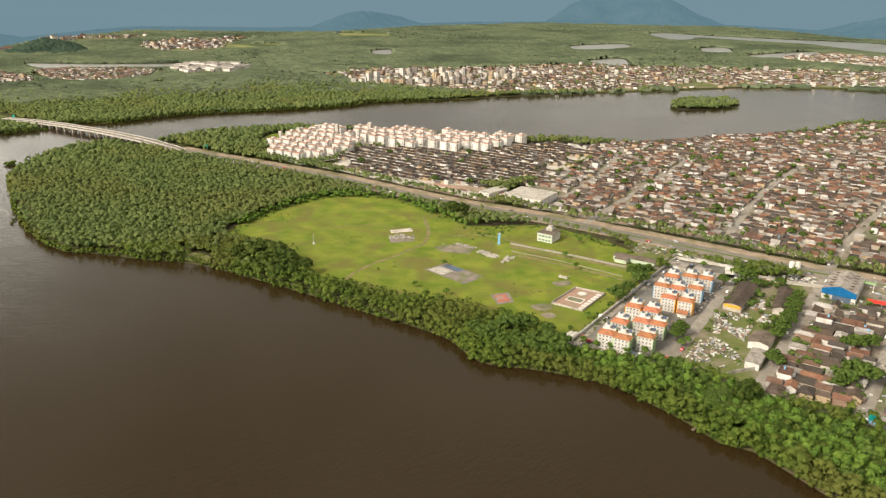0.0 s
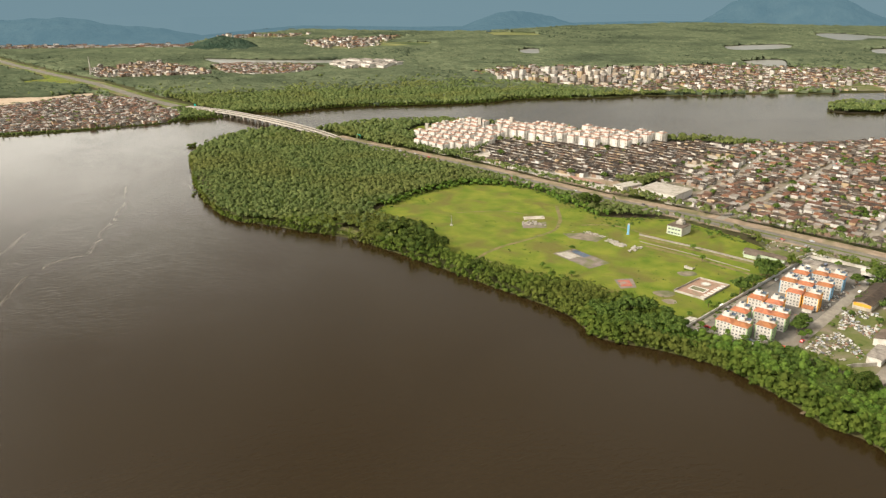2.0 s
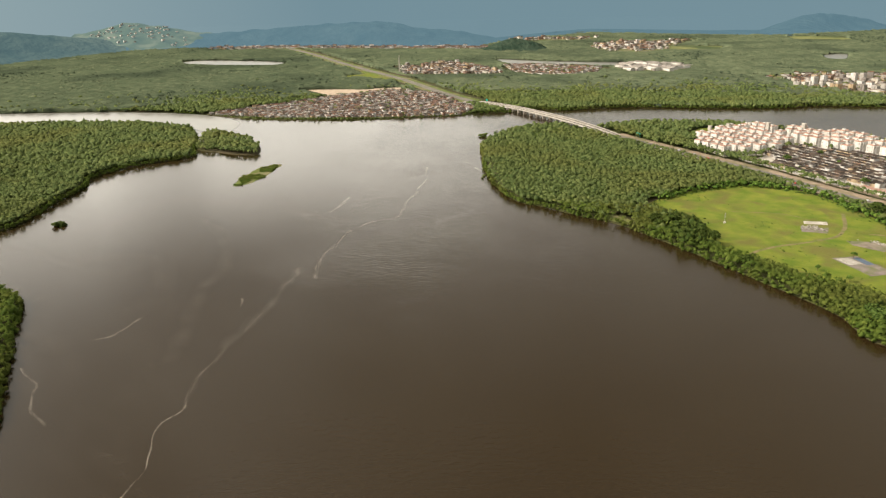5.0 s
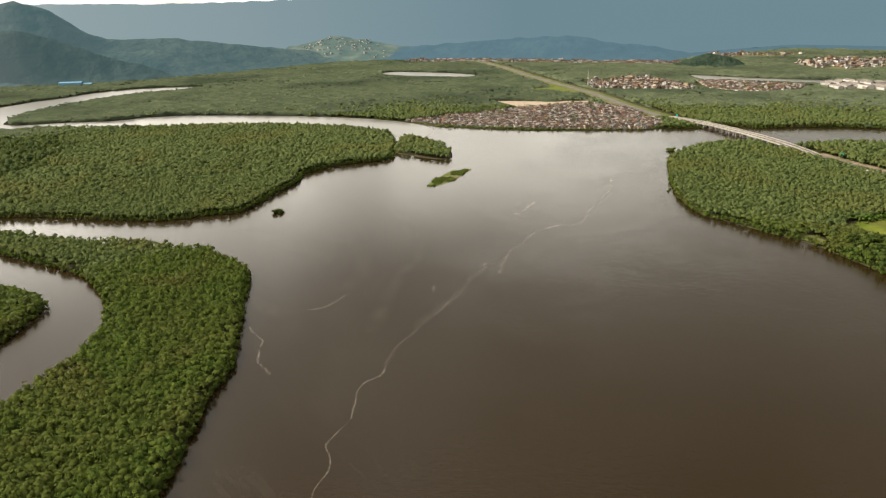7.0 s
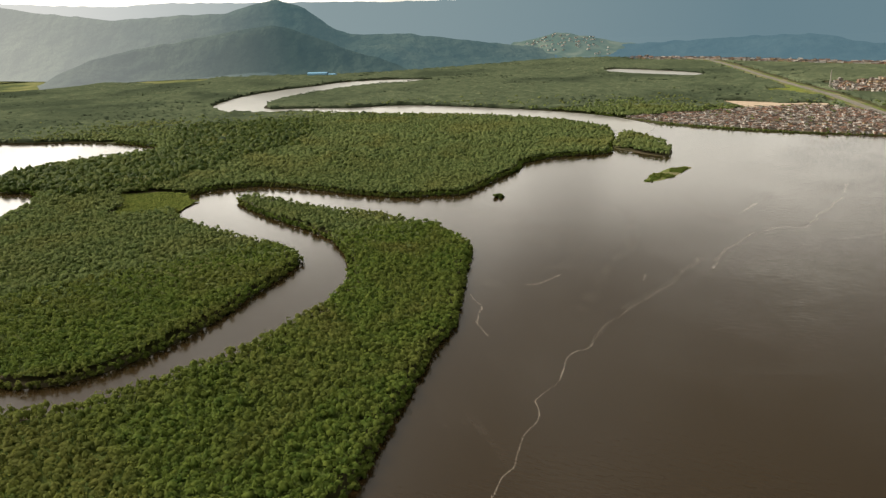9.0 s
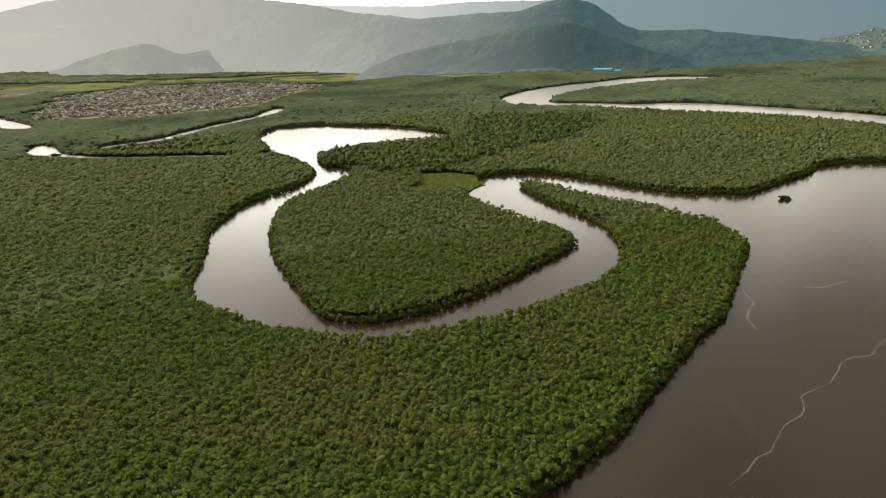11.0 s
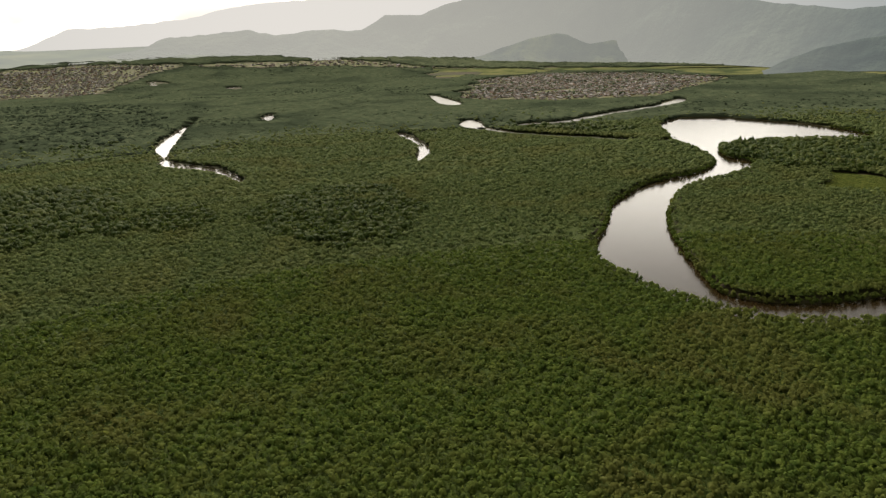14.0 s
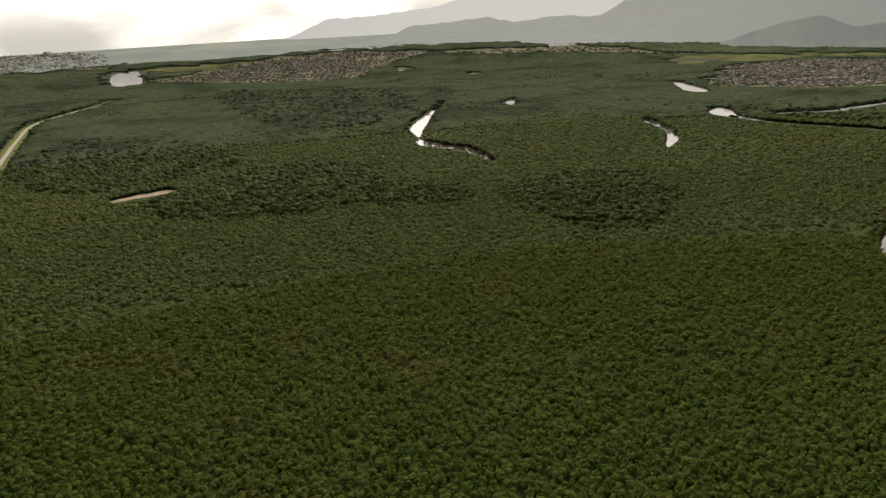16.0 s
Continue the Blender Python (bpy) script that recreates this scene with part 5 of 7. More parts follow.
def ridge(name, rows, foot, back, material, label, rough, seed):
    """A range of hills: flanks with spurs and gullies from the foot to an uneven crest, and a back slope."""
    rows = np.array(rows, float)
    az = np.arange(rows[0, 0], rows[-1, 0], 0.22)
    crest, top = np.interp(az, rows[:, 0], rows[:, 1]), np.interp(az, rows[:, 0], rows[:, 2])
    root = np.interp(az, *zip(*FOOT)) - 40 if foot is None else crest - foot
    if foot is None:
        out = np.minimum(np.maximum(crest, root + 330), 4440)
        top = 214 + (top - 214) * out / crest
        crest = np.convolve(np.pad(out, 12, "edge"), np.ones(25) / 25, "valid")
    g = Geo()
    steps = 16
    verts = []
    for a, c, h, b in zip(az, crest, top, root):
        ca, sa = math.cos(radians(a)), math.sin(radians(a))
        for j in range(steps + 4):
            u = j / steps
            r = b + (c - b) * u if u <= 1 else c + back * (u - 1) * 4
            x, y = 60 + r * ca, -60 + r * sa
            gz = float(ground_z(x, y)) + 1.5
            prof = u ** 1.5 if u <= 1 else max(0.0, 1 - (u - 1) * 4)
            spur = noise.fractal((x * rough, y * rough, seed), 1.0, 2.0, 5)
            fade = min(1.0, 4 * u * max(0.0, 1.0 - u) + 0.06)
            z = gz + max(0.0, h - gz) * min(1.0, max(0.004, prof + 0.42 * spur * fade * min(1.0, u * 2.2))) + 6 * noise.noise((x * 0.02, y * 0.02, seed)) * min(1, u * 3) * min(1, h / 40)
            verts.append((x, y, z))
    m = steps + 4
    faces = []
    for i in range(len(az) - 1):
        for j in range(m - 1):
            faces.append((i * m + j, (i + 1) * m + j, (i + 1) * m + j + 1, i * m + j + 1))
    g.add(verts, faces)
    structure(name, g, material, label, "mountain", smooth=True)
    return [verts[i * m + j] for i in range(len(az)) for j in range(4, steps)]


ridge("backdrop_north_hills", NEAR_RIDGE, None, 350, M_NORTHHILL, "dark green wooded hills beyond the plain under painted haze", 0.0022, 3.0)
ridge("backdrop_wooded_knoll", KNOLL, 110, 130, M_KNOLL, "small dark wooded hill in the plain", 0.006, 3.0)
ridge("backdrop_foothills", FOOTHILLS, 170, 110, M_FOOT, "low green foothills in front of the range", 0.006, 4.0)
ridge("backdrop_west_hills", WEST_RIDGE, None, 300, M_HILL, "wooded hills under painted haze rising to a rounded peak", 0.0022, 3.0)
ridge("backdrop_peak_spur", PEAK_SPUR, 170, 90, M_SPUR, "darker wooded spur in front of the peak, with less painted haze", 0.004, 8.0)
ridge("backdrop_mountains", FAR_RIDGE, 100, 120, M_FARHILL, "distant mountain range glowing in painted pale blue haze", 0.0004, 5.0)
ridge("backdrop_added_foot", ADDED_FOOT, 160, 60, M_FARHILL, "added mountain foot glowing in painted dim blue haze", 0.0004, 5.0)
GLEN_SPOTS = ridge("backdrop_village_hill", GLEN, 330, 200, M_GLEN, "green hillside painted with sunlit patches and a village on it", 0.0015, 6.0)


def haze_painted_plain():
    """The last of the coastal plain before the horizon, pale from haze painted as emission."""
    az = np.radians(np.arange(219, 275, 0.5))
    g = Geo()
    rows = 8
    verts = []
    for a in az:
        r0 = 4030 + 90 * noise.noise((9 * a, 0, 7)) + 60 * noise.noise((41 * a, 0, 9))
        for j in range(rows):
            r = r0 + (4850 - r0) * j / (rows - 1)
            x, y = 60 + r * math.cos(a), -60 + r * math.sin(a)
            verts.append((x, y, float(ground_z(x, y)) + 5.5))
    g.add(verts, [(i * rows + j, i * rows + j + 1, (i + 1) * rows + j + 1, (i + 1) * rows + j) for i in range(len(az) - 1) for j in range(rows - 1)])
    structure("backdrop_plain", g, M_PLAIN, "coastal plain at the horizon, pale with painted haze", "ground", smooth=True)


haze_painted_plain()


def glen_houses():
    """Small pale houses scattered over the hillside painted as sunlit."""
    r = random.Random(12)
    g = Geo()
    for _ in range(300):
        x, y, z = r.choice(GLEN_SPOTS)
        if patchy(x, y, 60, 3) + r.gauss(0, 0.4) > 0.0 and 148.5 < math.degrees(math.atan2(y + 60, x - 60)) < 155:
            w = r.uniform(6, 10)
            g.box(x + r.uniform(-8, 8), y + r.uniform(-8, 8), z - 3, w, w * 0.8, 6.5, r.uniform(0, 3), 0)
            g.hip(g.v[-8][0] + 0.5 * w, g.v[-8][1] + 0.4 * w, z + 3.5, w, w * 0.8, 1.5, 0, 0.2, 1)
    structure("hillside_houses", g, [M_WHITE, M_SROOF], "pale village houses on a hillside painted as sunlit", "houses", "stuff")


glen_houses()

# ---- town: things built once and copied ----
U, V = (0.927, -0.375), (0.466, 0.885)
LEAN = math.atan2(-0.44, 0.9)
rng = random.Random(42)


def pick_house(kind):
    """One small house at the origin, one metre units in plan, scaled when placed."""
    label = {"gable": "small plastered house under a pitched tiled roof", "hip": "low house under a hipped tiled roof",
             "flat": "flat-roofed two-storey plastered house with a roof tank", "shed": "plain house under a sloping sheet roof"}[kind]
    h = thing("house", 0, 0, 0, 0, label, "house", "houses of the town")
    hh = {"gable": 3.2, "hip": 3.3, "flat": 6.0, "shed": 3.4}[kind]
    g = Geo().box(0, 0, 0, 1, 1, hh)
    if kind == "gable":
        g.add([(-0.5, -0.5, hh), (-0.5, 0.5, hh), (-0.5, 0, hh + 1.4), (0.5, -0.5, hh), (0.5, 0.5, hh), (0.5, 0, hh + 1.4)], [(0, 2, 1), (3, 4, 5)])
    g.box(0.3, -0.53, 0, 0.35, 0.3, hh * 0.75)
    part("wall", g, M_HWALL, h)
    r = Geo()
    if kind == "gable":
        r.gable(0, 0, hh, 1, 1, 1.5, 0, 0.05)
    elif kind == "hip":
        r.hip(0, 0, hh, 1.0, 0.96, 1.7, 0, 0.06)
    elif kind == "shed":
        r.shed(0, 0, hh, 1, 1, 0.7, 0, 0.04)
    else:
        r.box(0, 0, hh, 1.02, 1.02, 0.2)
        for a, b, c, d in ((0, -0.49, 1.02, 0.03), (0, 0.49, 1.02, 0.03), (-0.49, 0, 0.03, 0.95), (0.49, 0, 0.03, 0.95)):
            r.box(a, b, hh + 0.2, c, d, 0.6)
    part("roof", r, M_HROOF, h)
    if kind == "flat":
        t = Geo().tube((0.2, 0.15, hh + 0.2), (0.2, 0.15, hh + 1.6), 0.07, 0.08, 10)
        part("water_tank", t, M_BLUEP, h, "blue plastic roof tank")
    return h


def house_sites(poly, seed, along, deep, lane, street_gap=6.5, skip=0.04, turn=LEAN):
    """Places of houses in rows along the lanes inside an outline."""
    r = random.Random(seed)
    c, s = math.cos(turn), math.sin(turn)
    pts = np.array(poly)
    a = pts @ np.array([c, s])
    b = pts @ np.array([-s, c])
    out, row, y = [], 0, b.min()
    while y < b.max():
        x = a.min() + r.uniform(0, 5)
        d = r.uniform(*deep)
        while x < a.max():
            w = r.uniform(*along)
            out.append((x + w / 2, y + d / 2 + r.uniform(-1, 1), w, d * r.uniform(0.8, 1.0)))
            x += w + (r.uniform(0.2, 1.0) if r.random() < 0.85 else r.uniform(2, 5))
        row += 1
        y += d + (lane if row % 2 == 0 else r.uniform(0.3, 1.5))
    o = np.array(out)
    wx, wy = o[:, 0] * c - o[:, 1] * s, o[:, 0] * s + o[:, 1] * c
    ok = inside(poly, wx, wy) & ~near_line(HIGHWAY, wx, wy, 30)
    for st in STREETS:
        ok &= ~near_line(st, wx, wy, street_gap)
    return [(wx[i], wy[i], o[i, 2], o[i, 3], turn + r.uniform(-0.05, 0.05) + (math.pi / 2 if r.random() < 0.25 else 0)) for i in range(len(o)) if ok[i] and r.random() > skip]


OPEN_LOTS = [(190, 420, 16), (205, 402, 14), (225, 430, 14), (160, 700, 10), (105, 790, 12), (280, 700, 12), (-20, 790, 36), (150, 640, 14), (215, 560, 34), (150, 805, 9), (210, 900, 10), (330, 800, 12)]
town_sites = [q for q in house_sites(TOWN, 1, (4.8, 8.0), (6.0, 8.5), 2.8, 6.0, 0.08) + house_sites(LOWTOWN, 2, (6, 13), (5.5, 8.5), 2.5)
              if not any(math.hypot(q[0] - a, q[1] - b) < d for a, b, d in OPEN_LOTS)]
town_sites.sort(key=lambda q: math.hypot(q[0] - 130, q[1] - 430))
KINDS = ["gable", "shed", "flat", "hip"]
MODELS = {k: pick_house(k) for k in KINDS}
used = {}
for x, y, w, d, turn in town_sites[:300]:
    k = rng.choices(KINDS, (5, 5, 0.6, 3))[0]
    m = pose(x, y, 1.15, 0, 0, math.degrees(turn)) @ Matrix.Diagonal((w, d, rng.uniform(0.85, 1.3), 1))
    if k in used:
        copy_thing(MODELS[k], m)
    else:
        used[k] = m
for k, m in used.items():
    MODELS[k].matrix_basis = m


def house_stuff(name, sites, label, walls, roofs, low=2.3, high=3.5, tower=0.0, seed=4, loose=0.0, outline=()):
    r = random.Random(seed)
    g = Geo()
    for x, y, w, d, turn in sites:
        if loose:
            if outline and float(near_line(outline + outline[:1], np.array([x]), np.array([y]), None)[0]) < 70 * r.random() ** 1.5:
                continue
            # gaps with trees and a drifting grain of lots
            if 0.5 * float(patchy(x, y, 70, 5)) + 0.5 * float(patchy(x, y, 23, 2)) > 0.62 - loose * r.random():
                continue
            x, y, turn = x + r.gauss(0, 4), y + r.gauss(0, 4), turn + 0.5 * float(patchy(x, y, 160, 3)) + r.uniform(-0.15, 0.15)
            w, d = w * r.uniform(0.7, 1.15), d * r.uniform(0.7, 1.1)
        z = float(ground_z(x, y)) + 0.1
        h = r.uniform(low, high)
        if r.random() < 0.1:
            h *= 1.8
        if r.random() < tower:
            h *= r.uniform(2, 3)
        g.box(x, y, z, w, d, h, turn, 0)
        if r.random() < 0.4:
            g.box(x + math.cos(turn) * w * 0.3 + math.sin(turn) * d * 0.5, y + math.sin(turn) * w * 0.3 - math.cos(turn) * d * 0.5, z, w * 0.4, d * 0.35, h * 0.7, turn, r.choice((0, 1)))
        q = r.random()
        if q < 0.5:
            g.gable(x, y, z + h, w, d, d * 0.16, turn, 0.3, 1)
        elif q < 0.8:
            g.shed(x, y, z + h, w, d, 0.8, turn, 0.2, 1)
        else:
            g.box(x, y, z + h, w + 0.3, d + 0.3, 0.35, turn, 1)
    structure(name, g, [walls, roofs], label, "houses", "stuff")


house_stuff("town_houses", town_sites[300:], "crowded low houses with red-brown and grey roofs", M_SWALL, M_SROOF)
house_stuff("shanty_houses", house_sites(HARBOUR, 5, (4.4, 8), (4.4, 7.4), 1.8, 0), "crowded waterside shacks with rusty roofs", M_SWALL, M_SHACK)
house_stuff("west_houses", house_sites(WESTTOWN, 6, (8, 12), (8, 12), 5, 0, 0.12, 0.4), "distant low town in the plain", M_SWALL, M_GROOF, loose=0.35, outline=WESTTOWN)
house_stuff("south_houses", house_sites(SOUTHTOWN, 7, (8, 13), (8, 12), 7, 0, 0.15, 0.8), "distant low town in the plain", M_SWALL, M_GROOF, loose=0.35, outline=SOUTHTOWN)
# white walls and pale roofs here paint the haze over the city
house_stuff("coast_houses", house_sites(COASTTOWN, 8, (14, 24), (14, 24), 12, 0, 0.3, 0.3), "coastal city with towers, paled in colour for haze", M_WHITE, M_PALE, 4, 9, 0.05, loose=0.35, outline=COASTTOWN)
house_stuff("foot_houses", house_sites(FOOTTOWN, 9, (14, 24), (12, 20), 12, 0, 0.35, 0.9), "sheds and houses at the foot of the hills", M_SWALL, M_GROOF, loose=0.35, outline=FOOTTOWN)
house_stuff("far_houses", house_sites(FARTOWN, 10, (8, 13), (8, 12), 5, 0, 0.1), "town on the far bank", M_SWALL, M_SROOF, 3, 5.5, 0.015, loose=0.25, outline=FARTOWN)
house_stuff("mill_houses", house_sites(MILLTOWN, 12, (14, 30), (12, 20), 12, 0, 0.1), "distant pale town under the hills", M_SWALL, M_SROOF, 4, 9, 0.03, loose=0.25, outline=MILLTOWN)
house_stuff("hill_houses", house_sites(HILLTOWN, 13, (11, 20), (11, 17), 9, 0, 0.1), "distant pale town in the plain", M_SWALL, M_SROOF, 4, 8, 0.02, loose=0.25, outline=HILLTOWN)
house_stuff("river_houses", house_sites(RIVERTOWN, 14, (7, 11), (7, 10), 4, 0, 0.05), "distant low settlement by the river", M_SWALL, M_SROOF)
house_stuff("landing_houses", house_sites(LANDING, 16, (8, 14), (7, 11), 5, 0, 0.05), "distant pale blocks by the highway", M_SWALL, M_SROOF, 3, 7, loose=0.2)
house_stuff("strip_houses", house_sites(FOOTSTRIP, 17, (12, 22), (10, 16), 6, 0, 0.2, 0.6), "distant line of pale houses under the hills", M_SWALL, M_SROOF, 3, 6)
house_stuff("east_houses", house_sites(EASTTOWN, 18, (9, 14), (9, 13), 5, 0, 0.1), "distant red-roofed town by the inlet", M_SWALL, M_SROOF, 3, 6, 0.02, loose=0.2)
house_stuff("depot_sheds", house_sites(DEPOT, 15, (20, 40), (14, 22), 10, 0, 0.1), "distant pale sheds of a depot", M_WHITE, M_GREYROOF, 5, 8)


# terraces of dark-roofed row houses
W_UNIT = 5.6
UNIT_WALLS = [Geo().box(0, o, 0, W_UNIT - 0.08, d, h).mesh("wall", M_HWALL) for o, d, h in ((0.3, 10.2, 2.9), (-0.3, 9.6, 3.3), (0.1, 10.6, 3.1), (0.2, 9.8, 4.9))]
UNIT_ROOFS = [Geo().gable(0, 0, 2.9, W_UNIT - 0.3, 8.6, 1.2, 0, 0.1).shed(0.6, -5.4, 2.2, 3.6, 2.0, 0.4, 0, 0.0).mesh("roof", M_DROOF),
              Geo().gable(0, 0, 3.3, W_UNIT - 0.3, 7.8, 1.0, 0, 0.1).mesh("roof", M_DROOF),
              Geo().shed(0, 0, 3.1, W_UNIT - 0.3, 9.2, 0.7, 0, 0.1).mesh("roof", M_DROOF),
              Geo().gable(0, 0, 4.9, W_UNIT - 0.3, 8.0, 1.2, 0, 0.1).mesh("roof", M_DROOF)]


def terrace(x, y, turn, units):
    t = thing("terrace", x, y, 1.2, turn, "row of small terraced houses under weathered dark roofs", "terrace", "terraces")
    r = random.Random(int(x * 7 + y * 3))
    for i in range(units):
        k = r.choices(range(4), (5, 4, 2, 1))[0]
        at = ((i - units / 2 + 0.5) * W_UNIT, r.uniform(-0.5, 0.5), 0)
        part("wall", UNIT_WALLS[k], None, t).location = at
        part("roof", UNIT_ROOFS[k], None, t).location = at


for x, y, w, d, turn in house_sites(DARKTOWN, 20, (39, 62), (11.5, 12.2), 0.6, 0, 0.02):
    terrace(x, y, LEAN, int(w / W_UNIT))


# white apartment blocks
def white_block():
    b = thing("apartment_block", 0, 0, 1.25, LEAN, "white five-storey apartment block with a low red-brown roof", "apartment block", "white apartment blocks")
    g = Geo().box(0, 0, 0, 10.6, 15, 11.4).box(-6.0, 1, 0, 1.6, 9, 10.8).box(6.0, 1, 0, 1.6, 9, 10.8)
    part("wall", g, M_WHITE, b)
    part("roof", Geo().hip(0, -3.6, 11.4, 10.4, 7.0, 1.3, 0, 0.15).hip(0, 4.2, 11.4, 10.4, 6, 1.3, 0, 0.15), M_DULLTILE, b, "low red-brown tiled roof")
    part("stair_tower", Geo().box(0, 0.4, 11.3, 4.2, 3.4, 1.7).box(0, 0.4, 13.0, 4.6, 3.8, 0.3), M_WHITE, b)
    part("water_tank", Geo().tube((1.0, 0.4, 13.3), (1.0, 0.4, 14.2), 0.8, 0.9, 8), M_STEEL, b)
    win = Geo().box(0, 0, 0, 1.2, 0.12, 0.9).mesh("window", M_WINDOW)
    for fl in range(5):
        for cx in (-3.4, 3.4):
            o = part("window", win, None, b)
            o.location = (cx, -7.54, 0.9 + fl * 2.2)
    return b


block = white_block()
first = True
sites = [q for q in house_sites(WHITETOWN, 30, (14.2, 15.0), (22, 23), 1.5, 0, 0.08) if not inside(PARK, [q[0]], [q[1]])[0]]
for x, y, w, d, turn in sites:
    m = pose(x, y, 1.25, 0, 0, math.degrees(LEAN)) @ Matrix.Diagonal((1, rng.uniform(0.9, 1.0), rng.uniform(0.86, 1.06), 1))
    if first:
        block.matrix_basis, first = m, False
    else:
        copy_thing(block, m)
for x, y, h in ((-378, 1010, 13), (-362, 1040, 13), (-340, 1066, 13), (-306, 1040, 20), (-268, 1078, 17)):
    t = thing("water_tower", x, y, 1.2, LEAN, "tall plain concrete water tower", "water tower", "concrete water towers")
    part("shaft", Geo().box(0, 0, 0, 5.6, 3.2, h).box(0, 0, h - 5, 6.0, 3.6, 0.4), M_PALE, t)
    part("cap", Geo().box(0, 0, h, 6.0, 3.6, 0.5), M_CONC, t)


# the coloured estate
def estate_block(accent, colour):
    b = thing("estate_block", 0, 0, 1.15, 0, "four-storey block in white and " + colour + " under an orange tiled roof", "apartment block", "estate blocks")
    part("wall", Geo().box(0, -2.4, 0, 10.2, 7.2, 10.8).box(0, 4.2, 0, 8.2, 6.0, 11.6), M_WHITE, b)
    part("roof", Geo().hip(0, -2.2, 10.8, 10.2, 7.6, 2.0, 0, 0.3), M_TILE, b, "orange hipped tile roof")
    for sx_ in (-1, 1):
        for cy, wide in ((-5.3, 1.3), (-0.9, 4.0)):
            part("painted_band", Geo().box(sx_ * 5.14, cy, 0, 0.12, wide, 10.7), accent, b, colour + " painted wall band")
        part("painted_band", Geo().box(sx_ * 4.14, 4.2, 0, 0.12, 5.9, 11.5), accent, b, colour + " painted wall band")
    for sx_ in (-1, 1):
        part("painted_band", Geo().box(sx_ * 4.85, -6.05, 0, 0.5, 0.12, 10.7), accent, b, colour + " painted corner strip")
    for fl in range(1, 4):
        part("string_course", Geo().box(0, -6.05, fl * 2.65 + 0.3, 10.2, 0.14, 0.18), M_PALE, b, "narrow ledge between storeys")
    para = Geo()
    for a, c, e, d in ((0, 1.3, 8.2, 0.2), (0, 7.1, 8.2, 0.2), (-4.0, 4.2, 0.2, 5.6), (4.0, 4.2, 0.2, 5.6)):
        para.box(a, c, 11.6, e, d, 1.0)
    part("parapet", para, M_WHITE, b)
    part("stair_head", Geo().box(-1.2, 3.0, 11.6, 3.4, 3.0, 2.6).box(-1.2, 3.0, 14.2, 3.8, 3.4, 0.2), M_WHITE, b)
    part("solar_panel", Geo().shed(2.2, 4.6, 12.6, 2.6, 2.2, 0.6, 0, 0.0), M_TANK, b, "dark rooftop panel")
    part("water_tank", Geo().tube((-1.2, 3.0, 14.4), (-1.2, 3.0, 15.3), 0.8, 0.9, 10), M_TANK, b)
    win = Geo().box(0, 0, 0, 1.1, 0.14, 1.0).mesh("window", M_WINDOW)
    sill = Geo().box(0, -0.06, -0.1, 1.3, 0.2, 0.1).mesh("sill", M_PALE)
    for fl in range(4):
        for cx in (-3.3, -1.1, 1.1, 3.3):
            o = part("window", win, None, b)
            o.location = (cx, -6.03, 1.2 + fl * 2.65)
            part("sill", sill, None, o)
        for sx_ in (-1, 1):
            o = part("window", win, None, b)
            o.matrix_basis = pose(sx_ * 5.12, -3.9, 1.2 + fl * 2.65, 0, 0, 90)
    return b


EST_TURN = math.atan2(-4.0, 10.5)
ESTATE_ROWS = [("pale green", M_GREENP, [(34.3, 445.5), (43.4, 440.6), (58.0, 445.4), (43.4, 463.5), (57.4, 466.7), (66.9, 464.0)]),
               ("orange", M_YELLOWP, [(54.5, 489.6), (65.4, 484.9), (79.8, 509.2), (90.4, 505.1)]),
               ("light blue", M_BLUEP, [(77.5, 530.6), (87.9, 527.0), (100.6, 529.1), (87.1, 549.9), (100.3, 552.1), (111.0, 549.4)])]
for colour, accent, middles in ESTATE_ROWS:
    src = estate_block(accent, colour)
    for i, (x, y) in enumerate(middles):
        m = pose(x, y, 1.15, 0, 0, math.degrees(EST_TURN)) @ pose(0, 2.2, 0) @ Matrix.Diagonal((1, 1, 0.88, 1))
        if i == 0:
            keep = m
        else:
            copy_thing(src, m)
    src.matrix_basis = keep


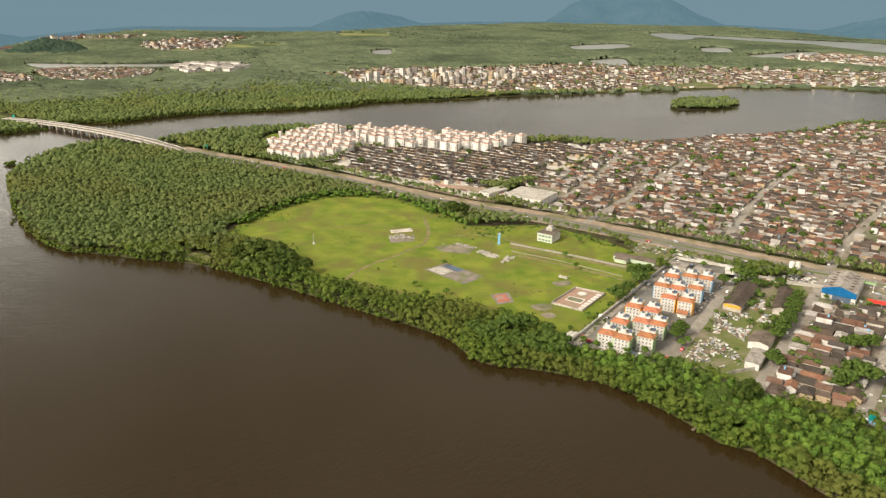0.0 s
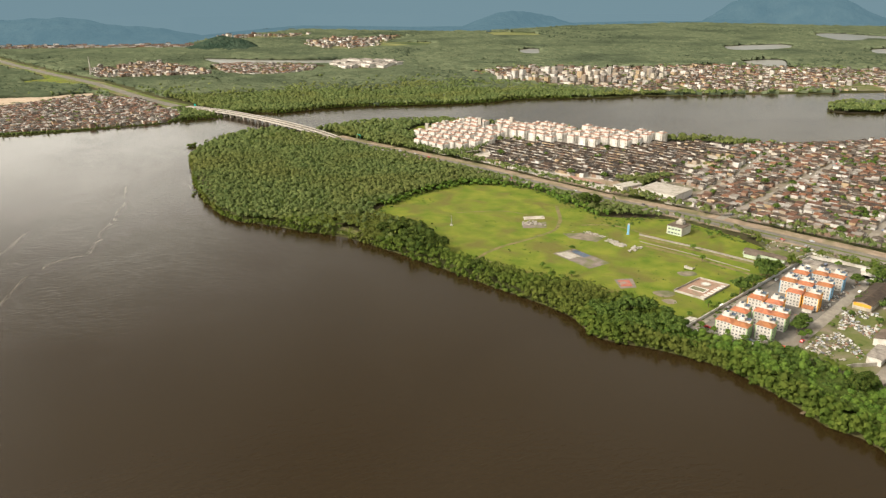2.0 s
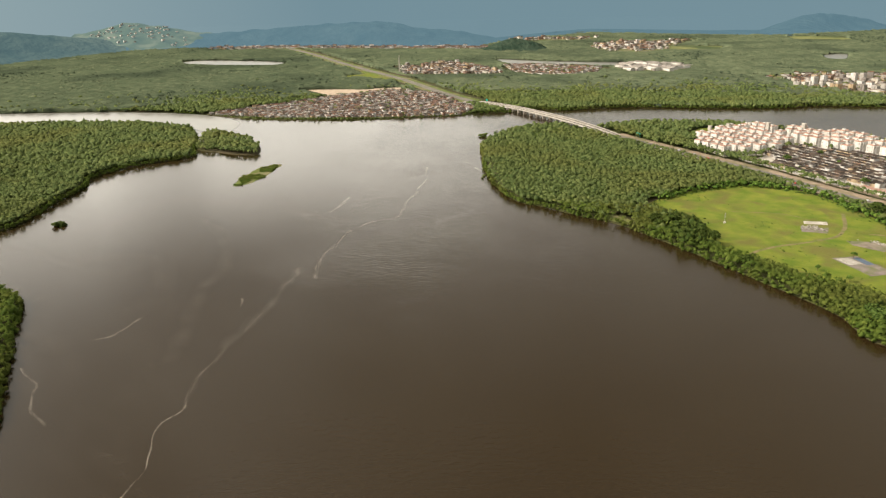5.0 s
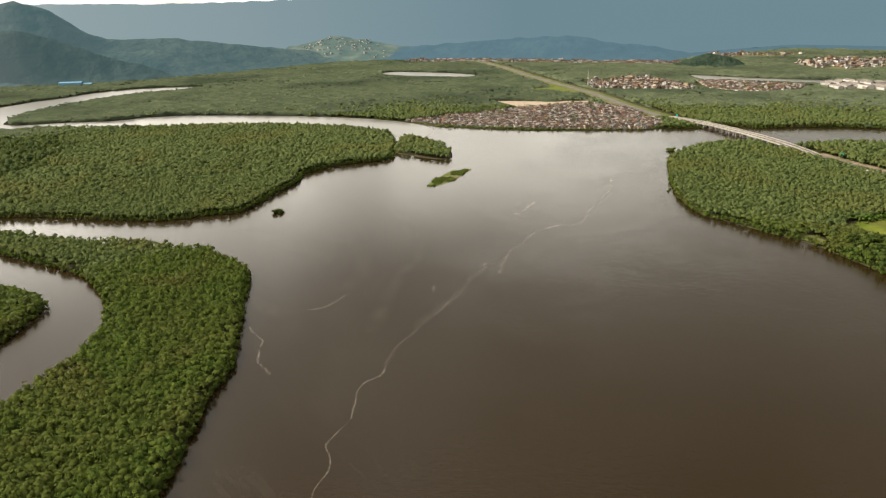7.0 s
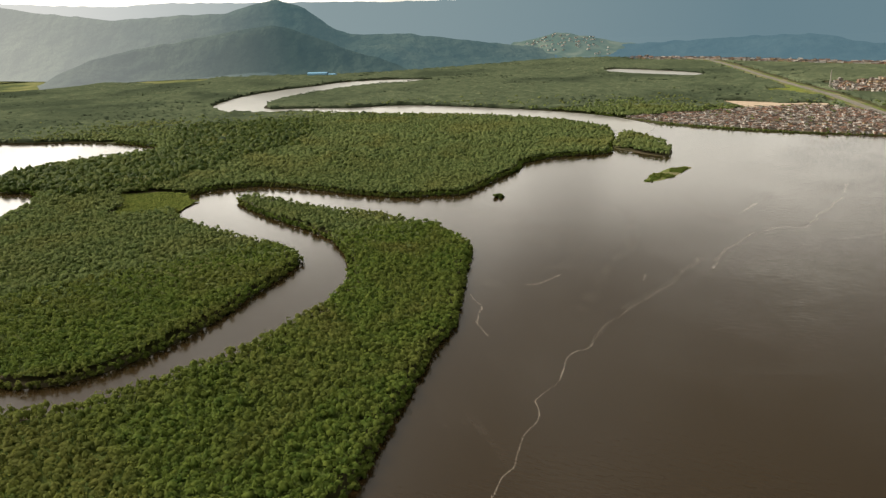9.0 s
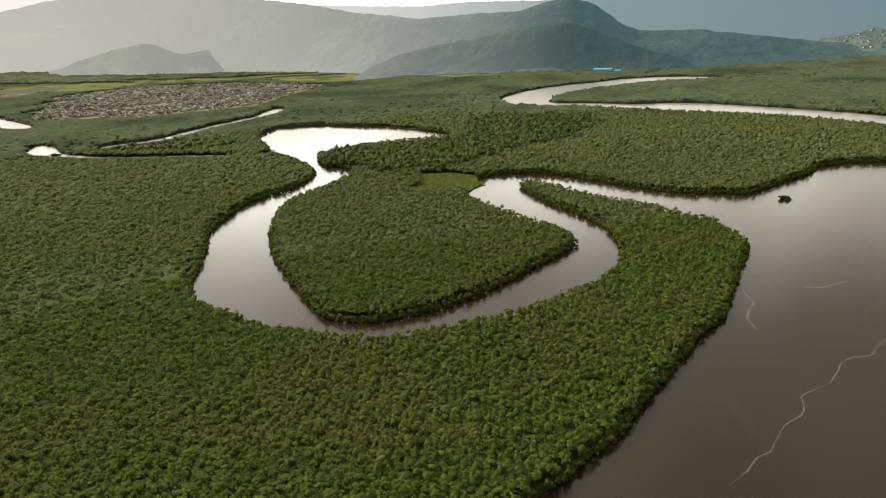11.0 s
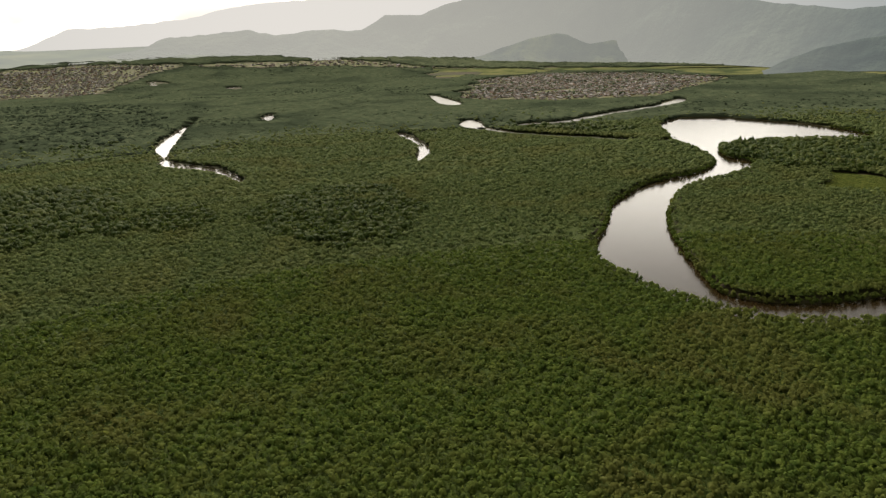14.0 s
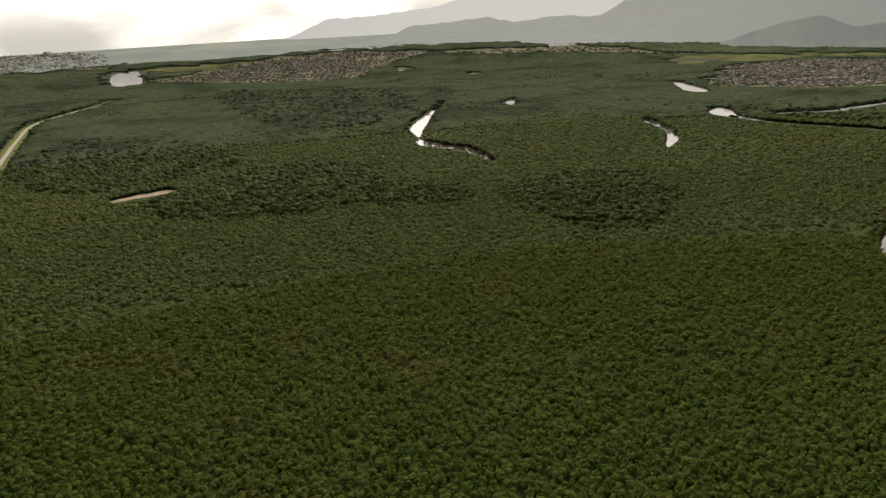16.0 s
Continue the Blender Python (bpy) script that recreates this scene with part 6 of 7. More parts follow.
# ---- bridge ----
def highway_bridge():
    line = [p for p in HIGHWAY if -875 <= p[0] <= -485]
    n = len(line)
    zs = [0.6 + 6.6 * math.sin(math.pi * i / (n - 1)) ** 0.55 for i in range(n)]
    b = tagged(new("highway_bridge"), "pale concrete highway bridge of two decks on piers over the channel", "bridge")
    p = np.array(line)
    d = np.gradient(p, axis=0)
    d /= np.linalg.norm(d, axis=1)[:, None]
    nr = np.column_stack([-d[:, 1], d[:, 0]])

    def slab(off, width, top, deep):
        g = Geo()
        v = []
        for q, m, z in zip(p, nr, zs):
            a, c = q + m * (off + width / 2), q + m * (off - width / 2)
            v += [(*a, z + top), (*c, z + top), (*c, z + top - deep), (*a, z + top - deep)]
        f = []
        for i in range(n - 1):
            for k in range(4):
                f.append((4 * i + k, 4 * i + (k + 1) % 4, 4 * i + 4 + (k + 1) % 4, 4 * i + 4 + k))
        f += [(0, 1, 2, 3), (4 * n - 1, 4 * n - 2, 4 * n - 3, 4 * n - 4)]
        return g.add(v, f)

    for off in (5.5, -5.0):
        deck = part("deck", slab(off, 8.6, 0.0, 1.3), M_PALE, b, "pale concrete deck")
        part("roadway", slab(off, 7.2, 0.03, 0.02), M_ASPHALT, deck, "grey asphalt lanes")
        for side in (-4.15, 4.15):
            part("parapet", slab(off + side, 0.3, 0.95, 0.98), M_PALE, deck)
    pier = Geo().box(0, 0, -14, 1.4, 6.6, 12.4).box(0, 0, -1.6, 1.8, 8.0, 1.0).mesh("pier", M_CONC)
    for i in range(2, n - 2, 2):
        if zs[i] < 3.2:
            continue
        for off in (5.5, -5.0):
            o = part("pier", pier, None, b)
            q = p[i] + nr[i] * off
            o.matrix_basis = pose(q[0], q[1], zs[i] - 0.2, 0, 0, math.degrees(math.atan2(d[i, 1], d[i, 0])))
    return b


highway_bridge()


# ---- trees that stand apart ----
def make_tree(seed, height, spread, material, label, name="tree"):
    r = random.Random(seed)
    t = thing(name, 0, 0, 1.0, 0, label, "tree", "trees standing apart")
    g = Geo()
    g.tube((0, 0, -0.3), (0.15, 0.1, height * 0.38), 0.035 * height, 0.024 * height, 7)
    tips = []
    for i in range(6):
        a = 2 * math.pi * i / 6 + r.uniform(-0.4, 0.4)
        q = (math.cos(a) * spread * r.uniform(0.35, 0.7), math.sin(a) * spread * r.uniform(0.35, 0.7), height * r.uniform(0.55, 0.8))
        g.tube((0.15, 0.1, height * r.uniform(0.28, 0.4)), q, 0.014 * height, 0.005 * height, 5)
        tips.append(q)
    part("trunk", g, M_BARK, t, "brown trunk and limbs")
    xs, ys, zs, ss = [], [], [], []
    for i in range(46):
        a, rr = r.uniform(0, 2 * math.pi), spread * math.sqrt(r.random()) * 0.92
        k = math.sqrt(max(0.0, 1 - (rr / spread) ** 2))
        xs.append(math.cos(a) * rr)
        ys.append(math.sin(a) * rr)
        zs.append(height * (0.5 + 0.42 * k * r.uniform(0.35, 1.0)))
        ss.append(spread * r.uniform(0.2, 0.36))
    v, f = scatter(np.array(xs), np.array(ys), np.array(zs), np.array(ss), TREE_CLUMPS, 0.8, np.random.default_rng(seed))
    part("crown", big_mesh("crown", v, f, material, False), None, t)
    return t


TREES = [make_tree(1, 12, 6.5, M_TREE, "large spreading green tree"), make_tree(2, 9, 4.2, M_TREE, "round dense green tree"),
         make_tree(3, 13, 6.0, M_DARKLEAF, "dark green broad tree", "broad_tree"), make_tree(4, 6, 2.6, M_PALM, "small bright green tree", "small_tree")]
BIG = [(185, 462), (196, 468), (173, 428), (165, 418), (175, 419), (144, 572), (-40, 438), (-30, 427), (-20, 431), (-10, 437), (0, 435), (-27, 451), (-16, 456), (-3, 453), (-48, 449), (64, 548), (54, 531), (45, 516), (71, 568), (61, 560), (-22, 442), (-36, 448), (6, 428)]
DARK = [(-187, 532), (-200, 536), (-216, 543), (-232, 554), (-247, 562), (-221, 536), (-202, 524), (-250, 551), (-240, 541), (-147, 498), (-97, 702), (102, 388), (107, 392), (-88, 700)]
ROUND = [(181, 466), (160, 412), (157, 414), (174, 436), (132, 433), (131, 438), (163, 511), (169, 524), (158, 501), (148, 484), (154, 491), (82, 469), (78, 460), (149, 560), (126, 560), (165, 527), (158, 507), (151, 488), (143, 474), (174, 543), (167, 563), (153, 561), (149, 571), (129, 441), (141, 470), (190, 420), (200, 425), (186, 428), (205, 402), (225, 430), (161, 516), (154, 498), (147, 481), (170, 535),
         (76, 843), (82, 746), (104, 848), (148, 882), (157, 759), (209, 689), (217, 683), (178, 639), (-39, 835), (-25, 813), (-211, 949), (-111, 968), (299, 994), (131, 684), (-233, 888), (-132, 819), (-93, 813), (100, 812), (169, 752), (239, 664)]
SMALL = [(84, 456), (78, 472), (80, 452), (135, 563), (84, 468), (20, 446), (28, 443), (36, 440), (46, 436), (56, 436), (24, 484), (12, 462), (-85, 566), (18, 575), (-75, 510), (10, 600),
         (-100, 520), (30, 650), (22, 640), (118, 596), (90, 590)]
tr = random.Random(77)
for model, spots in zip((TREES[0], TREES[2], TREES[1], TREES[3]), (BIG, DARK, ROUND, SMALL)):
    for i, (x, y) in enumerate(spots):
        k = tr.uniform(0.8, 1.15)
        m = pose(x, y, 1.0, 0, 0, tr.uniform(0, 360))
        if i:
            copy_thing(model, m @ Matrix.Diagonal((k, k, k * tr.uniform(0.9, 1.1), 1)))
        else:
            model.matrix_basis = m


def bush(x, y, z, size, count, name, label, material, seed, flat=0.7):
    r = np.random.default_rng(seed)
    a, q = r.uniform(0, 2 * np.pi, count), np.sqrt(r.random(count)) * size
    v, f = scatter(x + np.cos(a) * q, y + np.sin(a) * q, np.full(count, z) + r.uniform(0, size * 0.6, count), r.uniform(0.25, 0.5, count) * size, TREE_CLUMPS, flat, r)
    return tagged(new(name, big_mesh(name, v, f, material)), label, "bush")


bush(-713, 217, 0.0, 5.5, 22, "mangrove_bush", "lone round mangrove standing in the water", M_DARKLEAF, 3)
bush(-649, 820, 0.0, 6.0, 22, "mangrove_bush", "mangrove clump standing in the water", M_LEAF, 4)
for i, (x, y) in enumerate([(-656, 862), (-655, 877), (-655, 891), (-498, 621), (-492, 612)]):
    bush(x, y, 0.0, 2.4, 9, "mangrove_bush", "small mangrove sapling in the water", M_LEAF, 10 + i)


def floating_island():
    r = np.random.default_rng(8)
    line = smooth_line([(-701, 412), (-732, 446), (-756, 488), (-750, 518), (-722, 482), (-705, 446)], step=6, wiggle=5)
    g = Geo().add([(x, y, 0.12) for x, y in line], [tuple(range(len(line)))])
    x, y = r.uniform(-760, -698, 2600), r.uniform(408, 520, 2600)
    k = inside(line, x, y) & (patchy(x, y, 7, 3) + 0.6 * patchy(x, y, 3, 5) > -0.05)
    v, f = scatter(x[k], y[k], np.full(k.sum(), 0.3), r.uniform(0.6, 2.3, k.sum()), FRINGE, 0.8, r)
    isl = tagged(new("floating_island"), "low raft of bright green floating plants on the lagoon", "island")
    part("mat", g, M_GRASS2, isl)
    tagged(part("foliage", big_mesh("foliage", v, f, M_LEAF), None, isl), kind="stuff")


floating_island()

# reeds and low scrub of the glade
gr = np.random.default_rng(14)
x, y = gr.uniform(-950, -790, 5200), gr.uniform(-240, -100, 5200)
k = inside(GLADE, x + 9 * patchy(x, y, 9, 2), y + 9 * patchy(x, y, 8, 6))
v, f = scatter(x[k], y[k], np.full(k.sum(), 1.2), gr.uniform(0.7, 2.3, k.sum()) ** 1.2, MID_CROWNS, 0.8, gr)
structure("glade_scrub", big_mesh("glade_scrub", v, f, M_REED, False), None, "low yellow-green scrub of a glade in the mangroves", "shrubs", "stuff")

# low shrubs in the meadow and at its edge
sr = np.random.default_rng(31)
x, y = sr.uniform(-290, 85, 9000), sr.uniform(430, 760, 9000)
edge = near_line(MEADOW + MEADOW[:1], x, y, None)
thicket = inside([(-112, 704), (-94, 700), (-80, 660), (-66, 643), (-47, 650), (-33, 675), (-17, 685), (-34, 703), (-60, 709), (-90, 723)], x, y)
k = inside(MEADOW, x, y) & (sr.random(9000) < np.where(thicket, 0.9, 0) + np.where(edge < 9, 0.8, np.where(patchy(x, y, 16, 5) > 0.5, 0.3, np.where(x > -120, 0.09, 0.015))))
v, f = scatter(x[k], y[k], np.full(k.sum(), 1.0), sr.uniform(0.4, 1.5, k.sum()) * np.where((edge[k] < 9) | thicket[k], 1.5, 0.8), FRINGE, 0.8, sr)
structure("meadow_shrubs", big_mesh("meadow_shrubs", v, f, M_TREE), None, "low shrubs and tall weeds in the grass", "shrubs", "stuff")
# young broadleaf trees along the field's edge against the mangroves
x, y = sr.uniform(-296, -70, 5200), sr.uniform(596, 770, 5200)
edge = near_line(MEADOW + MEADOW[:1], x, y, None)
k = (edge < 7 + 5 * patchy(x, y, 21, 4)) & (y > 640 - 0.2 * (x + 286)) & (sr.random(5200) < 0.55)
v, f = scatter(x[k], y[k], sr.uniform(2.2, 6.4, k.sum()), sr.uniform(1.6, 3.2, k.sum()), FRINGE, 0.95, sr)
structure("meadow_edge_trees", big_mesh("meadow_edge_trees", v, f, M_PALM), None, "fresh green young trees along the field's edge", "trees", "stuff")
x, y = sr.uniform(-300, 420, 16000), sr.uniform(330, 1060, 16000)
k = (inside(YARDS, x, y) & (patchy(x, y, 9, 8) > 0.2)) | (near_line(HIGHWAY, x, y, 30) & ~near_line(HIGHWAY, x, y, 21) & (y < 1000) & (y - 931 + 0.4726 * (x + 495) < 0) & (sr.random(16000) < 0.5) & (patchy(x, y, 30, 2) > -0.1)) \
    | (inside(TOWN, x, y) & (patchy(x, y, 11, 9) > 0.62)) | (inside(LOWTOWN, x, y) & (patchy(x, y, 9, 4) > 0.5))
for st in STREETS:
    k &= ~near_line(st, x, y, 6)
v, f = scatter(x[k], y[k], np.full(k.sum(), 1.0), sr.uniform(0.6, 2.2, k.sum()), MID_CROWNS, 0.9, sr)
structure("town_shrubs", big_mesh("town_shrubs", v, f, M_TREE), None, "green shrubs and garden trees between houses", "shrubs", "stuff")


# garden and street trees of the towns
def town_trees(name, polys, count, size, templates, material, seed, clumps=2, gap=0.1):
    r = np.random.default_rng(seed)
    xs, ys = [], []
    for poly in polys:
        p = np.array(poly)
        x, y = r.uniform(p[:, 0].min(), p[:, 0].max(), count * 3), r.uniform(p[:, 1].min(), p[:, 1].max(), count * 3)
        k = inside(poly, x, y) & (patchy(x, y, 31, seed) + 0.8 * patchy(x, y, 9, seed + 1) + r.normal(0, 0.5, len(x)) > gap) & ~near_line(HIGHWAY, x, y, 18)
        for st in STREETS:
            k &= ~near_line(st, x, y, 4.5)
        xs.append(x[k][:count])
        ys.append(y[k][:count])
    x, y = np.repeat(np.concatenate(xs), clumps), np.repeat(np.concatenate(ys), clumps)
    s = size * np.repeat(r.uniform(0.55, 1.3, len(x) // clumps), clumps) * r.uniform(0.7, 1.1, len(x))
    x, y = x + r.normal(0, 0.55, len(x)) * s, y + r.normal(0, 0.55, len(x)) * s
    v, f = scatter(x, y, ground_z(x, y) + 1.2 + s * r.uniform(0.5, 1.2, len(x)), s, templates, 1.0, r)
    structure(name, big_mesh(name, v, f, material, False), None, "leafy green garden trees among the houses", "trees", "stuff")


town_trees("garden_trees", [TOWN], 620, 2.7, FRINGE, M_TREE, 51, 3, 0.2)
town_trees("garden_trees", [LOWTOWN, YARDS], 130, 2.3, FRINGE, M_TREE, 52, 3, 0.1)
town_trees("garden_trees", [ROADSIDE], 26, 2.0, FRINGE, M_TREE, 57, 3, 0.1)
town_trees("garden_trees", [DARKTOWN, WHITETOWN], 60, 2.4, FRINGE, M_TREE, 53, 2, 0.3)
town_trees("far_town_trees", [FARTOWN], 900, 6.0, FAR_CROWNS, M_MIDLEAF, 54, 1, 0.1)
town_trees("far_town_trees", [HARBOUR, HILLTOWN, MILLTOWN, RIVERTOWN], 120, 4.5, FAR_CROWNS, M_MIDLEAF, 55, 1, 0.1)
town_trees("far_town_trees", [WESTTOWN, SOUTHTOWN, COASTTOWN, FOOTTOWN], 700, 7.0, FAR_CROWNS, M_CANOPY, 56, 1, 0.1)


# ---- meadow: courts, pool, slabs, buildings ----
def slab(name, pts, lift, material, label, category):
    return sheet(name, pts, lift, material, label, category, 60)


slab("pavement_court", [(-99, 556), (-84, 573), (-51, 549), (-65, 531)], 0.3, M_COURT, "worn grey sports court in the grass", "court")
slab("pavement_court", [(-96, 556), (-88, 565), (-76, 556), (-84, 547)], 0.36, M_PALE, "pale worn court panel", "court")
slab("pavement_court", [(-86, 566), (-82, 570), (-68, 560), (-73, 555)], 0.36, M_TANK, "faded blue court panel", "court")
slab("pavement_court", [(-44, 515), (-31, 521), (-26, 504), (-37, 498)], 0.3, M_COURT, "grey margin of a red court", "court")
slab("pavement_court", [(-41, 513), (-33, 517), (-29, 506), (-37, 502)], 0.36, M_COURTRED, "faded red sports court", "court")
slab("pavement_slab", [(-146, 648), (-128, 657), (-125, 648), (-143, 639)], 0.24, M_CONC, "broken pale foundation slab in the grass", "slab")
slab("pavement_slab", [(-143, 630), (-122, 639), (-118, 622), (-138, 614)], 0.22, M_COURT, "worn reddish-grey slab in the grass", "slab")
slab("pavement_slab", [(-101, 610), (-76, 622), (-64, 612), (-69, 597), (-93, 600)], 0.22, M_EARTH, "bare foundation patch", "slab")
for pts in ([(-15, 500), (-4, 506), (2, 500), (-6, 492)], [(-8, 486), (0, 490), (3, 484), (-3, 480)], [(0, 545), (12, 552), (16, 545), (6, 538)]):
    slab("ground_bare", smooth_line(pts, step=3, wiggle=1.5), 0.16, M_EARTH, "bare earth patch in the grass", "ground")
for line, w in (([(-154, 524), (-152, 539), (-142, 561), (-125, 587), (-110, 618), (-111, 648), (-123, 694)], 3.4), ([(-150, 523), (-121, 511), (-99, 498), (-70, 497)], 4.0), ([(-210, 640), (-170, 660), (-143, 655)], 1.6), ([(-34, 603), (10, 584), (53, 560)], 4.0), ([(-36, 622), (10, 604), (60, 582)], 5.0), ([(-90, 640), (-60, 648), (-20, 625)], 2.5)):
    structure("road_track", ribbon(smooth_line(line, False, 8, 1.0), w, 0.14), M_TRACK, "worn track through the grass", "road")


def rubble(name, poly, count, size, material, label, seed, z=1.2):
    r = np.random.default_rng(seed)
    p = np.array(poly)
    g, n = Geo(), 0
    while n < count:
        x, y = r.uniform(p[:, 0].min(), p[:, 0].max()), r.uniform(p[:, 1].min(), p[:, 1].max())
        if inside(poly, [x], [y])[0] and patchy(np.array([x]), np.array([y]), 5.0, seed)[0] > -0.35:
            s = size * r.uniform(0.35, 1.2)
            g.box(x, y, z + r.uniform(0, 0.8) - 0.3, s, s * r.uniform(0.3, 1.0), s * r.uniform(0.2, 0.6), r.uniform(0, 3.1))
            n += 1
    structure(name, g, material, label, "debris", "stuff")


rubble("rubble", [(-68, 607), (-63, 611), (-43, 595), (-48, 589)], 230, 1.5, M_PALE, "heap of pale broken concrete", 4)
rubble("rubble", [(-41, 580), (-38, 596), (-30, 595), (-38, 578)], 70, 1.6, M_PALE, "heap of pale broken concrete", 14)
rubble("rubble", [(-95, 618), (-80, 622), (-62, 613), (-66, 610), (-84, 618)], 90, 1.0, M_PALE, "heap of pale broken concrete", 15)
rubble("rubble", [(-143, 633), (-122, 639), (-120, 628), (-141, 623)], 90, 1.5, M_PALE, "heap of pale broken concrete", 5)
rubble("scrap_heap", [(110, 507), (134, 510), (133, 494), (121, 466), (104, 474)], 380, 1.5, M_SCRAP, "scrap yard piles of mixed pale junk", 6)
rubble("scrap_heap", [(80, 440), (98, 474), (108, 462), (115, 440), (106, 428), (88, 428)], 300, 1.4, M_SCRAP, "scrap yard piles of mixed pale junk", 16)
rubble("scrap_heap", [(138, 521), (148, 536), (153, 529), (143, 514)], 60, 2.4, M_SCRAP, "white wrecks in a row", 7)
rubble("scrap_heap", [(134, 575), (170, 586), (200, 590), (196, 577), (160, 574)], 260, 2.2, M_SCRAP, "building materials in a depot yard", 8)
rubble("scrap_heap", [(136, 500), (144, 512), (149, 508), (142, 494)], 50, 2.0, M_SCRAP, "red and white scrap", 9)
rubble("yard_clutter", [(14, 441), (66, 424), (70, 432), (20, 450)], 120, 1.5, M_SCRAP, "clutter, planks and bins before the blocks", 17)
rubble("yard_clutter", [(66, 470), (84, 505), (90, 503), (74, 466)], 80, 1.4, M_SCRAP, "clutter, planks and bins beside the blocks", 18)
rubble("yard_clutter", [(92, 505), (130, 572), (134, 570), (98, 503)], 90, 1.4, M_SCRAP, "clutter, planks and bins beside the street", 19)


rubble("yard_clutter", TOWN, 1500, 2.6, M_SCRAP, "sheds, tanks and clutter in the back yards", 41)
rubble("yard_clutter", LOWTOWN, 420, 2.0, M_SCRAP, "sheds, tanks and clutter in the back yards", 42)


rubble("yard_clutter", ROADSIDE, 110, 2.0, M_SCRAP, "stacked materials on lots beside the highway", 43)


def wall_run(name, line, height, thick, material, label):
    g = Geo()
    for (x0, y0), (x1, y1) in zip(line[:-1], line[1:]):
        g.box((x0 + x1) / 2, (y0 + y1) / 2, 0.9, math.hypot(x1 - x0, y1 - y0), thick, height + 0.2, math.atan2(y1 - y0, x1 - x0))
        g.box((x0 + x1) / 2, (y0 + y1) / 2, 1.1 + height, math.hypot(x1 - x0, y1 - y0), thick + 0.16, 0.14, math.atan2(y1 - y0, x1 - x0))
        k = max(1, int(math.hypot(x1 - x0, y1 - y0) / 6))
        for i in range(k + 1):
            g.box(x0 + (x1 - x0) * i / k, y0 + (y1 - y0) * i / k, 0.9, thick + 0.22, thick + 0.22, height + 0.5, math.atan2(y1 - y0, x1 - x0))
    structure(name, g, material, label, "wall")


wall_run("wall_estate", [(7, 436), (79, 575), (100, 614), (140, 600)], 2.2, 0.3, M_WHITE, "white boundary wall of the estate")
wall_run("wall_shore", [(7, 436), (40, 427), (66, 422)], 2.0, 0.3, M_PALE, "pale wall along the shore")
wall_run("wall_yard", [(72, 425), (95, 414), (105, 422), (120, 429)], 2.2, 0.3, M_PALE, "pale plastered yard wall")
wall_run("wall_meadow", [(-36, 627), (10, 609), (52, 589), (75, 580)], 1.5, 0.25, M_STREET, "long pale garden wall in the meadow")
wall_run("wall_ditch", [(-34, 610), (10, 591), (53, 567)], 0.4, 0.3, M_STREET, "low pale kerb wall in the grass")
wall_run("wall_lot", [(76, 586), (102, 624), (138, 600)], 1.8, 0.3, M_WHITE, "white wall round a car park")
wall_run("wall_highway", [(-287, 875), (-230, 845), (-177, 816), (-150, 800)], 2.6, 0.4, M_WHITE, "white wall along the highway")
wall_run("wall_depot", [(134, 590), (175, 572), (205, 566)], 2.6, 0.3, M_PALE, "weathered depot wall")


def pool_court():
    p = tagged(new("pool_court"), "walled brown terrace with an empty rectangular pool and a round pool", "pool")
    a, bq, c, d = Vector((0, 506)), Vector((17, 537)), Vector((38, 529)), Vector((21, 496))
    part("terrace", Geo().add([(*a, 1.4), (*d, 1.4), (*c, 1.4), (*bq, 1.4), (*a, 0.8), (*d, 0.8), (*c, 0.8), (*bq, 0.8)], [(0, 1, 2, 3), (0, 4, 5, 1), (1, 5, 6, 2), (2, 6, 7, 3), (3, 7, 4, 0)]), M_PAVER, p, "brown tiled terrace")

    def at(u, v):
        q = a.lerp(d, u)
        w = bq.lerp(c, u)
        return q.lerp(w, v)

    for q0, q1 in ((a, bq), (bq, c), (c, d), (d, a)):
        m, l = (q0 + q1) / 2, (q1 - q0)
        part("wall", Geo().box(m.x, m.y, 0.9, l.length + 0.3, 0.35, 1.7, math.atan2(l.y, l.x)), M_PALE, p)
    turn = math.atan2((d - a).y, (d - a).x)
    m = at(0.45, 0.42)
    part("basin", Geo().box(m.x, m.y, 1.41, 11.5, 7.0, 0.06, turn), M_BASIN, p, "grey-green empty basin")
    for dx, dy, lx, ly in ((0, 3.7, 12.2, 0.7), (0, -3.7, 12.2, 0.7), (5.9, 0, 0.7, 6.6), (-5.9, 0, 0.7, 6.6)):
        c_, s_ = math.cos(turn), math.sin(turn)
        part("coping", Geo().box(m.x + dx * c_ - dy * s_, m.y + dx * s_ + dy * c_, 1.41, lx, ly, 0.3, turn), M_WHITE, p)
    m = at(0.4, 0.78)
    part("round_basin", Geo().tube((m.x, m.y, 1.3), (m.x, m.y, 1.75), 3.6, 3.6, 24), M_PALE, p)
    part("round_water", Geo().tube((m.x, m.y, 1.7), (m.x, m.y, 1.78), 2.7, 2.7, 24), M_WHITE, p)
    for i in range(7):
        m = at(0.9, 0.1 + i * 0.13)
        part("pad", Geo().box(m.x, m.y, 1.4, 4.2, 2.6, 0.5, turn), M_WHITE, p, "white concrete pad")


pool_court()


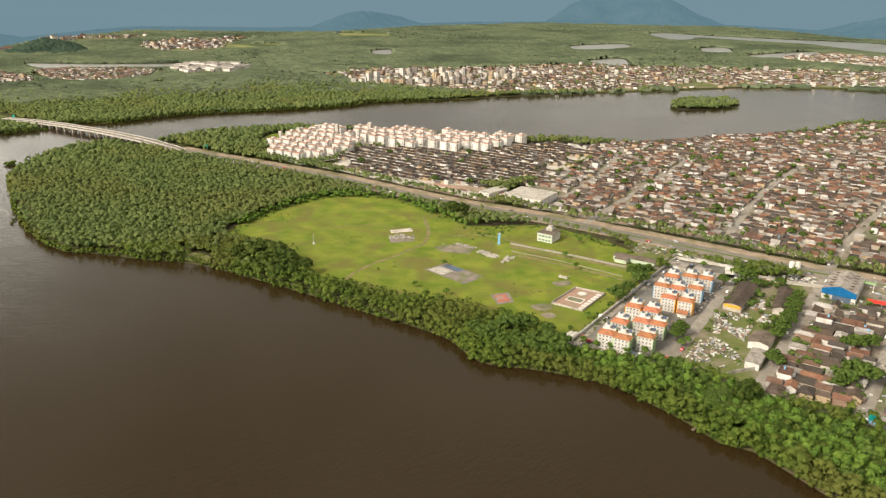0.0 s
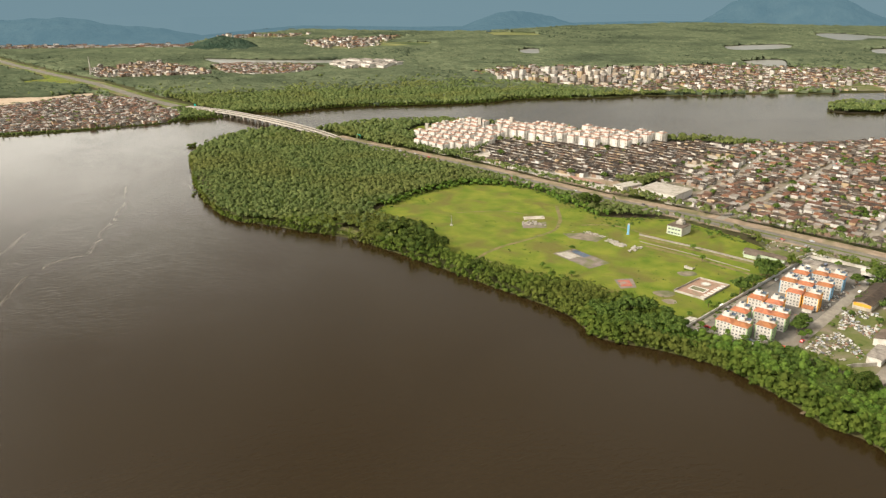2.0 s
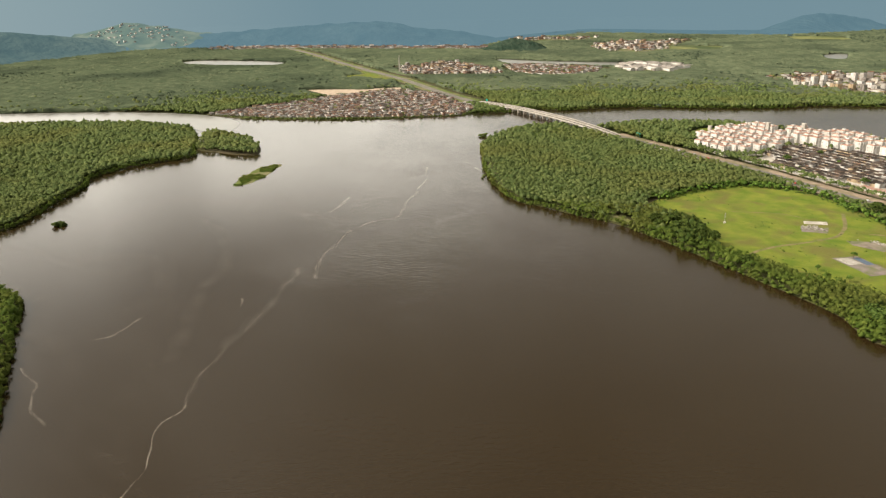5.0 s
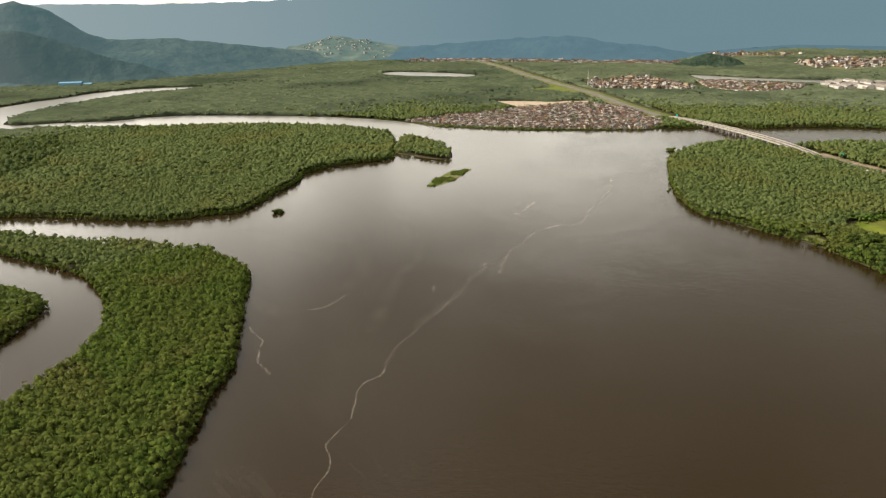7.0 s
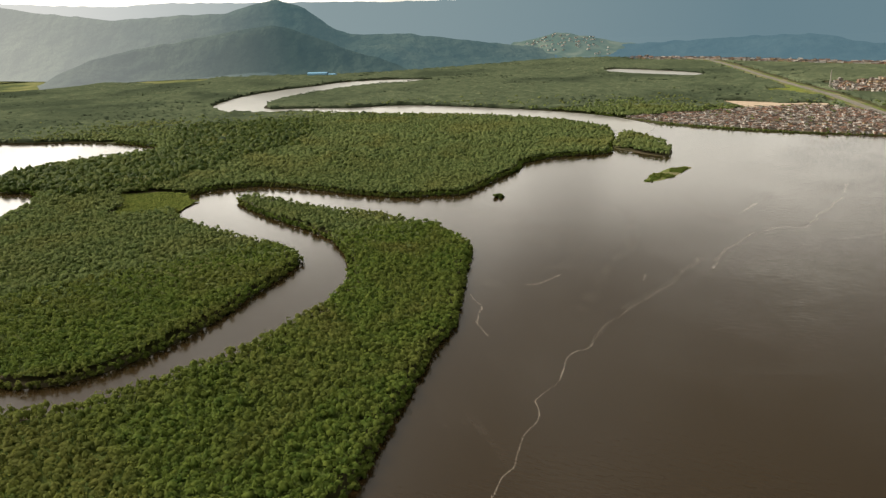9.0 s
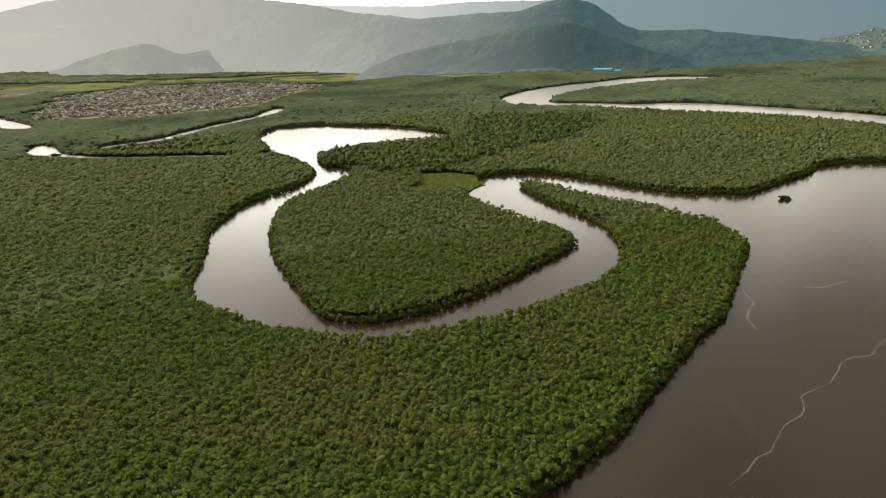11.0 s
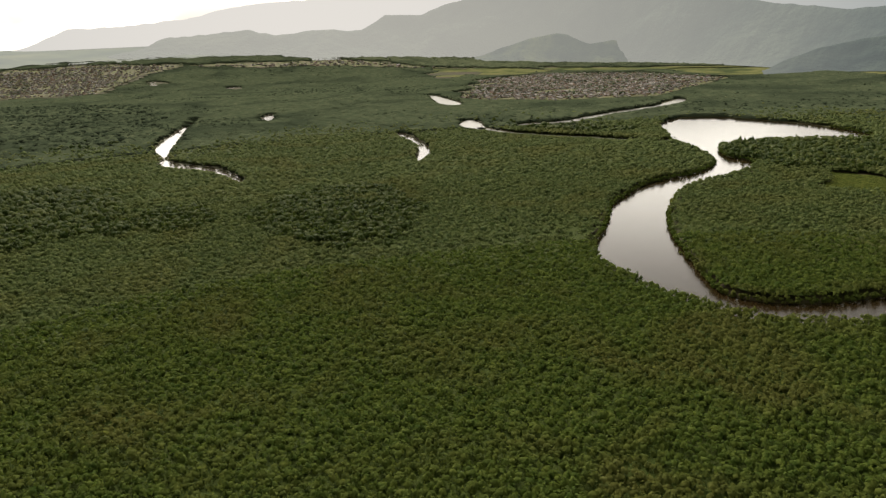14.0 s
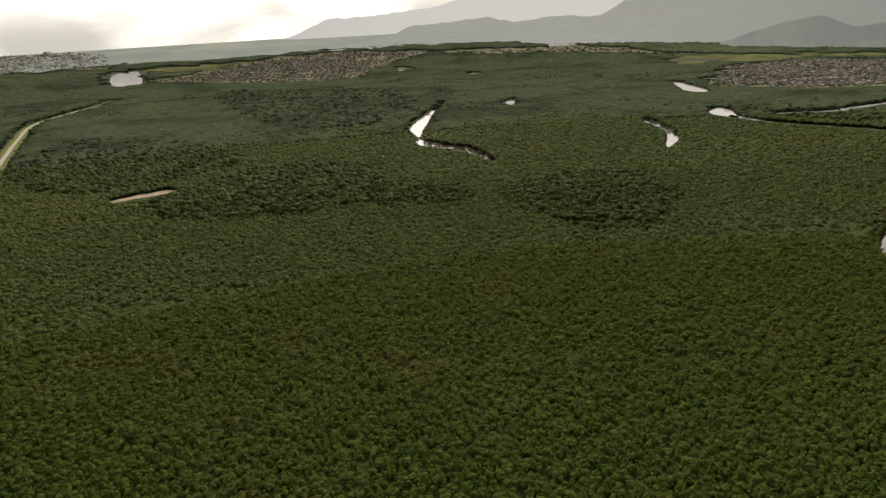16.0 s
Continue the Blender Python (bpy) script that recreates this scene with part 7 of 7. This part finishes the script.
def meadow_house():
    turn = math.atan2(-5, 11)
    h = thing("villa", -4, 646, 1.0, turn, "two-storey pale green plastered house with a rooftop tank room", "house")
    part("wall", Geo().box(0, 0, 0, 14, 17, 7.6), M_WHITE, h)
    part("facade", Geo().box(0, -8.56, 0.4, 13.2, 0.14, 6.8), M_PALEGREEN, h, "pale green front")
    part("roof", Geo().box(0, 0, 7.6, 14.8, 17.8, 0.35), M_BROWNROOF, h, "flat dark roof")
    part("tank_room", Geo().box(0, 3, 7.95, 6, 6, 2.6).tube((0, 3, 10.5), (0, 3, 12.2), 2.2, 2.2, 16), M_PALE, h)
    win = Geo().box(0, 0, 0, 2.2, 0.16, 1.4).mesh("window", M_WINDOW)
    for fl in range(2):
        for cx in (-4.6, -1.6, 1.6, 4.6):
            part("window", win, None, h).location = (cx, -8.66, 1.2 + fl * 3.4)
    t = thing("pillar", -46, 627, 1.0, 0, "tall light blue painted concrete pillar in the grass", "pillar")
    part("shaft", Geo().box(0, 0, 0, 1.8, 1.8, 9.5).box(0, 0, 0, 2.6, 2.6, 0.6), M_BLUEP, t)
    part("cap", Geo().box(0, 0, 9.5, 2.1, 2.1, 0.4), M_PALE, t)
    s = thing("goal_post", -202, 600, 1.0, 0.3, "small white mast on a pale base in the field", "post")
    part("pole", Geo().tube((0, 0, 0), (0, 0, 10), 0.25, 0.15, 8), M_STEEL, s)
    part("base", Geo().box(0, 0, 0, 2.0, 2.0, 1.2), M_WHITE, s)
    w = thing("ruined_shed", 8, 556, 1.0, -0.4, "small ruined brick shelter in the grass", "ruin")
    part("wall", Geo().box(0, 0, 0, 7, 0.5, 2.0).box(-3.2, 2, 0, 0.5, 4, 1.6).box(3.2, 2, 0, 0.5, 4, 1.2), M_PALE, w)
    v = thing("green_bungalow", 66, 602, 1.0, -0.42, "long low green-walled building under a grey roof", "building")
    part("wall", Geo().box(0, 0, 0, 34, 9, 3.4).box(-9, -7, 0, 10, 6, 3.2), M_PALEGREEN, v)
    part("roof", Geo().gable(0, 0, 3.4, 34, 9, 1.3).gable(-9, -7, 3.2, 10, 6, 1.0), M_BROWNROOF, v, "weathered grey roof")
    b = thing("parked_trailer", 14, 455, 1.0, 1.0, "white derelict trailer in weeds", "trailer")
    part("body", Geo().box(0, 0, 0.6, 9, 2.4, 1.6).box(0.3, 3.2, 0.4, 8, 2.2, 1.4), M_WHITE, b)


meadow_house()


# ---- yards: sheds, warehouse, silos ----
def long_shed(x, y, lx, ly, turn, height, roof, wall, label, ridge=1.8):
    s = thing("shed", x, y, 1.0, turn, label, "shed")
    g = Geo().box(0, 0, 0, lx, ly, height)
    g.add([(-lx / 2, -ly / 2, height), (-lx / 2, ly / 2, height), (-lx / 2, 0, height + ridge), (lx / 2, -ly / 2, height), (lx / 2, ly / 2, height), (lx / 2, 0, height + ridge)], [(0, 2, 1), (3, 4, 5)])
    part("wall", g, wall, s)
    part("roof", Geo().gable(0, 0, height, lx, ly, ridge, 0, 0.7), roof, s)
    return s


ALONG = math.atan2(0.9, 0.44)
s = long_shed(133, 534.5, 47, 12, ALONG, 4.6, M_DARKROOF, M_CONC, "long shed with a dark brown roof and orange gable")
part("gable_board", Geo().box(-23.6, 0, 2.6, 0.4, 11, 2.2), M_YELLOWP, s, "orange painted front")
long_shed(161, 532, 42, 9, ALONG + 0.1, 4.2, M_DARKROOF, M_CONC, "long shed under a dark sheet roof")
long_shed(130, 463, 17, 12, ALONG, 4.5, M_BROWNROOF, M_WHITE, "white house under a brown pitched roof")
long_shed(121, 438, 20, 8, ALONG, 4.5, M_GREYROOF, M_WHITE, "white store under a grey roof", 0.5)
long_shed(100, 594, 12, 9, -0.5, 3.2, M_GREYROOF, M_PALE, "low store under a grey sheet roof", 0.8)
long_shed(116, 586, 11, 8, -0.5, 3.0, M_GREYROOF, M_PALE, "low store under a grey sheet roof", 0.8)
long_shed(140, 588, 12, 9, -0.4, 3.6, M_WHITE, M_WHITE, "small plain white painted hall", 0.8)
long_shed(88, 500, 6, 6, EST_TURN, 2.8, M_TILE, M_WHITE, "small gatehouse under an orange roof", 1.2)


def warehouse():
    c = Vector((210.5, 561.5))
    w = thing("warehouse", c.x, c.y, 1.0, math.atan2(39, 20), "large warehouse with a deep blue gable and grey sheet roof", "warehouse")
    lx, ly, h = 40, 22, 8
    part("wall", Geo().box(0, 0, 0, lx, ly, h), M_WHITE, w)
    g = Geo().box(-lx / 2 - 0.3, 0, 4.2, 0.5, ly + 0.6, 3.8)
    g.add([(-lx / 2 - 0.5, -ly / 2 - 0.3, 8), (-lx / 2 - 0.5, ly / 2 + 0.3, 8), (-lx / 2 - 0.5, 0, 11.2), (-lx / 2 + 0.1, -ly / 2 - 0.3, 8), (-lx / 2 + 0.1, ly / 2 + 0.3, 8), (-lx / 2 + 0.1, 0, 11.2)],
          [(0, 2, 1), (3, 4, 5), (0, 3, 5, 2), (2, 5, 4, 1)])
    part("fascia", g, M_DEEPBLUE, w, "deep blue sheet fascia")
    # solid dark panel stands in for the shade inside an open gateway
    part("gate", Geo().box(-lx / 2 - 0.1, -2, 0, 0.4, 12, 4.6), M_TANK, w, "dark panel painted as the shade of an open gateway")
    part("roof", Geo().gable(0, 0, h, lx, ly, 2.8, 0, 0.3), M_GREYROOF, w)
    lite = Geo()
    for i in range(6):
        for sy in (-1, 1):
            n = part("skylight", Geo().box(-15 + i * 6, sy * 5.5, 9.42, 2.4, 5.0, 0.28), M_BROWNROOF, w, "dark roof panel")
    f = thing("white_factory", -24, 770, 1.0, -0.45, "white flat-roofed factory hall", "factory")
    part("wall", Geo().box(0, 0, 0, 42, 36, 7), M_WHITE, f)
    part("roof", Geo().box(0, 0, 7, 42.6, 36.6, 0.6), M_PALE, f)
    part("canopy", Geo().box(-24, -10, 4.5, 8, 16, 0.4).box(-27, -17, 0, 0.5, 0.5, 4.5).box(-27, -3, 0, 0.5, 0.5, 4.5), M_CONC, f)
    f2 = thing("white_hall", -64, 782, 1.0, 0.9, "small white hall by the highway", "factory")
    part("wall", Geo().box(0, 0, 0, 28, 14, 5.5), M_WHITE, f2)
    part("roof", Geo().gable(0, 0, 5.5, 28, 14, 1.6), M_PALE, f2)
    for i, (x, y, l) in enumerate(((-110, 792, 46), (-160, 812, 34), (-92, 776, 30))):
        s = thing("roadside_shop", x, y, 1.0, -0.5, "long low white roadside building", "shop", "roadside shops")
        part("wall", Geo().box(0, 0, 0, l, 8, 3.6), M_WHITE, s)
        part("roof", Geo().box(0, 0, 3.6, l + 0.6, 8.6, 0.4), M_PALE if i else M_DULLTILE, s)
    for x in (181, 185.4):
        t = thing("silo", x, 588, 1.0, 0, "tall white cylindrical silo", "silo", "silos")
        part("tank", Geo().tube((0, 0, 2.2), (0, 0, 12), 1.9, 1.9, 18).tube((0, 0, 1.0), (0, 0, 2.2), 0.6, 1.9, 18), M_WHITE, t)
        part("roof", Geo().tube((0, 0, 12), (0, 0, 13.0), 2.0, 0.4, 18), M_WHITE, t)
        for a in range(4):
            part("leg", Geo().box(1.6 * math.cos(a * 1.57 + 0.78), 1.6 * math.sin(a * 1.57 + 0.78), 0, 0.3, 0.3, 3), M_STEEL, t)
    r = thing("red_canopy", 232, 536, 1.0, -0.4, "row of red shop canopies", "canopy")
    part("roof", Geo().shed(0, 0, 3, 26, 5, 0.5), M_RED, r)
    for x in (-12, -4, 4, 12):
        part("post", Geo().box(x, -2.2, 0, 0.25, 0.25, 3.2), M_STEEL, r)
    m = thing("lattice_mast", -1350, 1388, 1.0, 0, "tall pale lattice mast beside the highway", "mast")
    part("mast", Geo().tube((0, 0, 0), (0, 0, 46), 2.2, 0.8, 6), M_PALE, m)
    b = thing("blue_works", -2600, 380, 1.0, 1.0, "distant blue-roofed works by the river", "factory")
    part("wall", Geo().box(0, 0, 0, 70, 26, 12).box(52, 0, 0, 26, 22, 8), M_BLUEP, b)
    part("roof", Geo().gable(0, 0, 12, 70, 26, 3).gable(52, 0, 8, 26, 22, 2), M_BLUEP, b)


warehouse()


# apartment blocks on the far bank
def far_flats():
    r = random.Random(9)
    for row in range(6):
        for k in range(17):
            u, w = k / 16 + r.uniform(-0.02, 0.02), row / 5
            x, y = -430 + u * 330 + w * 40, 1615 + w * 170 + u * 60 - (40 * u if row < 3 else 0)
            if r.random() < 0.12:
                continue
            t = thing("far_apartment_block", x, y, 1.0, LEAN + r.choice((0, 0, 1.57)), "distant pastel apartment block on the far bank", "apartment block", "far apartment blocks")
            h = r.choice((12, 12, 13, 15, 20))
            part("wall", Geo().box(0, 0, 0, r.uniform(9, 15), 9, h).box(0, 0, 0, 4, 11, h - 0.5), M_HWALL, t)
            part("roof", Geo().hip(0, 0, h, 9, 8, 1.2, 0, 0.3), M_GREYROOF, t)


far_flats()


# teal direction boards over the verge by the bridge, and a green footbridge
def road_sign(x, y, turn, w, h):
    s = thing("road_sign", x, y, 1.0, turn, "teal road sign board on two steel posts", "road sign", "road signs")
    part("board", Geo().box(0, 0, 3.4, w, 0.18, h), M_TEAL, s)
    for a in (-w * 0.35, w * 0.35):
        part("post", Geo().box(a, 0.15, 0, 0.22, 0.22, 3.4 + h * 0.8), M_STEEL, s)


road_sign(-452, 931, -0.3, 7.0, 4.2)
road_sign(-846, 1093, -0.3, 5.0, 3.4)


def footbridge():
    f = thing("footbridge", 223, 573, 1.0, -0.43, "green steel footbridge with railings beside the highway", "footbridge")
    part("deck", Geo().box(0, 0, 5.2, 26, 2.6, 0.4), M_GREENP, f)
    for sy_ in (-1.25, 1.25):
        part("railing", Geo().box(0, sy_, 6.6, 26, 0.1, 0.12).box(0, sy_, 6.1, 26, 0.08, 0.1), M_GREENP, f)
        for k in range(14):
            part("baluster", Geo().box(-13 + 2 * k, sy_, 5.6, 0.12, 0.12, 1.1), M_GREENP, f)
    for a in (-12, 0, 12):
        part("pier", Geo().box(a, 0, 0, 0.6, 2.2, 5.2), M_CONC, f)


footbridge()


def jetty(x, y, turn):
    j = thing("jetty", x, y, 0.0, turn, "short grey plank jetty on posts at the bank", "jetty")
    for k in range(12):
        part("plank", Geo().box(-6 + k, 0, 0.9, 0.85, 1.6, 0.1), M_BARK, j)
    for k in range(4):
        for sy_ in (-0.7, 0.7):
            part("post", Geo().tube((-5 + 3.3 * k, sy_, -1.5), (-5 + 3.3 * k, sy_, 1.1), 0.12, 0.1, 6), M_BARK, j)


jetty(76, 363, 0.90)


def kiosk(x, y):
    k = thing("kiosk", x, y, 1.1, -0.4, "small turquoise painted kiosk by the street", "kiosk")
    part("wall", Geo().box(0, 0, 0, 7, 5, 3.0), M_BLUEP, k)
    part("roof", Geo().shed(0, 0, 3.0, 7, 5, 0.5, 0, 0.4), M_TEAL, k)
    part("door", Geo().box(1.2, -2.52, 0, 1.1, 0.1, 2.1), M_TANK, k)


kiosk(167, 379)


# ---- vehicles ----
def make_car():
    c = thing("car", 0, 0, 1.3, 0, "small car on the street by the houses", "car", "cars")
    g = Geo().box(0, 0, 0.35, 4.2, 1.75, 0.55)
    g.add([(-1.6, -0.82, 0.9), (1.1, -0.82, 0.9), (1.1, 0.82, 0.9), (-1.6, 0.82, 0.9), (-1.2, -0.68, 1.45), (0.5, -0.68, 1.45), (0.5, 0.68, 1.45), (-1.2, 0.68, 1.45)],
          [(4, 5, 6, 7), (0, 1, 5, 4), (1, 2, 6, 5), (2, 3, 7, 6), (3, 0, 4, 7)])
    part("body", g, M_CAR, c)
    part("windscreen", Geo().add([(1.13, -0.7, 0.95), (1.13, 0.7, 0.95), (0.58, 0.6, 1.4), (0.58, -0.6, 1.4)], [(0, 1, 2, 3)]), M_WINDOW, c)
    wh = Geo().tube((0, -0.1, 0), (0, 0.1, 0), 0.32, 0.32, 10).mesh("wheel", M_TYRE)
    hub = Geo().tube((0, -0.115, 0), (0, 0.115, 0), 0.17, 0.17, 8).mesh("hub", M_STEEL)
    for x in (-1.3, 1.3):
        for y in (-0.82, 0.82):
            w = part("wheel", wh, None, c)
            w.location = (x, y, 0.32)
            part("hub", hub, None, w)
    return c


car = make_car()
spots = []
cr = random.Random(5)
for line in STREETS:
    for i in range(5):
        k = cr.randrange(len(line) - 1)
        t = cr.random()
        (x0, y0), (x1, y1) = line[k], line[k + 1]
        a = math.atan2(y1 - y0, x1 - x0)
        o = cr.choice((-2.4, 2.4))
        spots.append((x0 + (x1 - x0) * t - math.sin(a) * o, y0 + (y1 - y0) * t + math.cos(a) * o, a))
for i in range(26):
    k = cr.randrange(2, len(LANDWAY) - 2)
    (x0, y0), (x1, y1) = LANDWAY[k], LANDWAY[k + 1]
    a = math.atan2(y1 - y0, x1 - x0)
    o = cr.choice((4, 7, -3.5, -6.5))
    spots.append((x0 - math.sin(a) * o, y0 + math.cos(a) * o, a))
for i, (x, y) in enumerate(((50, 438), (54, 437), (46, 440), (58, 470), (70, 492), (82, 525), (92, 552), (104, 558), (24, 450), (20, 455), (100, 606), (110, 600))):
    spots.append((x, y, EST_TURN + 1.57 * (i % 2)))
for i, (x, y, a) in enumerate(spots):
    m = pose(x, y, 1.34, 0, 0, math.degrees(a))
    if i:
        copy_thing(car, m)
    else:
        car.matrix_basis = m
t = thing("truck", 67, 428, 1.3, ALONG, "red-cabbed flat truck on the street by the estate", "truck")
part("cab", Geo().box(3.4, 0, 0.5, 2.0, 2.4, 2.3), M_RED, t)
part("bed", Geo().box(-1.2, 0, 0.9, 6.4, 2.4, 0.4).box(-1.2, 1.15, 1.3, 6.4, 0.1, 0.9).box(-1.2, -1.15, 1.3, 6.4, 0.1, 0.9), M_PAVER, t)
for x in (-3.2, -1.8, 3.2):
    for y in (-1.0, 1.0):
        part("wheel", Geo().tube((x, y - 0.15, 0.5), (x, y + 0.15, 0.5), 0.5, 0.5, 12), M_TYRE, t)


# ---- foam lines on the lagoon ----
def foam(line, width, density, seed, speck=1.0, material=None, label="thin pale line of drifting foam on the water"):
    r = np.random.default_rng(seed)
    p = smooth_line(line, False, 0.8, 3.5)
    g = Geo()
    for x, y in p:
        for _ in range(density):
            if patchy(np.array([x]), np.array([y]), 6, seed)[0] < r.uniform(-0.7, 0.1):
                continue
            a, w = r.uniform(0, 6.28), r.uniform(0.10, 0.36) * speck
            cx, cy = x + r.normal(0, width), y + r.normal(0, width)
            n = 6
            ring_ = [(cx + w * r.uniform(0.5, 1.5) * math.cos(a + 6.283 * i / n), cy + w * r.uniform(0.5, 1.5) * math.sin(a + 6.283 * i / n), 0.03) for i in range(n)]
            g.add(ring_, [tuple(range(n))])
    structure("foam_line", g, material or M_FOAM, label, "foam", "stuff")


foam([(-176, -36), (-188, -24), (-206, -6), (-228, 14), (-244, 27), (-265, 42), (-274, 56), (-288, 69), (-304, 83), (-313, 104)], 0.22, 4, 1, 0.62)
foam([(-313, 104), (-331, 120), (-343, 141), (-370, 189), (-392, 225), (-432, 284)], 0.7, 5, 8, 0.42)
foam([(-403, 275), (-422, 294), (-441, 322), (-467, 371), (-473, 417), (-465, 434), (-494, 481), (-537, 558), (-585, 619)], 0.9, 5, 2, 0.6)
foam([(-429, 67), (-403, 61), (-378, 50), (-354, 46)], 0.4, 5, 3, 0.65)
foam([(-358, 108), (-372, 117)], 0.4, 2, 4, 0.8)
foam([(-435, 113), (-432, 129), (-441, 149)], 0.6, 6, 5, 0.55)
foam([(-415, 214), (-398, 204)], 0.4, 2, 9, 0.8)
foam([(-531, 405), (-547, 437), (-558, 459)], 1.2, 8, 6, 0.6)
foam([(-577, 672), (-543, 657), (-494, 622)], 1.0, 2, 7)
SWIRLS = [([(-720, 120), (-695, 140), (-663, 165), (-596, 175), (-537, 183)], 6.0), ([(-595, 200), (-561, 221), (-514, 210), (-472, 180), (-455, 150)], 6.0), ([(-640, 210), (-600, 185), (-560, 200), (-520, 175)], 7.0),
          ([(-616, 315), (-559, 298), (-492, 255), (-451, 207), (-413, 170), (-385, 143), (-368, 129)], 3.5), ([(-539, 116), (-511, 97), (-483, 85), (-440, 92)], 5.0), ([(-630, 420), (-560, 390), (-500, 395)], 5.0),
          ([(-432, 284), (-405, 244), (-382, 207), (-356, 159)], 2.5), ([(-560, 560), (-600, 640), (-612, 720)], 5.0)]
for i, (line, spread) in enumerate(SWIRLS):
    foam(line, spread, 22, 20 + i, 0.42, M_FILM, "faint pale swirl of foam film on calm water")
